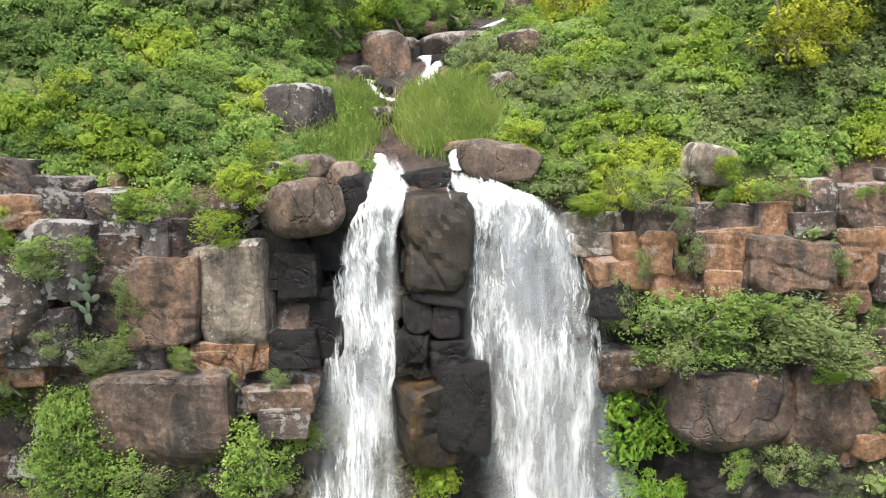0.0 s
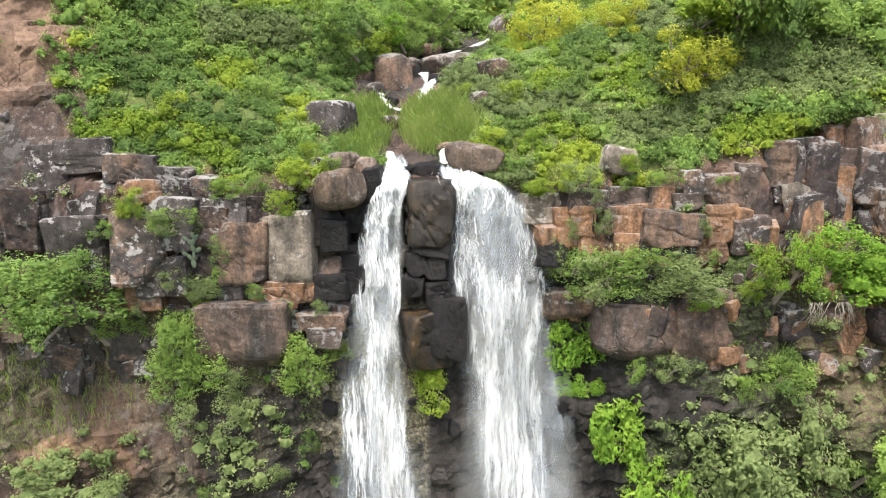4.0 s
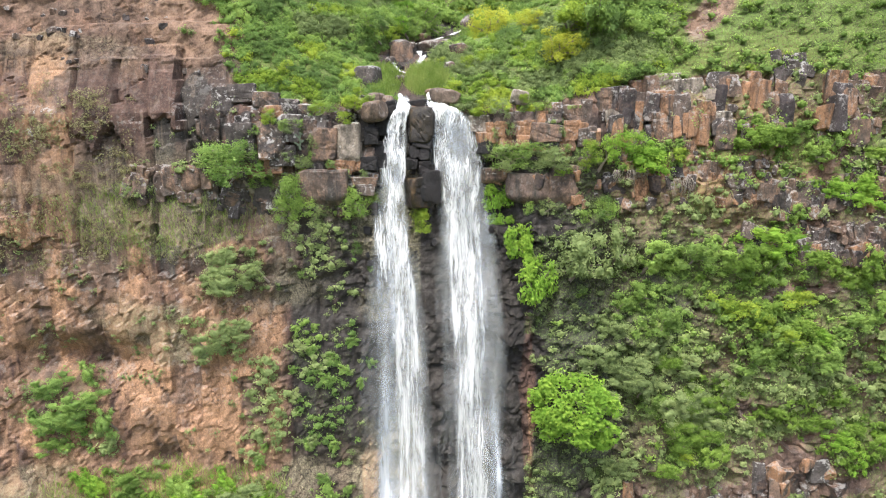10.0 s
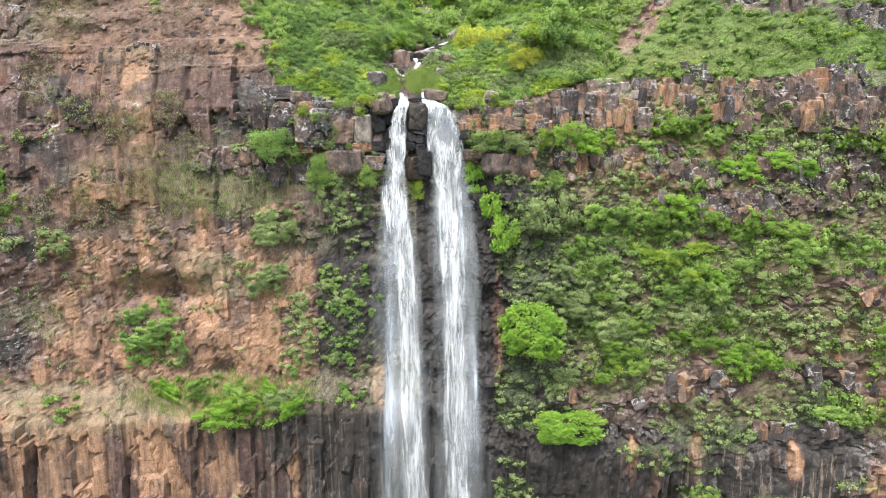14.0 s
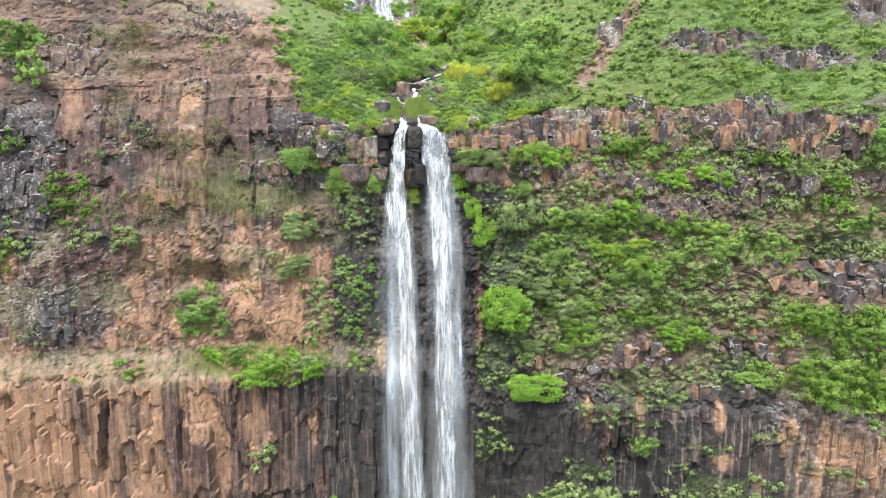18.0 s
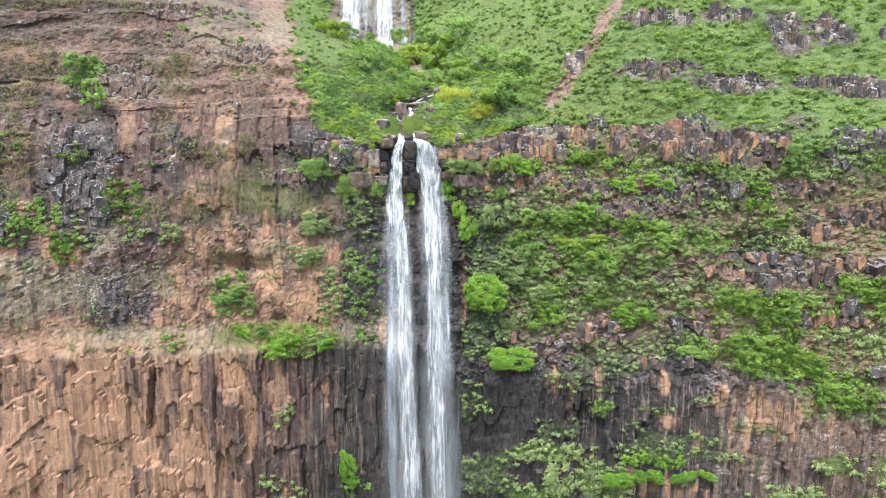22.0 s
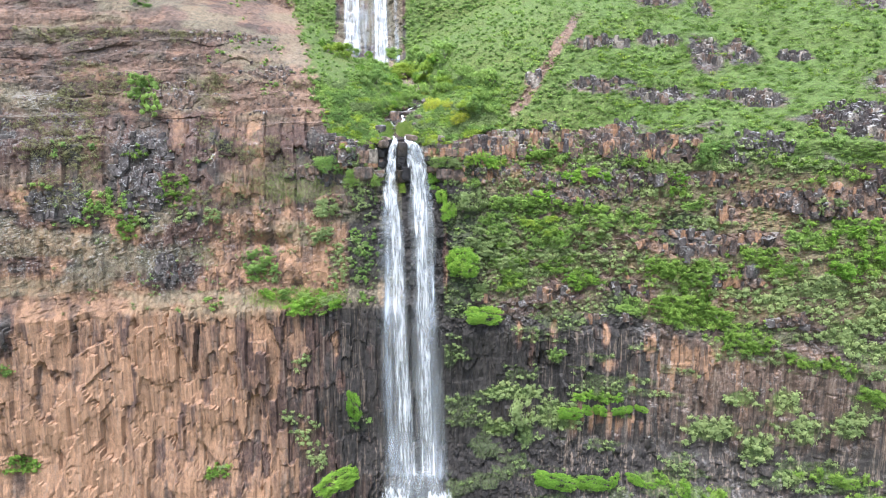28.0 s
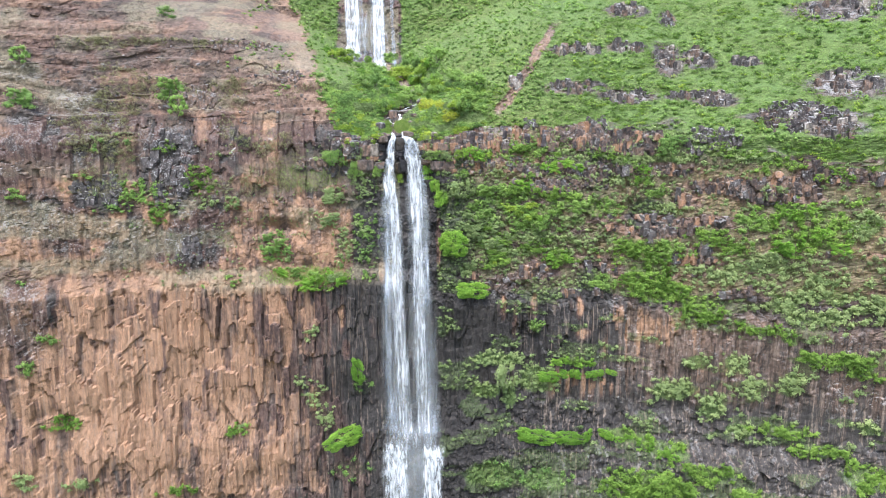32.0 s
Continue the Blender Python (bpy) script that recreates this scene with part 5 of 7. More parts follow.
# ---- the stream above the brink ----
def brook(points, mat, parent, cols=7, seed=1):
    """A ribbon of running water over the bed through points of x, z and width."""
    pts = np.array(points, float)
    t = np.linspace(0, len(pts) - 1, 16 * (len(pts) - 1))
    k = np.arange(len(pts))
    x, z, w = (np.interp(t, k, pts[:, n]) for n in range(3))
    u = np.linspace(-0.5, 0.5, cols)
    gx = x[:, None] + w[:, None] * u
    gz = z[:, None] + 0.06 * np.sin(t * 3)[:, None] + 0 * u
    gy = np.minimum(macro(gx, gz), surf(gx, gz)) - 0.55 - 0.15 * np.cos(u * np.pi) + 0.1 * (fbm(gx * 2, gz * 3, seed, 2) - 0.5)
    cover = np.minimum(smooth(0, 0.3, u + 0.5), smooth(0, 0.3, 0.5 - u)) + 0 * gz
    me = mesh_from("cascade", np.stack([gx, gy, gz], -1).reshape(-1, 3), grid_faces(len(t), cols), {"across": gx + seed, "cover": cover, "drop": 2.5 * t[:, None] + 0 * gx}, True)
    return part("cascade", me, mat, parent)


stream = tagged(new("stream"), "small white stream cascading between boulders above the brink", "stream", kind="structure")
brook([(6.6, 90.8, 0.7), (5.7, 89.9, 0.8), (4.9, 89.4, 0.9), (3.9, 89.0, 1.0)], WATER_S, stream, seed=31)
brook([(3.9, 88.9, 0.9), (1.8, 88.0, 1.0), (0.0, 87.6, 0.9)], POOL, stream, seed=32)
brook([(2.9, 88.7, 0.5), (1.6, 88.1, 0.6), (0.4, 87.7, 0.6)], WATER_S, stream, seed=36)
brook([(0.0, 87.7, 0.6), (0.1, 86.8, 0.8), (0.6, 85.8, 0.9), (0.3, 84.9, 1.1), (-0.4, 84.5, 1.0)], WATER_S, stream, seed=33)
brook([(-2.5, 85.6, 0.3), (-2.4, 85.0, 0.4), (-1.9, 84.2, 0.6), (-1.2, 83.95, 0.7)], WATER_S, stream, seed=34)
brook([(-1.7, 81.7, 0.3), (-1.6, 81.4, 0.6), (-1.4, 81.0, 0.9)], WATER_S, stream, seed=38)
brook([(1.1, 81.9, 0.25), (0.95, 81.5, 0.35), (1.1, 81.1, 0.5)], WATER_S, stream, seed=40)


def blades(name, mat, label, x0, x1, z0, z1, count, size, seed, lean=0.25, out=0.0):
    """Upright grass blades on a stretch of the slope, joined."""
    g = np.random.default_rng(seed)
    x, z = g.uniform(x0, x1, count), g.uniform(z0, z1, count)
    keep = ((x - (x0 + x1) / 2) / (x1 - x0)) ** 2 + ((z - (z0 + z1) / 2) / (z1 - z0)) ** 2 < 0.25 * g.uniform(0.6, 1.1, count)
    x, z = x[keep], z[keep]
    n = len(x)
    c = np.stack([x, surf(x, z) - out, z], -1)
    up = np.stack([g.normal(0, lean, n), g.normal(-0.15, lean, n), np.ones(n)], 1)
    up /= np.linalg.norm(up, axis=1, keepdims=True)
    h = (size * g.uniform(0.6, 1.25, n))[:, None]
    w = np.stack([np.cos(g.uniform(0, 3.1, n)), np.sin(g.uniform(0, 3.1, n)) * 0.5, 0 * x], 1) * (0.012 + 0.018 * size)
    bend = np.stack([g.normal(0, 0.22, n), g.normal(-0.1, 0.15, n), -0.12 * np.ones(n)], 1) * h
    v = np.stack([c - 0.1 * up, c + up * h * 0.5 + w, c + up * h + bend, c + up * h * 0.5 - w], 1).reshape(-1, 3)
    tone = np.repeat(np.clip(fbm(x * 1.5, z * 1.5, seed, 2) + g.uniform(-0.2, 0.25, n), 0, 1), 4)
    ob = part(name, mesh_from(name, v, np.arange(4 * n).reshape(n, 4), {"tone": tone}), mat)
    return tagged(ob, label, "grass", kind="stuff")


blades("reed_bed", GRASS, "tall fresh green reeds beside the stream", -1.35, 2.9, 81.3, 84.6, 5600, 1.0, 61)
blades("reed_bed", GRASS, "tall green grass along the left of the stream", -4.6, -1.5, 81.0, 84.8, 3300, 0.8, 62)
blades("dry_grass", GRASS, "dry yellowish grass on the wet ledge", 5.4, 6.9, 75.2, 77.4, 700, 0.8, 63, out=0.3)
blades("dry_grass", GRASS, "yellow-green grass over the rim rocks", 5.0, 9.5, 79.6, 81.4, 1600, 0.5, 64)
blades("grass", GRASS, "fresh grass on the cliff ledge", -36, -12, 43, 47.5, 5200, 1.1, 65)
blades("grass", GRASS, "dry grey-green grass on the ledge below the boulders", -34, -14, 67, 74, 5200, 0.7, 66)

# ---- rocks ----
_bm = bmesh.new()
bmesh.ops.create_cube(_bm, size=2)
bmesh.ops.subdivide_edges(_bm, edges=_bm.edges[:], cuts=12, use_grid_fill=True)
_bm.verts.ensure_lookup_table()
CUBE_V = np.array([v.co[:] for v in _bm.verts])
CUBE_F = np.array([[v.index for v in f.verts] for f in _bm.faces])
_bm.free()
_bm = bmesh.new()
bmesh.ops.create_cube(_bm, size=2)
bmesh.ops.subdivide_edges(_bm, edges=_bm.edges[:], cuts=2, use_grid_fill=True)
_bm.verts.ensure_lookup_table()
CHIP_V = np.array([v.co[:] for v in _bm.verts])
CHIP_F = np.array([[v.index for v in f.verts] for f in _bm.faces])
_bm.free()


def rock_mesh(name, w, d, h, seed, power=6.0, chops=5, rough=0.07, fine=True):
    """A worn rock: a rounded block with a few broken faces and an uneven skin."""
    g = np.random.default_rng(seed)
    cube, faces = (CUBE_V, CUBE_F) if fine else (CHIP_V, CHIP_F)
    p = cube / (np.abs(cube) ** power).sum(1, keepdims=True) ** (1 / power)
    # blocks are narrower at one end and lean a little
    taper, lean = g.uniform(-0.18, 0.18, 2), g.uniform(-0.12, 0.12, 2)
    p = p * np.stack([1 + taper[0] * p[:, 2], 1 + taper[1] * p[:, 2], np.ones(len(p))], 1)
    p[:, 0] += lean[0] * p[:, 2]
    p[:, 2] += lean[1] * p[:, 0]
    for _ in range(chops):
        n = g.normal(size=3)
        n /= np.linalg.norm(n)
        over = p @ n - g.uniform(0.72, 0.96) * np.abs(p @ n).max()
        p = p - np.maximum(over, 0)[:, None] * n * 0.95
    q = p * np.array([w, d, h]) * 0.5
    k, o = 1.6 / max(0.6, min(w, h)), seed * 7.3
    bumps = fbm(q[:, 0] * k + q[:, 1] * k * 0.7 + o, q[:, 2] * k - q[:, 1] * k * 0.6 + o, seed, 4) - 0.5
    # cleaved steps in the skin
    e, r, r2, ox, oy = cells((q[:, 0] + 0.7 * q[:, 1]) / 0.75 + o, q[:, 2] / 0.6 + 0.3 * q[:, 1] + o, seed % 50)
    bumps = bumps + (0.9 if power > 5 else 0.12) * ((r - 0.5) - 0.35 * smooth(0.1, 0, e))
    q = q + p / np.linalg.norm(p, axis=1, keepdims=True) * bumps[:, None] * rough * 2 * min(w, h)
    return mesh_from(name, q, faces, smooth_faces=power < 5.5)


def cut_rock(name, w, d, h, seed, corners=0.25, cuts=5, worn=0.04):
    """An angular block: a box with its corners and some faces split off along planes, its edges worn."""
    g = random.Random(seed * 31 + 7)
    bm = bmesh.new()
    bmesh.ops.create_cube(bm, size=2)
    for v in bm.verts:
        v.co += Vector((g.uniform(-0.24, 0.2), g.uniform(-0.2, 0.2), g.uniform(-0.24, 0.2)))
    planes = []
    for sx in (-1, 1):
        for sy in (-1, 1):
            for sz in (-1, 1):
                if g.random() < corners * 2.2:
                    planes.append((Vector((sx * g.uniform(0.3, 1), sy * g.uniform(0.3, 1), sz * g.uniform(0.3, 1))), g.uniform(0.70, 0.92)))
    for _ in range(cuts):
        planes.append((Vector((g.gauss(0, 1), g.gauss(-0.6, 0.8), g.gauss(0, 1))), g.uniform(0.72, 0.95)))
    for n, share in planes:
        n.normalize()
        most = max(v.co @ n for v in bm.verts)
        bmesh.ops.bisect_plane(bm, geom=bm.verts[:] + bm.edges[:] + bm.faces[:], plane_co=n * most * share, plane_no=n, clear_outer=True)
        rim = [e for e in bm.edges if e.is_boundary]
        if rim:
            bmesh.ops.edgeloop_fill(bm, edges=rim)
    for v in bm.verts:
        v.co = Vector((v.co.x * w, v.co.y * d, v.co.z * h)) * 0.5
    bmesh.ops.remove_doubles(bm, verts=bm.verts[:], dist=0.03 * min(w, h))
    if worn:
        bmesh.ops.bevel(bm, geom=bm.edges[:], offset=worn * min(w, h), segments=1, affect="EDGES", clamp_overlap=True)
    bmesh.ops.recalc_face_normals(bm, faces=bm.faces[:])
    me = bpy.data.meshes.new(name)
    bm.to_mesh(me)
    bm.free()
    return me


def joint_rock(name, w, d, h, seed, edge=16.0, corners=0.5, soft=False, keel=False):
    """A jointed block of basalt: a leaning box with split corners, its faces stepped along a few joints."""
    g = np.random.default_rng(seed + 900)
    planes = []
    for axis in range(3):
        for sign in (-1, 1):
            n = g.uniform(-0.10, 0.10, 3)
            n[axis] = sign
            planes.append((n, g.uniform(0.86, 1.0)))
    for sx in (-1, 1):
        for sz in (-1, 1):
            if g.uniform() < corners:
                planes.append((np.array([sx * g.uniform(0.4, 1), g.uniform(-0.5, 0.3), sz * g.uniform(0.4, 1)]), None))
            if g.uniform() < corners:
                planes.append((np.array([sx * g.uniform(0.4, 1), -g.uniform(0.5, 1), sz * g.uniform(0.0, 0.7)]), None))
    if keel:
        planes += [(np.array([sx * 0.75, -0.2, -g.uniform(0.6, 0.9)]), None) for sx in (-1, 1)] + [(np.array([0, -0.8, -0.6]), None)]
    total = np.zeros(len(CUBE_V))
    for n, dist in planes:
        n = n / np.linalg.norm(n)
        if dist is None:
            dist = np.abs(n).sum() * g.uniform(0.70, 0.86)
        total += (np.maximum(CUBE_V @ n, 0) / dist) ** edge
    q = CUBE_V / total[:, None] ** (1 / edge) * np.array([w, d, h]) * 0.5
    size = min(w, h)
    out = np.zeros(len(q))
    for k in range(0 if keel else 3):
        n = np.array([g.normal(0, 1), g.normal(0, 0.3), g.normal(0, 1)]) if k or seed % 2 else np.array([g.normal(0, 0.2), 0.2, 1.0])
        n /= np.linalg.norm(n)
        side = q @ n - g.uniform(-0.3, 0.3) * max(w, h) * 0.6 + 0.10 * (vnoise(q[:, 0] * 2 + seed, q[:, 2] * 2, seed) - 0.5)
        out += g.uniform(-0.035, 0.035) * size * (side > 0) - 0.03 * size * smooth(0.13, 0.0, np.abs(side))
    o = seed * 7.3
    out = out * (0.4 if soft else 1.0)
    out += (0.09 if soft else 0.12) * size * (fbm(q[:, 0] * 0.9 + q[:, 1] * 0.6 + o, q[:, 2] * 0.9 - q[:, 1] * 0.5 + o, seed, 5) - 0.5)
    q = q + CUBE_V / np.linalg.norm(CUBE_V, axis=1, keepdims=True) * out[:, None]
    return mesh_from(name, q, CUBE_F, smooth_faces=soft)


rock_count = 0


def block(x, z, w, h, mat, power=6):
    """A block of the cliff that stands out of it."""
    global rock_count
    rock_count += 1
    g = random.Random(rock_count)
    deep = min(max(w, h), 1.6 * min(w, h)) * 0.95
    sharp = power > 4
    me = joint_rock("rock_block", w * 1.14, deep, h * 1.14, rock_count, 30 if sharp else 16, 0.25 if sharp else 0.45, False, not sharp and w > 2.2)
    ob = part("rock_block", me, mat, cliff)
    y = 0.6 * depth(x, z) + 0.4 * float(macro(x, z)) + deep * (0.22 if sharp else 0.30) - (0.25 if abs(x) < 17 else 0.0)
    ob.matrix_world = pose(x, y + g.uniform(-0.1, 0.12), z, g.uniform(-4, 4), g.uniform(-2.5, 2.5), g.uniform(-6, 6))
    return ob


SHARED, LOOSE = {}, {}


def chip(x, z, size, mat, g, out=0.25, tall=1.0):
    """A small broken block, one of a few shapes: a block of its own near the falls, one of the joined rubble further off."""
    near = math.hypot(x - 2, z - 78) < 36
    key = (mat.name, near, g.randrange(5))
    if key not in SHARED:
        me = cut_rock("rock_block", 1.0, 0.9, 1.0, 300 + len(SHARED), 0.25, 2, 0.04 if near else 0.0)
        me.materials.append(mat)
        me.calc_loop_triangles()
        SHARED[key] = me, np.array([v.co[:] for v in me.vertices]), np.array([t.vertices[:] for t in me.loop_triangles])
    me, verts, tris = SHARED[key]
    w, h = size * g.uniform(0.7, 1.35), size * g.uniform(0.7, 1.35) * tall
    turn = Euler([radians(g.uniform(-24, 24)) / max(1.0, tall) for _ in range(3)]) if tall < 1.5 else Euler([radians(g.uniform(-7, 7)), radians(g.uniform(-7, 7)), radians(g.uniform(-25, 25))])
    m = Matrix.LocRotScale((x, depth(x, z) + size * (0.35 - out), z), turn, (w, size, h))
    if near:
        ob = new("rock_block", me)
        ob.parent = cliff
        ob.matrix_world = m
    else:
        m = np.array(m)
        LOOSE.setdefault(mat.name, []).append((verts @ m[:3, :3].T + m[:3, 3], tris, mat))


def rubble(x, z, w, h, mat):
    """A weathered outcrop broken into many blocks."""
    g = random.Random(int(abs(x) * 10 + z * 7))
    size = max(0.6, min(1.1, 0.13 * min(w, h) + 0.4))
    for _ in range(int(min(64, 1.2 * w * h / size**2)) + 3):
        u, v = g.uniform(-0.5, 0.5), g.uniform(-0.5, 0.5)
        chip(x + u * w * math.sqrt(max(0.1, 1 - 2 * v * v)), z + v * h, size * g.uniform(0.45, 1.4), mat, g, 0.22, 1.35)


def boulder(x, z, w, h, mat, power=2.6):
    """A loose worn boulder."""
    global rock_count
    rock_count += 1
    deep = (w + h) * 0.5
    wet = mat in (WETROCK, OLIVE)
    me = rock_mesh("boulder", w * 1.16, deep, h * 1.16, rock_count, 3.2, 6, 0.04) if mat == BROWNB else joint_rock("boulder", w * 1.12, deep, h * 1.12, rock_count, 18 if wet else 11, 0.9, not wet)
    ob = part("boulder", me, TANROCK if mat == BROWNB and z < 82.5 else PALE if mat == GREYROCK and x > 5 else mat)
    y = float(macro(x, z))
    ob.matrix_world = pose(x, y + (deep * 0.30 if wet else deep * 0.02 - 0.32), z, (rock_count * 37) % 21 - 10, (rock_count * 53) % 17 - 8, (rock_count * 71) % 41 - 20)
    text = {"WETROCK": "dark wet basalt boulder in the white water", "BROWNB": "smooth brown boulder beside the stream", "GREYROCK": "grey lichen-covered boulder among green shrubs", "OLIVE": "olive-brown wet boulder between the two falls"}
    key = [k for k, v in (("WETROCK", WETROCK), ("BROWNB", BROWNB), ("GREYROCK", GREYROCK), ("OLIVE", OLIVE)) if v == mat][0]
    return tagged(ob, text[key], "boulder", "boulders of the stream")


block(-6.20, 77.05, 2.40, 3.60, PALE, 3)
block(-5.90, 75.30, 1.76, 1.02, ORANGE, 8)
block(-8.40, 77.10, 2.10, 2.60, STREAK, 8)
block(-8.90, 79.00, 1.90, 1.25, GREYDARK, 8)
block(-10.10, 79.90, 1.10, 1.40, GREYROCK, 8)
block(-11.40, 80.30, 1.60, 1.50, DARK, 8)
block(-13.40, 81.00, 2.30, 1.35, GREYROCK, 8)
block(-12.80, 80.10, 1.62, 1.03, ORANGE, 8)
block(-13.10, 77.70, 2.30, 3.10, GREYROCK, 8)
block(-10.30, 77.20, 2.04, 2.15, DARK, 8)
block(-6.70, 75.20, 1.93, 0.92, ORANGE, 8)
block(-8.70, 73.30, 4.00, 3.10, STREAK, 3)
rubble(-15.90, 72.90, 5.90, 3.29, GREYROCK)
block(-5.00, 73.80, 2.00, 0.74, BROWNB, 8)
block(-4.90, 73.10, 1.58, 0.93, BROWNB, 8)
block(-3.30, 78.60, 1.23, 1.42, WETROCK, 8)
block(-4.20, 77.90, 1.10, 1.47, WETROCK, 8)
block(-3.80, 76.70, 1.29, 1.29, WETROCK, 8)
block(-4.50, 75.40, 1.48, 1.11, WETROCK, 8)
block(-3.50, 75.60, 1.02, 1.30, WETROCK, 8)
block(-8.90, 75.50, 0.92, 0.64, GREYROCK, 8)
block(-13.00, 75.30, 1.64, 1.46, ORANGE, 8)
block(5.80, 79.25, 2.00, 0.72, PALE, 3)
block(5.80, 78.55, 1.85, 0.90, PALE, 3)
block(6.30, 77.50, 1.65, 1.15, ORANGE, 8)
block(7.75, 79.35, 1.70, 0.90, BROWNB, 8)
block(7.45, 78.30, 1.15, 1.35, ORANGE, 8)
block(9.50, 79.40, 2.00, 1.00, BROWNB, 8)
block(9.50, 78.30, 1.90, 1.45, ORANGE, 8)
block(11.15, 79.30, 1.30, 1.20, ORANGE, 8)
block(12.20, 79.20, 1.20, 0.80, BROWNB, 8)
block(12.40, 80.10, 0.90, 1.10, GREYROCK, 8)
block(13.95, 79.70, 1.95, 1.50, BROWNB, 8)
block(15.15, 79.80, 0.85, 2.00, BROWNB, 8)
block(11.40, 78.00, 2.60, 1.50, STREAK, 8)
block(13.75, 78.20, 1.50, 1.80, ORANGE, 8)
block(14.75, 78.20, 0.80, 1.35, ORANGE, 8)
block(11.25, 77.15, 2.50, 1.00, DARK, 8)
block(13.40, 76.90, 1.42, 1.13, ORANGE, 8)
block(8.50, 80.20, 0.72, 0.68, ORANGE, 8)
block(7.10, 74.20, 2.46, 1.36, BROWNB, 3)
block(10.00, 73.10, 3.74, 2.67, STREAK, 3)
block(13.70, 73.10, 3.86, 3.21, STREAK, 3)
block(8.40, 77.40, 2.20, 1.60, ORANGE, 8)
block(10.20, 77.10, 2.40, 1.30, ORANGE, 8)
block(12.60, 77.20, 2.00, 1.60, ORANGE, 8)
block(6.90, 78.00, 1.40, 1.80, ORANGE, 8)
block(15.20, 77.60, 1.60, 1.80, BROWNB, 8)
block(-9.90, 78.40, 1.80, 1.60, DARK, 8)
block(-7.40, 78.90, 1.60, 1.60, DARK, 8)
block(-11.60, 78.60, 2.20, 2.00, GREYDARK, 8)
block(-12.00, 76.20, 2.20, 1.60, GREYROCK, 8)
block(-9.60, 75.60, 2.20, 1.40, GREYDARK, 8)
block(-7.20, 75.00, 2.00, 1.20, ORANGE, 8)
block(22.40, 82.20, 1.91, 1.36, PALE, 8)
block(24.20, 82.10, 2.15, 1.23, PALE, 8)
block(22.10, 80.60, 1.73, 1.83, ORANGE, 8)
block(23.60, 79.90, 1.30, 2.80, BROWNB, 8)
block(21.90, 78.50, 2.13, 2.34, ORANGE, 8)
block(16.90, 80.90, 1.44, 1.99, BROWNB, 8)
block(18.60, 81.10, 1.53, 1.69, GREYROCK, 8)
block(20.20, 80.50, 1.68, 1.98, BROWNB, 8)
block(17.90, 73.40, 2.53, 2.07, DARK, 3)
block(20.10, 73.10, 1.54, 2.63, ORANGE, 8)
block(23.20, 73.20, 4.62, 1.79, DARK, 3)
block(-17.40, 81.20, 1.97, 2.09, GREYROCK, 8)
block(-15.50, 81.70, 2.25, 1.35, GREYROCK, 8)
block(-15.60, 77.40, 2.40, 2.80, GREYROCK, 8)
block(-18.40, 78.90, 1.48, 2.95, DARK, 8)
block(-21.10, 74.30, 3.40, 2.37, BROWNB, 3)
rubble(-22.60, 73.80, 7.40, 2.84, BROWNB)
block(22.90, 82.30, 2.15, 1.63, PALE, 8)
block(25.20, 81.80, 1.15, 1.71, PALE, 8)
block(26.70, 81.30, 1.78, 0.93, PALE, 3)
block(25.40, 79.80, 1.40, 2.00, ORANGE, 8)
block(27.40, 79.00, 1.77, 1.35, PALE, 3)
block(24.90, 78.00, 1.70, 2.54, ORANGE, 8)
block(27.40, 77.70, 1.69, 1.19, ORANGE, 8)
rubble(30.70, 73.90, 5.95, 2.76, BROWNB)
block(26.40, 74.10, 2.78, 2.65, BROWNB, 3)
rubble(40.90, 74.30, 5.55, 2.71, DARK)
rubble(51.10, 72.20, 10.86, 3.35, DARK)
rubble(51.00, 83.40, 4.72, 3.51, GREYROCK)
rubble(34.10, 83.40, 3.76, 2.53, GREYROCK)
rubble(39.80, 80.20, 2.35, 4.36, BROWNB)
rubble(44.60, 81.00, 2.68, 4.03, BROWNB)
rubble(100.80, 84.10, 13.91, 6.26, GREYROCK)
rubble(-56.30, 77.40, 12.28, 9.82, GREYDARK)
rubble(-56.40, 68.80, 9.26, 7.41, GREYDARK)
rubble(-72.80, 68.40, 10.85, 6.63, GREYDARK)
rubble(-52.30, 53.10, 3.77, 6.29, GREYDARK)

boulder(-3.90, 80.00, 2.05, 1.65, BROWNB)
boulder(-3.90, 81.10, 1.45, 1.07, BROWNB)
boulder(-2.80, 80.90, 1.15, 0.97, BROWNB)
boulder(-2.45, 80.20, 1.10, 1.55, WETROCK)
boulder(-4.80, 83.30, 2.25, 1.88, GREYROCK)
boulder(0.20, 78.75, 2.05, 3.10, OLIVE)
boulder(0.40, 77.30, 1.86, 1.40, WETROCK)
boulder(-0.05, 80.65, 2.15, 0.85, WETROCK)
boulder(-0.00, 72.70, 2.35, 2.73, OLIVE)
boulder(-0.40, 76.40, 0.93, 1.12, WETROCK)
boulder(0.50, 76.10, 1.03, 1.12, WETROCK)
boulder(-0.50, 75.30, 1.03, 1.03, WETROCK)
boulder(0.50, 74.90, 1.12, 1.31, WETROCK)
boulder(1.00, 73.20, 1.60, 2.82, WETROCK)
boulder(6.15, 76.90, 1.32, 1.50, WETROCK)
boulder(2.55, 81.30, 2.40, 1.25, BROWNB)
boulder(1.30, 81.90, 1.04, 0.37, BROWNB)
boulder(-1.80, 86.10, 2.36, 2.88, BROWNB)
boulder(-0.30, 86.50, 1.32, 1.17, WETROCK)
boulder(2.00, 87.20, 3.50, 1.36, BROWNB)
boulder(0.70, 88.40, 1.32, 0.88, BROWNB)
boulder(-0.90, 87.20, 1.49, 0.90, BROWNB)
boulder(1.10, 85.80, 1.22, 0.78, WETROCK)
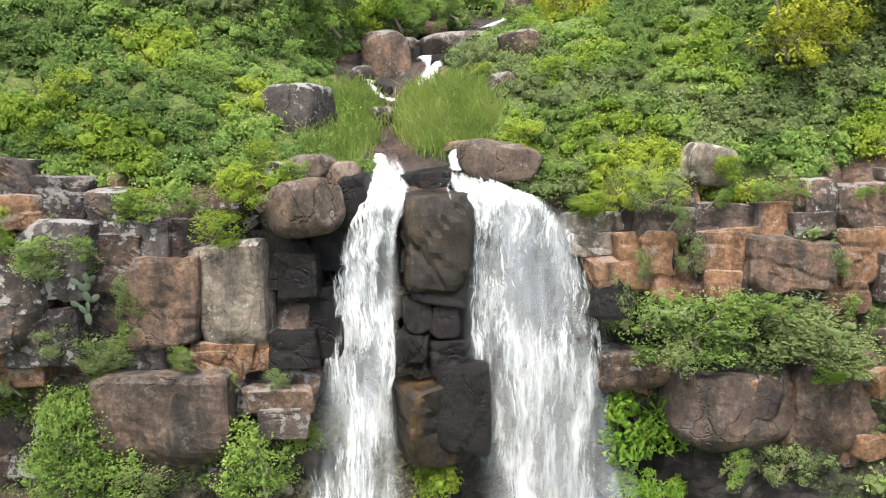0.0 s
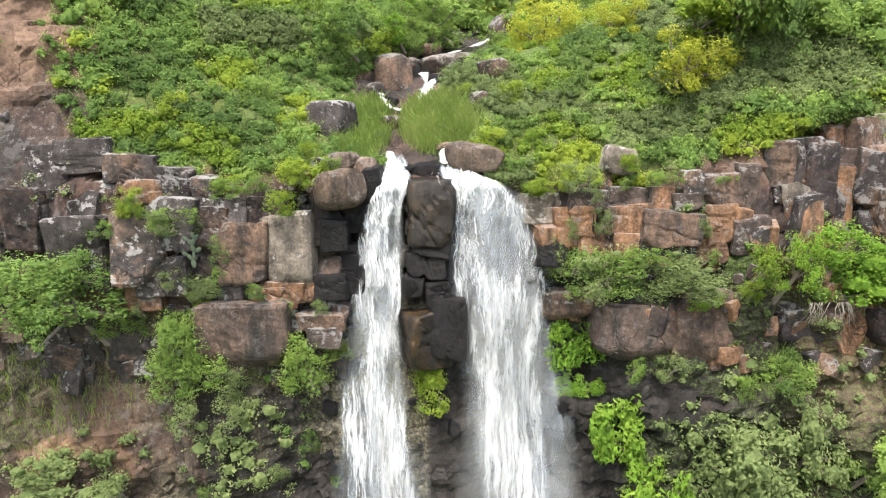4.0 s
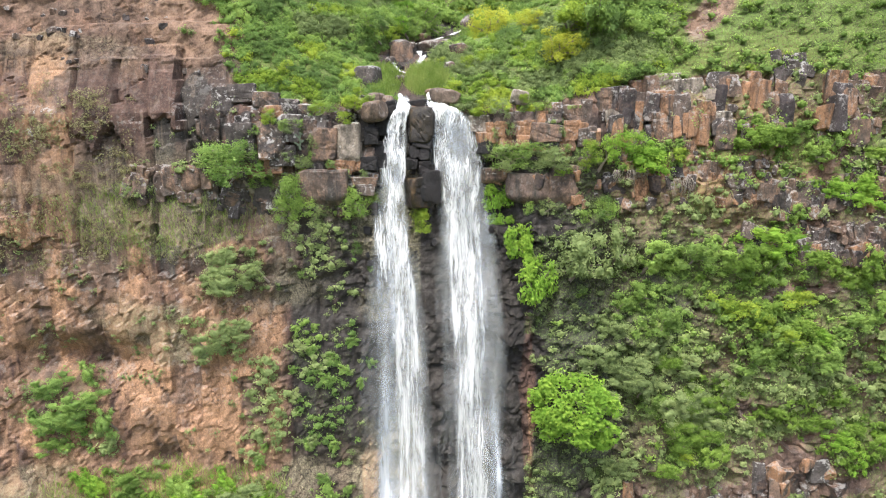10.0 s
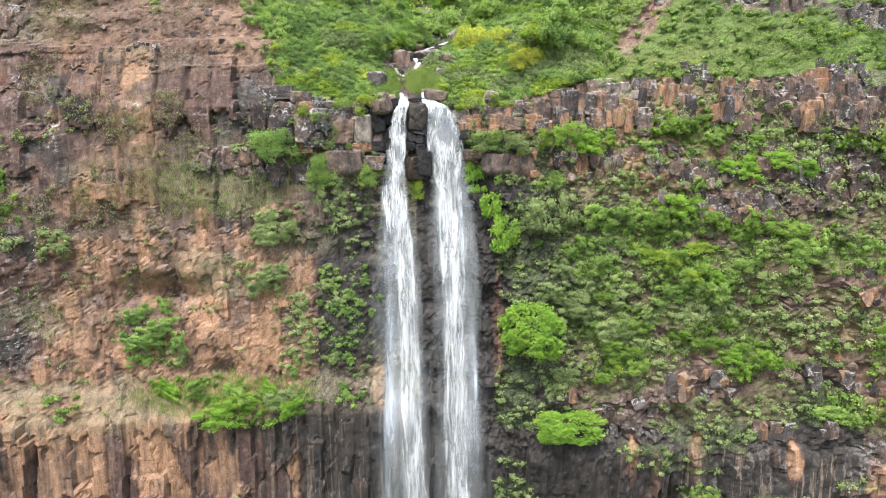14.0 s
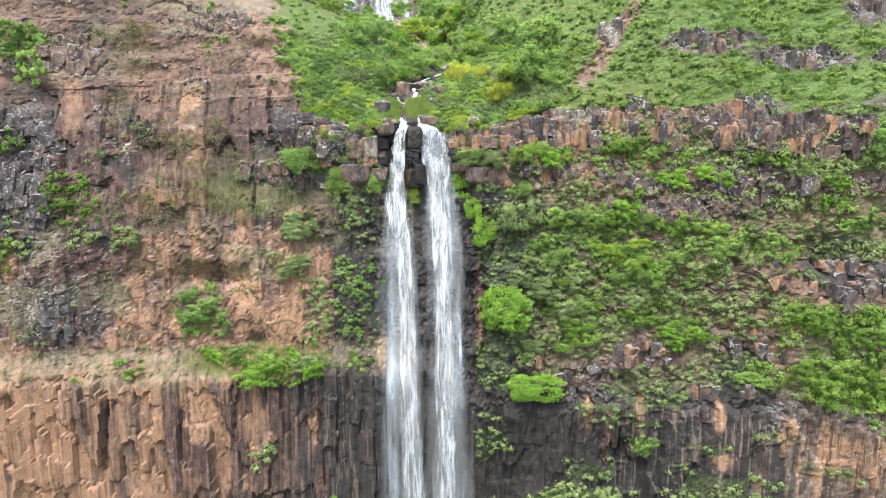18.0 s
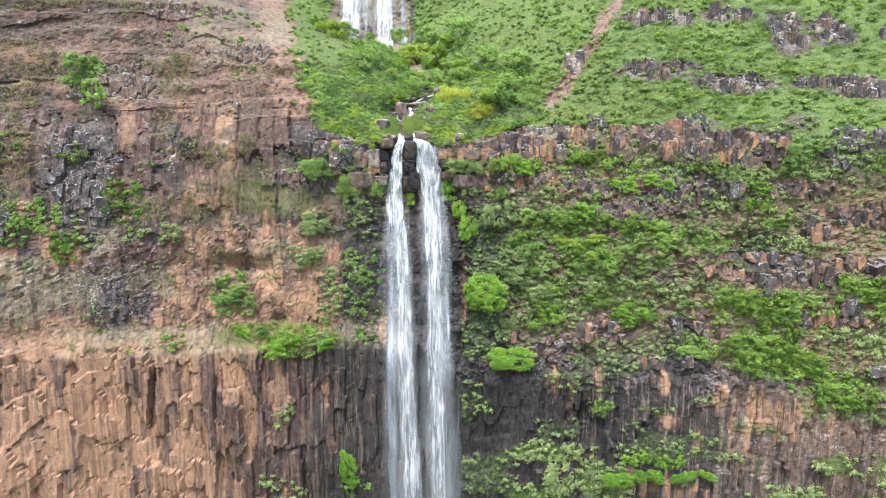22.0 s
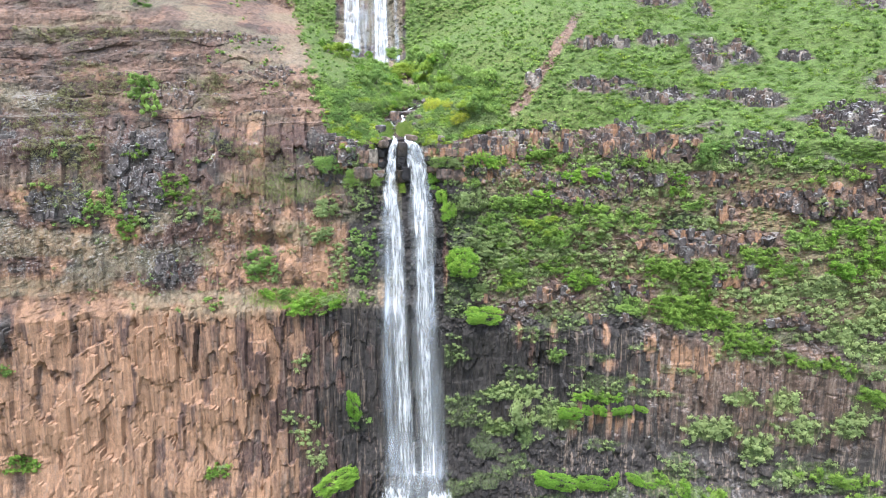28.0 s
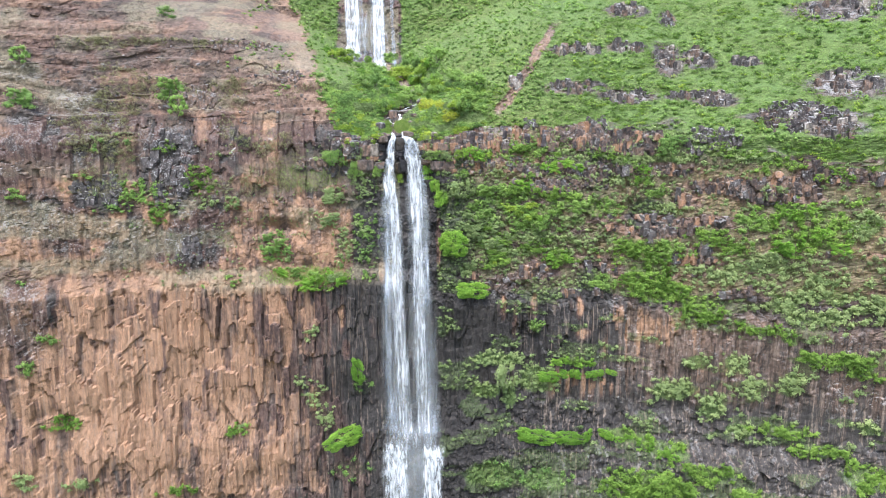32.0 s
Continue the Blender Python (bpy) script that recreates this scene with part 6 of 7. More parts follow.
boulder(-1.80, 83.20, 0.88, 0.81, BROWNB)
boulder(-2.80, 85.30, 0.99, 0.86, BROWNB)
boulder(3.10, 84.40, 0.92, 0.67, BROWNB)
boulder(4.20, 86.10, 1.70, 1.04, BROWNB)
boulder(6.60, 89.90, 2.80, 1.93, BROWNB)
boulder(3.30, 91.50, 3.86, 2.27, WETROCK)
boulder(3.00, 87.00, 1.38, 0.83, WETROCK)
boulder(-1.90, 84.40, 0.90, 0.90, WETROCK)
boulder(-5.00, 81.10, 0.80, 0.69, GREYROCK)
boulder(9.20, 81.15, 1.45, 1.35, GREYROCK).location.y -= 0.55

rubble(-41.5, 104.7, 15.7, 2.6, BROWNB)
rubble(-52.0, 90.9, 13.9, 5.0, BROWNB)
rubble(-29.6, 96.1, 10.4, 2.6, BROWNB)
rubble(100.4, 85.9, 14.0, 5.6, GREYROCK)
rubble(55.5, 78.5, 12.6, 5.0, DARK)
rubble(47.6, 80.1, 8.9, 6.0, BROWNB)
rubble(78.1, 79.1, 13.5, 5.4, GREYROCK)
rubble(96.8, 83.8, 15.6, 4.9, DARK)
rubble(34.4, 71.7, 6.8, 2.7, BROWNB)
rubble(47.3, 68.6, 16.9, 3.0, DARK)

# broken blocks that fill the cliff between the larger ones
fill = random.Random(5)
for _ in range(240):
    x, z = (fill.uniform(-17, -4.2), fill.uniform(71, 80.3)) if fill.random() < 0.45 else (fill.uniform(6.0, 32), fill.uniform(71.5, 81.2))
    if (5 < x < 15.5 and z > 76.3) or (-14 < x < -4.8 and z > 75.3):
        continue
    mat = fill.choice([GREYROCK, GREYROCK, DARK, BROWNB] if x < 0 else [ORANGE, BROWNB, DARK, ORANGE, GREYROCK])
    chip(x, z, fill.uniform(0.35, 1.1), mat, fill, 0.18, 1.2)
for _ in range(60):
    x, z = fill.choice([fill.uniform(-5, -2.6), fill.uniform(-1.1, 1.4), fill.uniform(5.0, 7.2)]), fill.uniform(66, 79.5)
    chip(x, z, fill.uniform(0.3, 0.9), WETROCK, fill, 0.25, 1.0)
# rows of upright jointed blocks along the rim, and outcrops on the slopes above
for _ in range(120):
    x = fill.uniform(15.5, 66)
    z = float(rim_z(np.array([x]))[0]) - fill.choice([0.4, 1.6, 3.0, 4.4]) - fill.uniform(0, 0.8) - 0.06 * max(0, x - 45)
    chip(x, z, fill.uniform(0.9, 1.7), fill.choice([ORANGE, BROWNB, DARK, GREYROCK, BROWNB, PALE if fill.random() < 0.3 else DARK]), fill, 0.3, 1.7)
count = 0
while count < 420:
    _sort, x, z, w, h = fill.choice([row for row in ZONES if row[0] == "outcrop"])
    x, z = x + w * fill.uniform(-0.5, 0.5), z + h * fill.uniform(-0.5, 0.5)
    if float(sample(GREEN, np.array([x]), np.array([z]))[0]) < 0.35:
        count += 1
        chip(x, z, fill.uniform(0.5, 1.2) * (1 + 0.003 * x), fill.choice([GREYROCK, GREYROCK, PALE, GREYROCK, BROWNB]), fill, 0.35, 2.0)
for _ in range(300):
    ledge = fill.choice([84.5, 87, 89, 91.5, 94, 96, 98.5, 101, 104, 107])
    x = fill.uniform(-85, -19 - 0.5 * max(0, ledge - 84))
    chip(x, ledge + 0.03 * x + 1.2 * math.sin(x * 0.13) + fill.uniform(-0.4, 0.4), fill.uniform(0.3, 0.8), fill.choice([GREYROCK, BROWNB, BROWNB, DARK]), fill, 0.04, 0.9)
count = 0
while count < 320:
    x, z = fill.uniform(16, 115), fill.uniform(40, 73)
    if float(sample(GREEN, np.array([x]), np.array([z]))[0]) < 0.3:
        count += 1
        chip(x, z, fill.uniform(0.6, 1.5) * (1 + 0.003 * x), fill.choice([DARK, GREYDARK, BROWNB, DARK, ORANGE]), fill, 0.2, fill.choice([1.0, 1.6]))
for _ in range(260):
    _sort, x, z, w, h = fill.choice([row for row in ZONES if row[0] == "ledge_rock"])
    x, z = x + w * fill.uniform(-0.5, 0.5), z + h * fill.uniform(-0.5, 0.5)
    chip(x, z, fill.uniform(0.6, 1.25), fill.choice([BROWNB, GREYROCK, DARK, BROWNB]), fill, 0.30, 1.25)
for name, pieces in LOOSE.items():
    verts, faces, start = [], [], 0
    for v, f, mat in pieces:
        verts.append(v)
        faces.append(f + start)
        start += len(v)
    tagged(part("broken_rock", mesh_from("broken_rock", np.concatenate(verts), np.concatenate(faces)), pieces[0][2], cliff), "heaps of broken jointed rock on the far ledges", kind="stuff")

# ---- trees and shrubs ----
def tube(bm, points, radii, sides=6):
    """A tapered limb through the points."""
    rings = []
    for n, (p, r) in enumerate(zip(points, radii)):
        a, b = Vector(points[max(n - 1, 0)]), Vector(points[min(n + 1, len(points) - 1)])
        q = (b - a).to_track_quat("Z", "Y")
        rings.append([bm.verts.new(Vector(p) + q @ Vector((r * math.cos(k * math.tau / sides), r * math.sin(k * math.tau / sides), 0))) for k in range(sides)])
    for u, v in zip(rings, rings[1:]):
        for k in range(sides):
            bm.faces.new((u[k], u[(k + 1) % sides], v[(k + 1) % sides], v[k]))
    bm.faces.new(rings[-1])


def plant_kind(name, mat, label, category, leaf, count, lobes, seed, flat=1.0, tone=0.5, limbs=5, droop=0.3, wide=0.55, body=0.5, mound=False):
    """A plant one metre across: limbs out of the rock and a crown of leaves in uneven clumps. It is the pattern for its copies."""
    g = np.random.default_rng(seed)
    root = tagged(new(name), label, category)
    centres = np.stack([g.uniform(-0.34, 0.34, lobes), g.uniform(-0.26, 0.16, lobes), g.uniform(-0.30, 0.32, lobes) * flat], 1)
    centres[:, 2] -= 0.35 * centres[:, 0] ** 2
    if mound:
        centres /= np.maximum(1.0, np.hypot(centres[:, 0], centres[:, 2]) / 0.33)[:, None]
        centres[:, 1] = -0.30 * np.sqrt(np.clip(1 - (np.hypot(centres[:, 0], centres[:, 2]) / 0.38) ** 2, 0, 1)) + g.uniform(0, 0.08, lobes)
    radii = g.uniform(0.10, 0.21, lobes) * min(1.0, math.sqrt(20 / lobes))
    bm = bmesh.new()
    base = (g.uniform(-0.05, 0.05), 0.42, -0.46 * flat)
    fork = (base[0] * 0.5, 0.14, -0.14 * flat)
    tube(bm, [base, (base[0], 0.28, -0.30 * flat), fork], [0.045, 0.036, 0.028])
    arms = []
    for c in centres[:limbs]:
        mid = [(fork[n] + c[n]) / 2 + g.uniform(-0.04, 0.04) for n in range(3)]
        arm = bmesh.new() if limbs > 10 else bm
        tube(arm, [fork, mid, tuple(c)], [0.022, 0.015, 0.007], 5)
        if limbs > 10:
            arms.append(arm)
    trunk = part("trunk" if category == "tree" else "stem", bm, BARK, root)
    for arm in arms:
        part("limb", arm, BARK, trunk)
    which = g.integers(0, lobes, count)
    d = g.normal(size=(count, 3))
    d /= np.linalg.norm(d, axis=1, keepdims=True)
    d = d + np.array([0, -0.35, 0.4])
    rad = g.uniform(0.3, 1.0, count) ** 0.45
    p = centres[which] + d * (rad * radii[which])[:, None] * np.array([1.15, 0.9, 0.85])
    # darker inside and below, lighter on top: crown shade put into the tone
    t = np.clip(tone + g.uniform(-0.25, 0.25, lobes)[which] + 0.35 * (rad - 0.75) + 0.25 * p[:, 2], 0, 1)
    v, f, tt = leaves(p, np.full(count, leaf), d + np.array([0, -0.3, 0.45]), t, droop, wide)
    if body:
        # lumps in the crown, toned darker than its leaves as painted shade
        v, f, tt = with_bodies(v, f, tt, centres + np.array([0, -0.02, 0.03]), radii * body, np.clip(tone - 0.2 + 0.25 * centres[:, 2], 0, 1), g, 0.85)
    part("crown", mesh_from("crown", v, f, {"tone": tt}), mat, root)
    return root


KINDS = {}


def kind(key, *args, variants=2, **more):
    KINDS[key] = [plant_kind(*args[:-1], args[-1] + 17 * n, **more) for n in range(variants)]
    return key


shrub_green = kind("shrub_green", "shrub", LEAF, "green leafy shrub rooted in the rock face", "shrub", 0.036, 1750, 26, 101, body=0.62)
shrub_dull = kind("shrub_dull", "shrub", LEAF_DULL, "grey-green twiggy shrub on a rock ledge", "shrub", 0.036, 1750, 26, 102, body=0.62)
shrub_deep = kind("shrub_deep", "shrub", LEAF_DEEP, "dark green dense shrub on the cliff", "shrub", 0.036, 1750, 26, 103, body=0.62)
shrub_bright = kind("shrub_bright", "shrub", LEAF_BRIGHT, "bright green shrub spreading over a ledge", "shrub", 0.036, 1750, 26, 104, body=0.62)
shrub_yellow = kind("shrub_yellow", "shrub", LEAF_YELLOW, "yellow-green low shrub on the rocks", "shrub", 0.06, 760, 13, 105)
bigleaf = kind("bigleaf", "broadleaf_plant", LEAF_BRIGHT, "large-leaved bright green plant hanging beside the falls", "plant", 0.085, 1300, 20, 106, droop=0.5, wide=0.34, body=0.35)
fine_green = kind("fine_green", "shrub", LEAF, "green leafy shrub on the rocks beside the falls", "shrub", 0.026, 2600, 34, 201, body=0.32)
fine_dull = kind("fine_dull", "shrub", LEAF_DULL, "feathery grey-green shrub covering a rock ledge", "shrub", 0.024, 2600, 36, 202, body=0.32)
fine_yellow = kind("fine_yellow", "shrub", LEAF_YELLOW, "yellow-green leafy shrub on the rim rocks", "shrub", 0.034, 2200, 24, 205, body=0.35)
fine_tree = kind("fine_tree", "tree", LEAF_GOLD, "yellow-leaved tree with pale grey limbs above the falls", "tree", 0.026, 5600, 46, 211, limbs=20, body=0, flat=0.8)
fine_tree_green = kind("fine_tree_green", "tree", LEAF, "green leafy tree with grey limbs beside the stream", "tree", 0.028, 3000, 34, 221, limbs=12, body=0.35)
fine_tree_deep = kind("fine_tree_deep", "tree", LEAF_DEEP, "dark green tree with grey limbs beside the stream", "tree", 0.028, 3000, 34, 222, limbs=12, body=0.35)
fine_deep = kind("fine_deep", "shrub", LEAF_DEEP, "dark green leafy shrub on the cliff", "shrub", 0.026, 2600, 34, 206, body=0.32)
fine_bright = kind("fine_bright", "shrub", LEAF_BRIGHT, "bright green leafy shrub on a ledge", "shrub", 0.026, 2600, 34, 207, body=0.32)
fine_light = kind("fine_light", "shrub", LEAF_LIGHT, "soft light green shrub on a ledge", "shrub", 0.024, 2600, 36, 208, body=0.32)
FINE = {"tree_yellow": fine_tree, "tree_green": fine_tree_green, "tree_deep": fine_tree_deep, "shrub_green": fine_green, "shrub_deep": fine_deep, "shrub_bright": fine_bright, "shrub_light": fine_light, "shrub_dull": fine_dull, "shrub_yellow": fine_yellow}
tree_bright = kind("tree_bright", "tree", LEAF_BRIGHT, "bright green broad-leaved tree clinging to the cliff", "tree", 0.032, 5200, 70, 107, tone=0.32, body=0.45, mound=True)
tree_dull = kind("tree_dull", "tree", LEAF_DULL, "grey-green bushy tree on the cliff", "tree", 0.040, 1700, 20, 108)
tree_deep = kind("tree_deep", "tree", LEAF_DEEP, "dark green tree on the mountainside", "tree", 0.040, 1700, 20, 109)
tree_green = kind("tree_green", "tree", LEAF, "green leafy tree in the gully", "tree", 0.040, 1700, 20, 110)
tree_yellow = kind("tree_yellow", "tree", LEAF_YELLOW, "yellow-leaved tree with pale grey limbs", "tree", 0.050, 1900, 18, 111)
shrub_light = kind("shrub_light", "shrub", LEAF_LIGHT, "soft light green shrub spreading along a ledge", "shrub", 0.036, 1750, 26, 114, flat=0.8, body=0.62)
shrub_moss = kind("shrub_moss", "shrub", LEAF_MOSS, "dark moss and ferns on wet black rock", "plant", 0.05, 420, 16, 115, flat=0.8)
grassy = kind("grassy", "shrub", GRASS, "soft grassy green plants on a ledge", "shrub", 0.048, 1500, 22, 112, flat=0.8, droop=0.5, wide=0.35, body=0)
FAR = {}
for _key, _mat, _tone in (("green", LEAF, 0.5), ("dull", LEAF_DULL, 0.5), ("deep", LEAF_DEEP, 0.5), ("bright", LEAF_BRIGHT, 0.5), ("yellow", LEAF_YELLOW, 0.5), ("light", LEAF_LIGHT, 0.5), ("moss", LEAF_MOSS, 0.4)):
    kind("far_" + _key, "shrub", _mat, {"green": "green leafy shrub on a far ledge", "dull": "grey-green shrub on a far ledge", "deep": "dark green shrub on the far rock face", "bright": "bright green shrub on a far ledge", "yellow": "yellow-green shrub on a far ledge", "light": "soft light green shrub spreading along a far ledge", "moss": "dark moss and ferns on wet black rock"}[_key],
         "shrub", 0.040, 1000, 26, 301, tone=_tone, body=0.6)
    FAR["shrub_" + _key] = "far_" + _key
plant_count = 0
used = set()


def plant(key, x, z, w, h):
    """Places a plant with its crown's middle at x, z in front of the slope, w wide and h high."""
    global plant_count
    if w > 1.9 * h:
        n = max(2, round(w / (1.8 * h)))
        for k in range(n):
            plant(key, x + w * ((k + 0.5) / n - 0.5), z + h * 0.12 * math.sin(k * 2.1), w / n * 1.25, h * (0.85 + 0.2 * math.cos(k * 1.7)))
        return
    plant_count += 1
    if key in FINE and math.hypot(x, z - 77) < (18 if key == "tree_yellow" else 14 if key.startswith("tree") else 19):
        key = FINE[key]
    elif key in FAR and math.hypot(x, z - 77) > 48:
        key = FAR[key]
    pattern = KINDS[key][plant_count % len(KINDS[key])]
    far = math.hypot(x, z - 77) > 34
    deep = 0.5 * (w + h) * (0.55 if far else 0.8)
    y = float(surf(np.array([x, x, x - w * 0.2, x + w * 0.2]), np.array([z, z - h * 0.3, z, z])).mean()) - deep * (0.30 if key in ("tree_yellow", "fine_tree") else 0.22)
    if abs(x) < 17 and 74 < z < 82 and w < 3.2:
        # moved forward so that the rim blocks don't hide them from the camera
        y -= 0.75
    size, turn = (w * (1.1 if far else 1.22), deep * 1.2, h * (1.0 if far else 1.22)), Euler((0, 0, 0.9 * math.sin(plant_count * 2.4)))
    m = Matrix.LocRotScale((x, y, z), turn, size)
    if pattern in used:
        return copy_thing(pattern, Matrix.LocRotScale((x, y, z), turn, [a / b for a, b in zip(size, pattern.scale)]))
    used.add(pattern)
    pattern.matrix_basis = m
    return pattern


plant(shrub_dull, 8.4, 75.8, 3.6, 2.9)
plant(shrub_dull, 11.9, 75.7, 4.2, 2.7)
plant(shrub_green, -5.8, 71.8, 3.4, 2.9)
plant(bigleaf, 7.4, 72.1, 2.4, 3.1)
plant(shrub_green, -11.5, 73.1, 2.3, 3.6)
plant(shrub_green, -11.1, 78.9, 2.5, 1.1)
plant(shrub_dull, -10.2, 75.5, 1.7, 1.1)
plant(shrub_green, -9.4, 76.2, 1.1, 0.9)
plant(shrub_green, -7.8, 75.4, 1.1, 0.9)
plant(shrub_yellow, -6.5, 79.4, 2.0, 1.3)
plant(shrub_yellow, -13.0, 79.6, 1.3, 1.5)
plant(shrub_green, -8.3, 80.2, 2.8, 1.2)
plant(shrub_yellow, -5.7, 80.9, 1.9, 1.1)
plant(shrub_yellow, 5.3, 79.9, 1.4, 0.8)
plant(shrub_yellow, 9.5, 81.0, 1.0, 0.9)
plant(shrub_dull, 12.8, 78.1, 1.0, 1.4)
plant(shrub_green, 13.3, 76.7, 1.3, 0.9)
plant(shrub_yellow, 14.7, 75.3, 1.1, 0.9)
plant(bigleaf, 9.1, 68.3, 2.8, 3.9)
plant(bigleaf, 10.4, 64.7, 3.0, 4.5)
plant(shrub_deep, -16.6, 75.3, 5.7, 4.2)
plant(shrub_bright, 16.9, 76.3, 2.9, 3.1)
plant(shrub_green, 8.3, 76.0, 4.0, 2.9)
plant(shrub_dull, 12.0, 75.8, 3.8, 2.6)
plant(tree_dull, 15.1, 66.9, 6.1, 5.0)
plant(shrub_green, -6.0, 72.0, 3.4, 3.2)
plant(shrub_green, -11.4, 72.8, 2.7, 3.3)
plant(shrub_green, -14.2, 74.0, 2.4, 1.7)
plant(shrub_yellow, 0.3, 70.0, 2.2, 2.5)
plant(shrub_deep, 16.8, 71.3, 3.4, 2.5)
plant(tree_bright, 14.1, 53.4, 8.9, 8.3)
plant(tree_bright, 18.3, 41.3, 10.4, 6.7)
plant(shrub_deep, -16.3, 75.7, 6.4, 3.5)
plant(tree_bright, -11.2, 20.4, 6.9, 9.9)
plant(tree_bright, -15.8, 2.8, 15.5, 8.4)
plant(tree_bright, 45.6, 18.3, 18.2, 4.2)
plant(tree_dull, 27.4, 18.2, 11.3, 9.3)
plant(tree_bright, 34.7, 2.9, 12.3, 6.5)
plant(tree_bright, 43.1, 2.5, 9.2, 5.6)
plant(tree_bright, 50.5, 2.9, 10.2, 4.6)
plant(tree_deep, -61.5, 113.3, 5.6, 4.5)
plant(tree_deep, 67.4, 78.4, 5.5, 5.6)
plant(shrub_green, -54.8, 88.7, 7.5, 6.9)
plant(shrub_green, -57.4, 92.6, 8.5, 8.5)
plant(shrub_deep, -90.8, 100.7, 9.0, 5.5)
plant(shrub_deep, -89.5, 90.3, 8.1, 6.8)
plant(tree_yellow, 13.1, 85.7, 5.4, 4.2)
plant(tree_yellow, 11.0, 88.5, 3.2, 3.2)
plant(tree_deep, 17.7, 87.3, 3.8, 4.4)
plant(tree_green, 21.0, 87.6, 3.9, 3.6)
plant(tree_yellow, 7.5, 88.7, 4.6, 5.4)
plant(tree_green, 16.7, 88.2, 5.6, 7.1)
plant(tree_green, 10.8, 92.4, 4.7, 4.7)
plant(tree_green, 19.8, 90.7, 7.1, 5.0)
plant(tree_green, 11.5, 102.4, 6.6, 6.6)
plant(tree_green, 15.8, 96.9, 5.2, 5.2)
plant(tree_yellow, 10.4, 93.8, 6.6, 6.6)
plant(tree_green, 3.9, 92.3, 7.1, 7.1)
plant(tree_deep, -6.0, 94.7, 6.5, 6.5)
plant(tree_yellow, 6.6, 98.6, 5.3, 5.8)
plant(tree_green, 20.5, 94.0, 7.2, 6.1)
plant(tree_yellow, 14.6, 88.0, 5.0, 3.6)
plant(tree_yellow, 1.5, 99.3, 8.6, 5.7)
plant(tree_green, -10.5, 95.8, 7.4, 4.9)
plant(tree_deep, -7.1, 98.6, 6.7, 4.7)
plant(tree_green, -5.2, 89.2, 2.9, 2.6)
plant(tree_green, 0.6, 90.5, 5.6, 3.9)
plant(tree_deep, -1.8, 89.7, 1.5, 2.6)
plant(shrub_yellow, -5.7, 80.6, 2.0, 1.2)
plant(shrub_yellow, -5.4, 81.7, 1.4, 1.0)
plant(shrub_yellow, -8.9, 80.3, 1.5, 1.0)
plant(shrub_green, -4.3, 81.2, 1.2, 0.7)
plant(shrub_yellow, 5.4, 79.9, 1.7, 0.9)
plant(shrub_dull, 7.3, 80.4, 2.1, 1.7)
plant(shrub_dull, 7.8, 79.6, 0.9, 0.9)
plant(shrub_green, 11.1, 80.3, 1.7, 0.8)
plant(shrub_green, 9.3, 80.1, 1.3, 0.7)
plant(shrub_green, -11.4, 73.8, 1.8, 1.7)
plant(shrub_green, -10.6, 71.7, 2.6, 2.4)
plant(shrub_dull, -9.2, 71.2, 2.6, 1.9)
plant(shrub_dull, -13.5, 73.8, 0.7, 1.5)
plant(shrub_green, 10.0, 71.3, 1.7, 1.5)
plant(shrub_dull, 11.7, 71.3, 1.7, 1.7)
plant(bigleaf, 7.8, 70.0, 2.5, 1.2)
plant(shrub_dull, 6.3, 76.5, 1.3, 1.7)
plant(shrub_green, 14.9, 70.6, 1.1, 1.5)
plant(shrub_dull, -5.0, 74.5, 0.9, 0.9)
plant(shrub_dull, -6.5, 74.6, 1.1, 0.9)
plant(grassy, -4.4, 72.2, 1.1, 1.9)
plant(shrub_yellow, 0.3, 70.7, 1.7, 1.3)
plant(shrub_dull, -9.4, 77.3, 1.1, 1.5)
plant(shrub_dull, -11.4, 76.1, 1.6, 1.1)
plant(shrub_dull, -13.2, 74.7, 0.9, 0.7)
plant(shrub_green, 13.9, 80.2, 1.3, 0.4)
plant(shrub_deep, 0.5, 88.8, 3.7, 1.2)
plant(shrub_green, -4.4, 87.8, 2.5, 1.5)
plant(shrub_dull, -2.2, 82.3, 1.2, 0.8)
plant(shrub_yellow, 3.2, 82.0, 2.0, 1.5)
plant(shrub_yellow, 5.5, 84.6, 2.6, 1.3)
plant(shrub_yellow, 2.5, 84.9, 1.6, 0.9)
plant(shrub_yellow, -12.0, 83.9, 1.6, 1.6)
plant(shrub_green, -8.0, 84.8, 1.9, 1.7)
plant(shrub_yellow, -12.7, 82.5, 1.7, 1.5)
plant(shrub_green, 9.9, 76.7, 2.5, 1.1)
plant(shrub_bright, 13.1, 74.5, 1.9, 0.8)
plant(shrub_dull, -11.7, 69.4, 3.1, 2.4)
plant(shrub_dull, -9.2, 69.5, 2.8, 2.1)
plant(shrub_green, -11.9, 71.5, 3.0, 3.0)
plant(shrub_green, -12.9, 79.5, 1.4, 1.1)
plant(shrub_dull, -11.1, 78.7, 2.6, 1.4)
plant(shrub_dull, -9.5, 76.4, 1.1, 0.9)
plant(shrub_dull, -10.4, 75.6, 1.6, 1.3)
plant(shrub_yellow, -10.4, 74.8, 0.9, 0.5)
plant(shrub_dull, -7.8, 75.4, 1.4, 0.9)
plant(shrub_dull, -9.5, 77.7, 0.7, 0.9)
plant(shrub_yellow, 5.7, 79.8, 1.9, 0.7)
plant(shrub_dull, 12.8, 78.1, 1.0, 1.1)
plant(shrub_yellow, 9.5, 81.1, 1.1, 0.7)
plant(shrub_dull, 6.9, 78.0, 0.7, 1.3)
plant(shrub_dull, 8.3, 78.4, 0.9, 1.5)
plant(shrub_yellow, 14.9, 75.2, 1.1, 0.8)
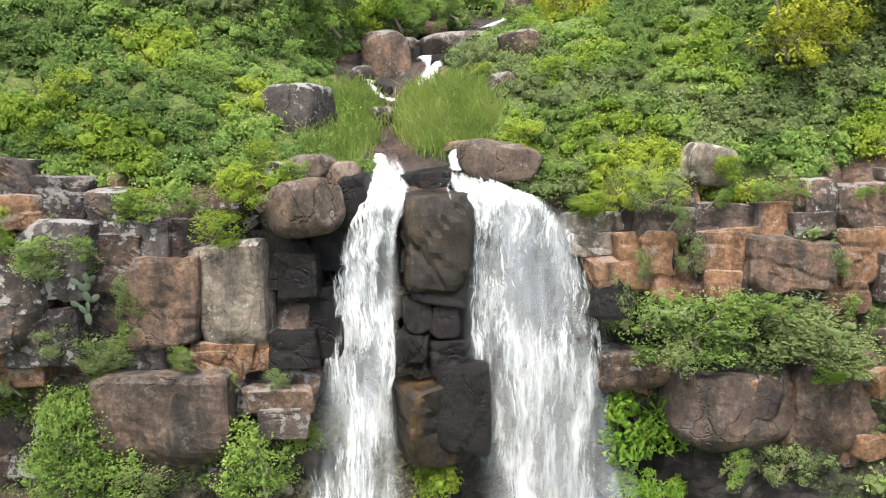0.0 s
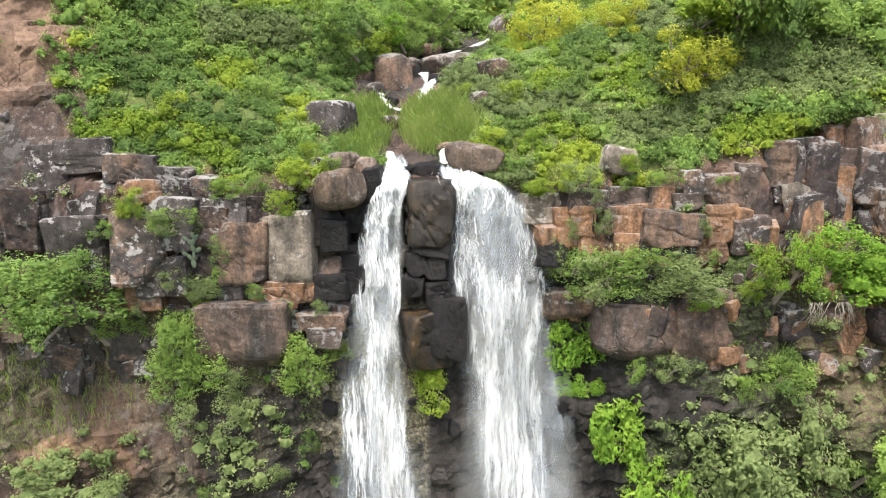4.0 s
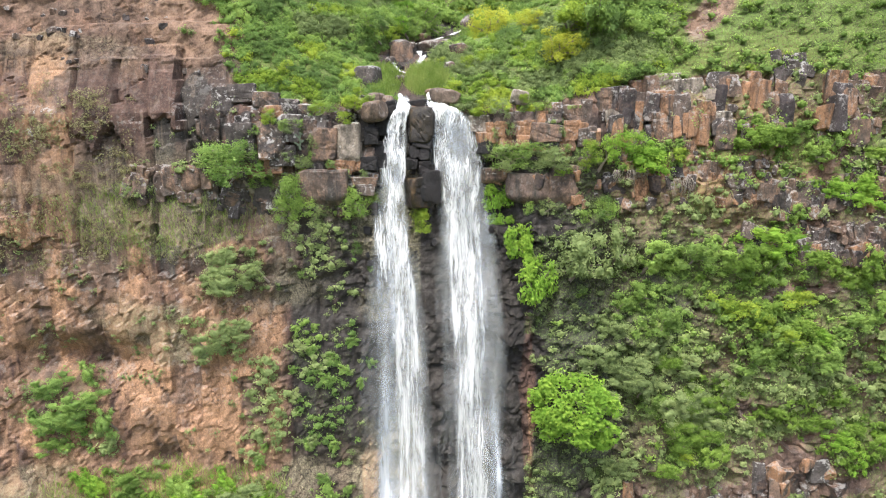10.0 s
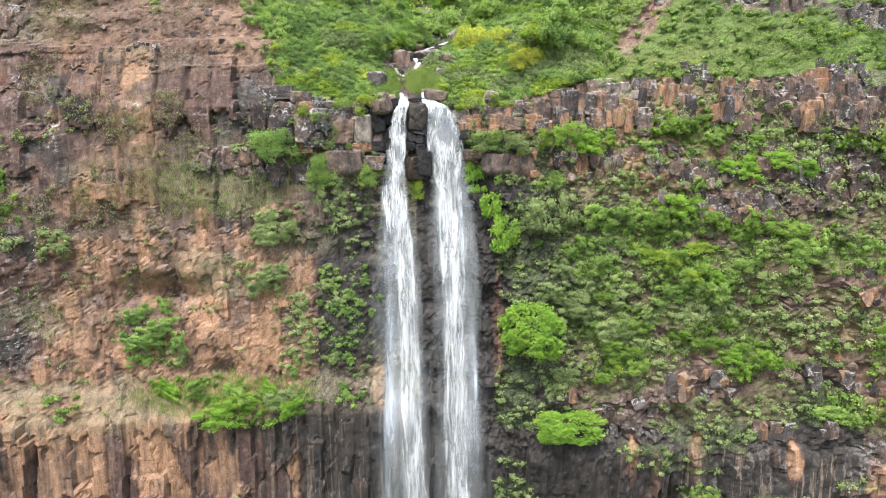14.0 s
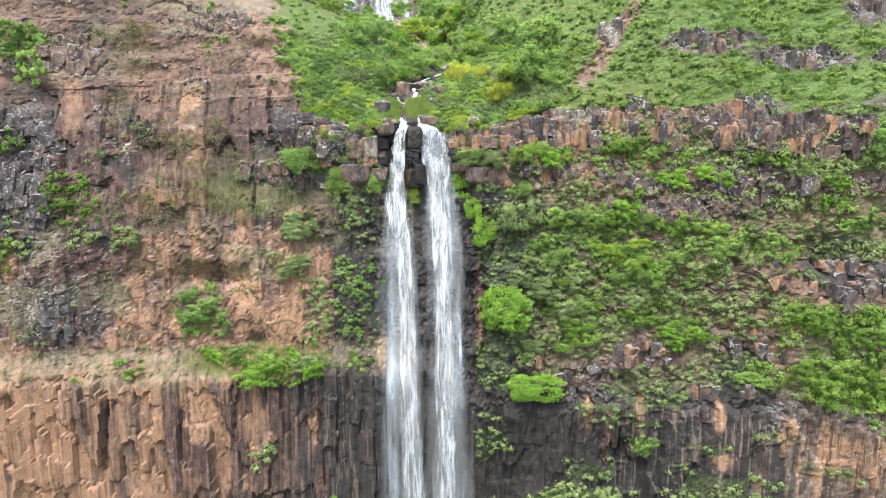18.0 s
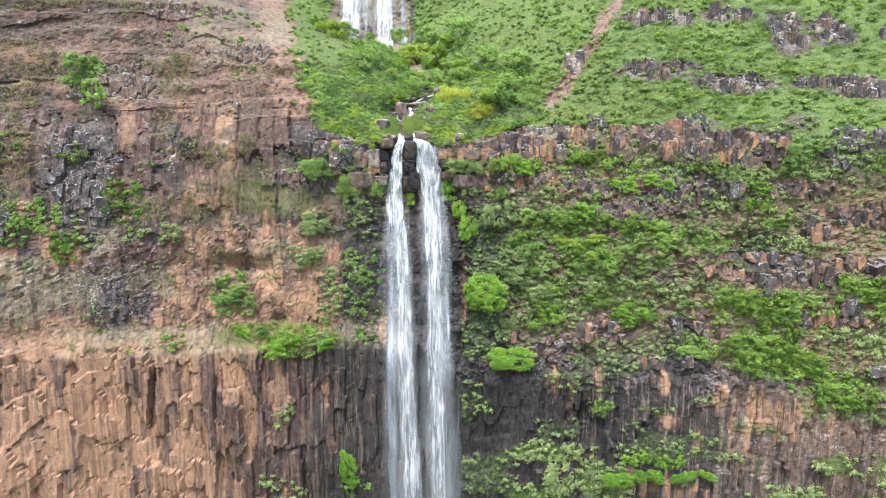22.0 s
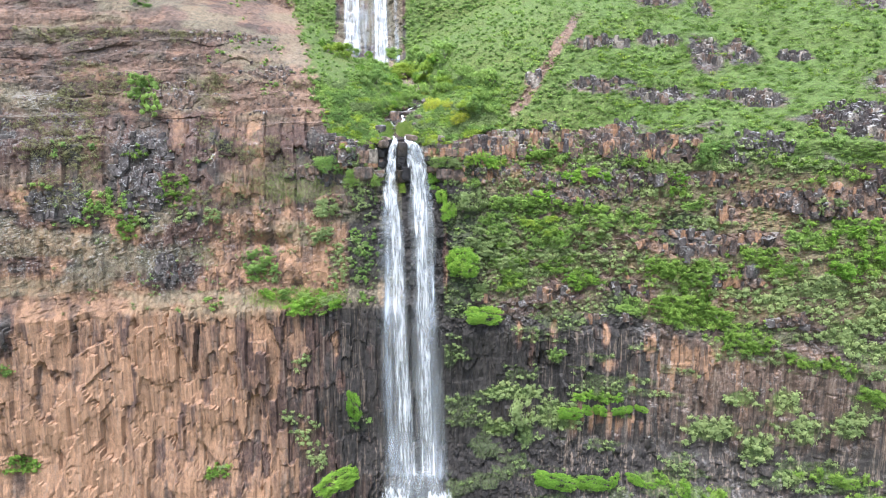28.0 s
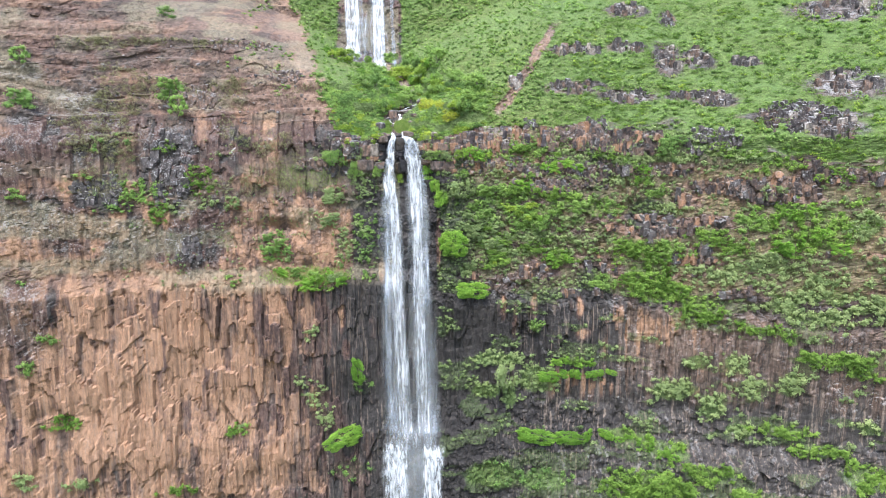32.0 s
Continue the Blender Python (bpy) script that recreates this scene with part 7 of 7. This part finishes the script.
plant(shrub_dull, 6.4, 76.6, 1.1, 2.1)
plant(shrub_yellow, -13.2, 79.2, 1.1, 0.9)
plant(tree_dull, 18.2, 67.7, 3.0, 4.4)
plant(tree_dull, 14.3, 66.9, 4.8, 4.4)

# the patches of plants on the ledges, each a few shrubs
tufts = random.Random(14)
for _sort, _x, _z, _w, _h in GROVES:
    if (abs(_x) < 13 and _z > 69) or (_sort == "dull" and _w * _h < 28 and abs(_x) > 20) or (_x < -35) or _sort == "moss" or (_sort == "dull" and _z < 40):
        continue
    if -16 < _x < -3:
        # thin tufts on the dry rock beside the water
        for _k in range(max(2, round(_w * _h / 12))):
            _s = tufts.uniform(0.8, 1.7)
            plant(tufts.choice(["shrub_deep", "shrub_deep", "shrub_dull"]), _x + _w * tufts.uniform(-0.5, 0.5), _z + _h * tufts.uniform(-0.5, 0.5), _s, _s * tufts.uniform(0.7, 1.1))
        continue
    _n = min(4, max(1, round(_w * _h / 9)))
    for _k in range(_n):
        _s = math.sqrt(_w * _h / _n) * tufts.uniform(0.8, 1.25)
        plant("shrub_" + _sort, _x + _w * ((_k + 0.5) / _n - 0.5) * 0.9, _z + (_h * tufts.uniform(-0.35, 0.35) if _n > 1 else 0.0), _s * 1.15, _s * 0.85)

# the wood in the gully
wood = random.Random(9)
for _ in range(90):
    z = wood.uniform(87.5, 106)
    x = float(stream_x(z)) + wood.choice((-1, 1)) * wood.uniform(1.6, 4 + 0.7 * (z - 87))
    if x > soil_edge(np.array([z]))[0] + 3:
        size = wood.uniform(1.4, 2.4) + 0.08 * (z - 87)
        plant(wood.choice(["tree_green", "tree_green", "tree_deep", "tree_yellow", "tree_bright"]), x, z + 0.3 * size, size * 1.2, size)

for key in KINDS:
    for pattern in KINDS[key]:
        if pattern not in used:
            for ob in (*pattern.children_recursive, pattern):
                bpy.data.objects.remove(ob)

# ---- small things ----
def prickly_pear(x, z):
    """A prickly pear: flat oval pads, each growing out of the rim of another."""
    g = random.Random(3)
    y = depth(x, z) - 1.2
    root = tagged(new("prickly_pear"), "grey-green prickly pear cactus on a dark rock ledge", "cactus")
    root.location = (x, y, z)
    bm = bmesh.new()
    bmesh.ops.create_uvsphere(bm, u_segments=14, v_segments=9, radius=0.5)
    for v in bm.verts:
        v.co.y *= 0.16
        v.co.x *= 0.55 + 0.12 * (v.co.z + 0.5)
        v.co.z += 0.5
    me = bpy.data.meshes.new("pad")
    bm.to_mesh(me)
    bm.free()
    me.materials.append(CACTUS)
    pads = [(0.0, -0.95, 8, 0.4)]
    for k, (parent, tilt, size) in enumerate(((0, -18, 0.39), (0, 42, 0.34), (1, 14, 0.38), (1, -48, 0.33), (3, -16, 0.34), (3, 34, 0.33), (5, 12, 0.31), (6, 58, 0.30), (5, -44, 0.28), (2, 66, 0.31))):
        px, pz, pt, ps = pads[parent]
        a = radians(-pt)
        pads.append((px + 0.9 * ps * math.sin(a), pz + 0.9 * ps * math.cos(a), tilt, size))
    for dx, dz, tilt, size in pads:
        ob = part("pad", me, None, root)
        ob.matrix_local = Matrix.LocRotScale((dx, g.uniform(-0.05, 0.05), dz), Euler((radians(g.uniform(-12, 12)), radians(-tilt), radians(g.uniform(-40, 40)))), (size, size * 0.8, size))


CACTUS, _nt, _b = material("cactus_skin")
_nt.links.new(mixc(_nt, noise_tex(_nt, 5.0), (0.04, 0.062, 0.036), (0.09, 0.118, 0.072)), _b.inputs["Base Color"])
_b.inputs["Roughness"].default_value = 0.6
ROOT, _nt, _b = material("bleached_root")
_nt.links.new(mixc(_nt, noise_tex(_nt, 4.0), (0.15, 0.13, 0.10), (0.30, 0.27, 0.22)), _b.inputs["Base Color"])
prickly_pear(-10.4, 77.6)


def hanging_roots(x, z, w, h, seed):
    """Bleached roots and dead stems that hang under a shrub."""
    g = random.Random(seed)
    root = tagged(new("hanging_roots"), "bleached dry roots hanging below a shrub on the cliff", "roots")
    y = depth(x, z) - 0.7
    root.location = (x, y, z)
    for _ in range(26):
        bm = bmesh.new()
        px, pz, r = g.uniform(-0.5, 0.5) * w, h * 0.5, g.uniform(0.010, 0.026)
        pts = []
        for k in range(6):
            pts.append((px, -0.15 * math.sin(k * 0.7) + g.uniform(-0.05, 0.05), pz))
            px += g.uniform(-0.16, 0.16) * w * 0.6
            pz -= h / 5 * g.uniform(0.4, 1.2)
        tube(bm, pts, [r * (1 - 0.14 * k) for k in range(6)], 5)
        part("root", bm, ROOT, root)


hanging_roots(18.1, 74.1, 1.8, 1.3, 1)
hanging_roots(20.1, 74.2, 1.2, 1.2, 2)
hanging_roots(23.3, 73.0, 1.9, 2.0, 3)
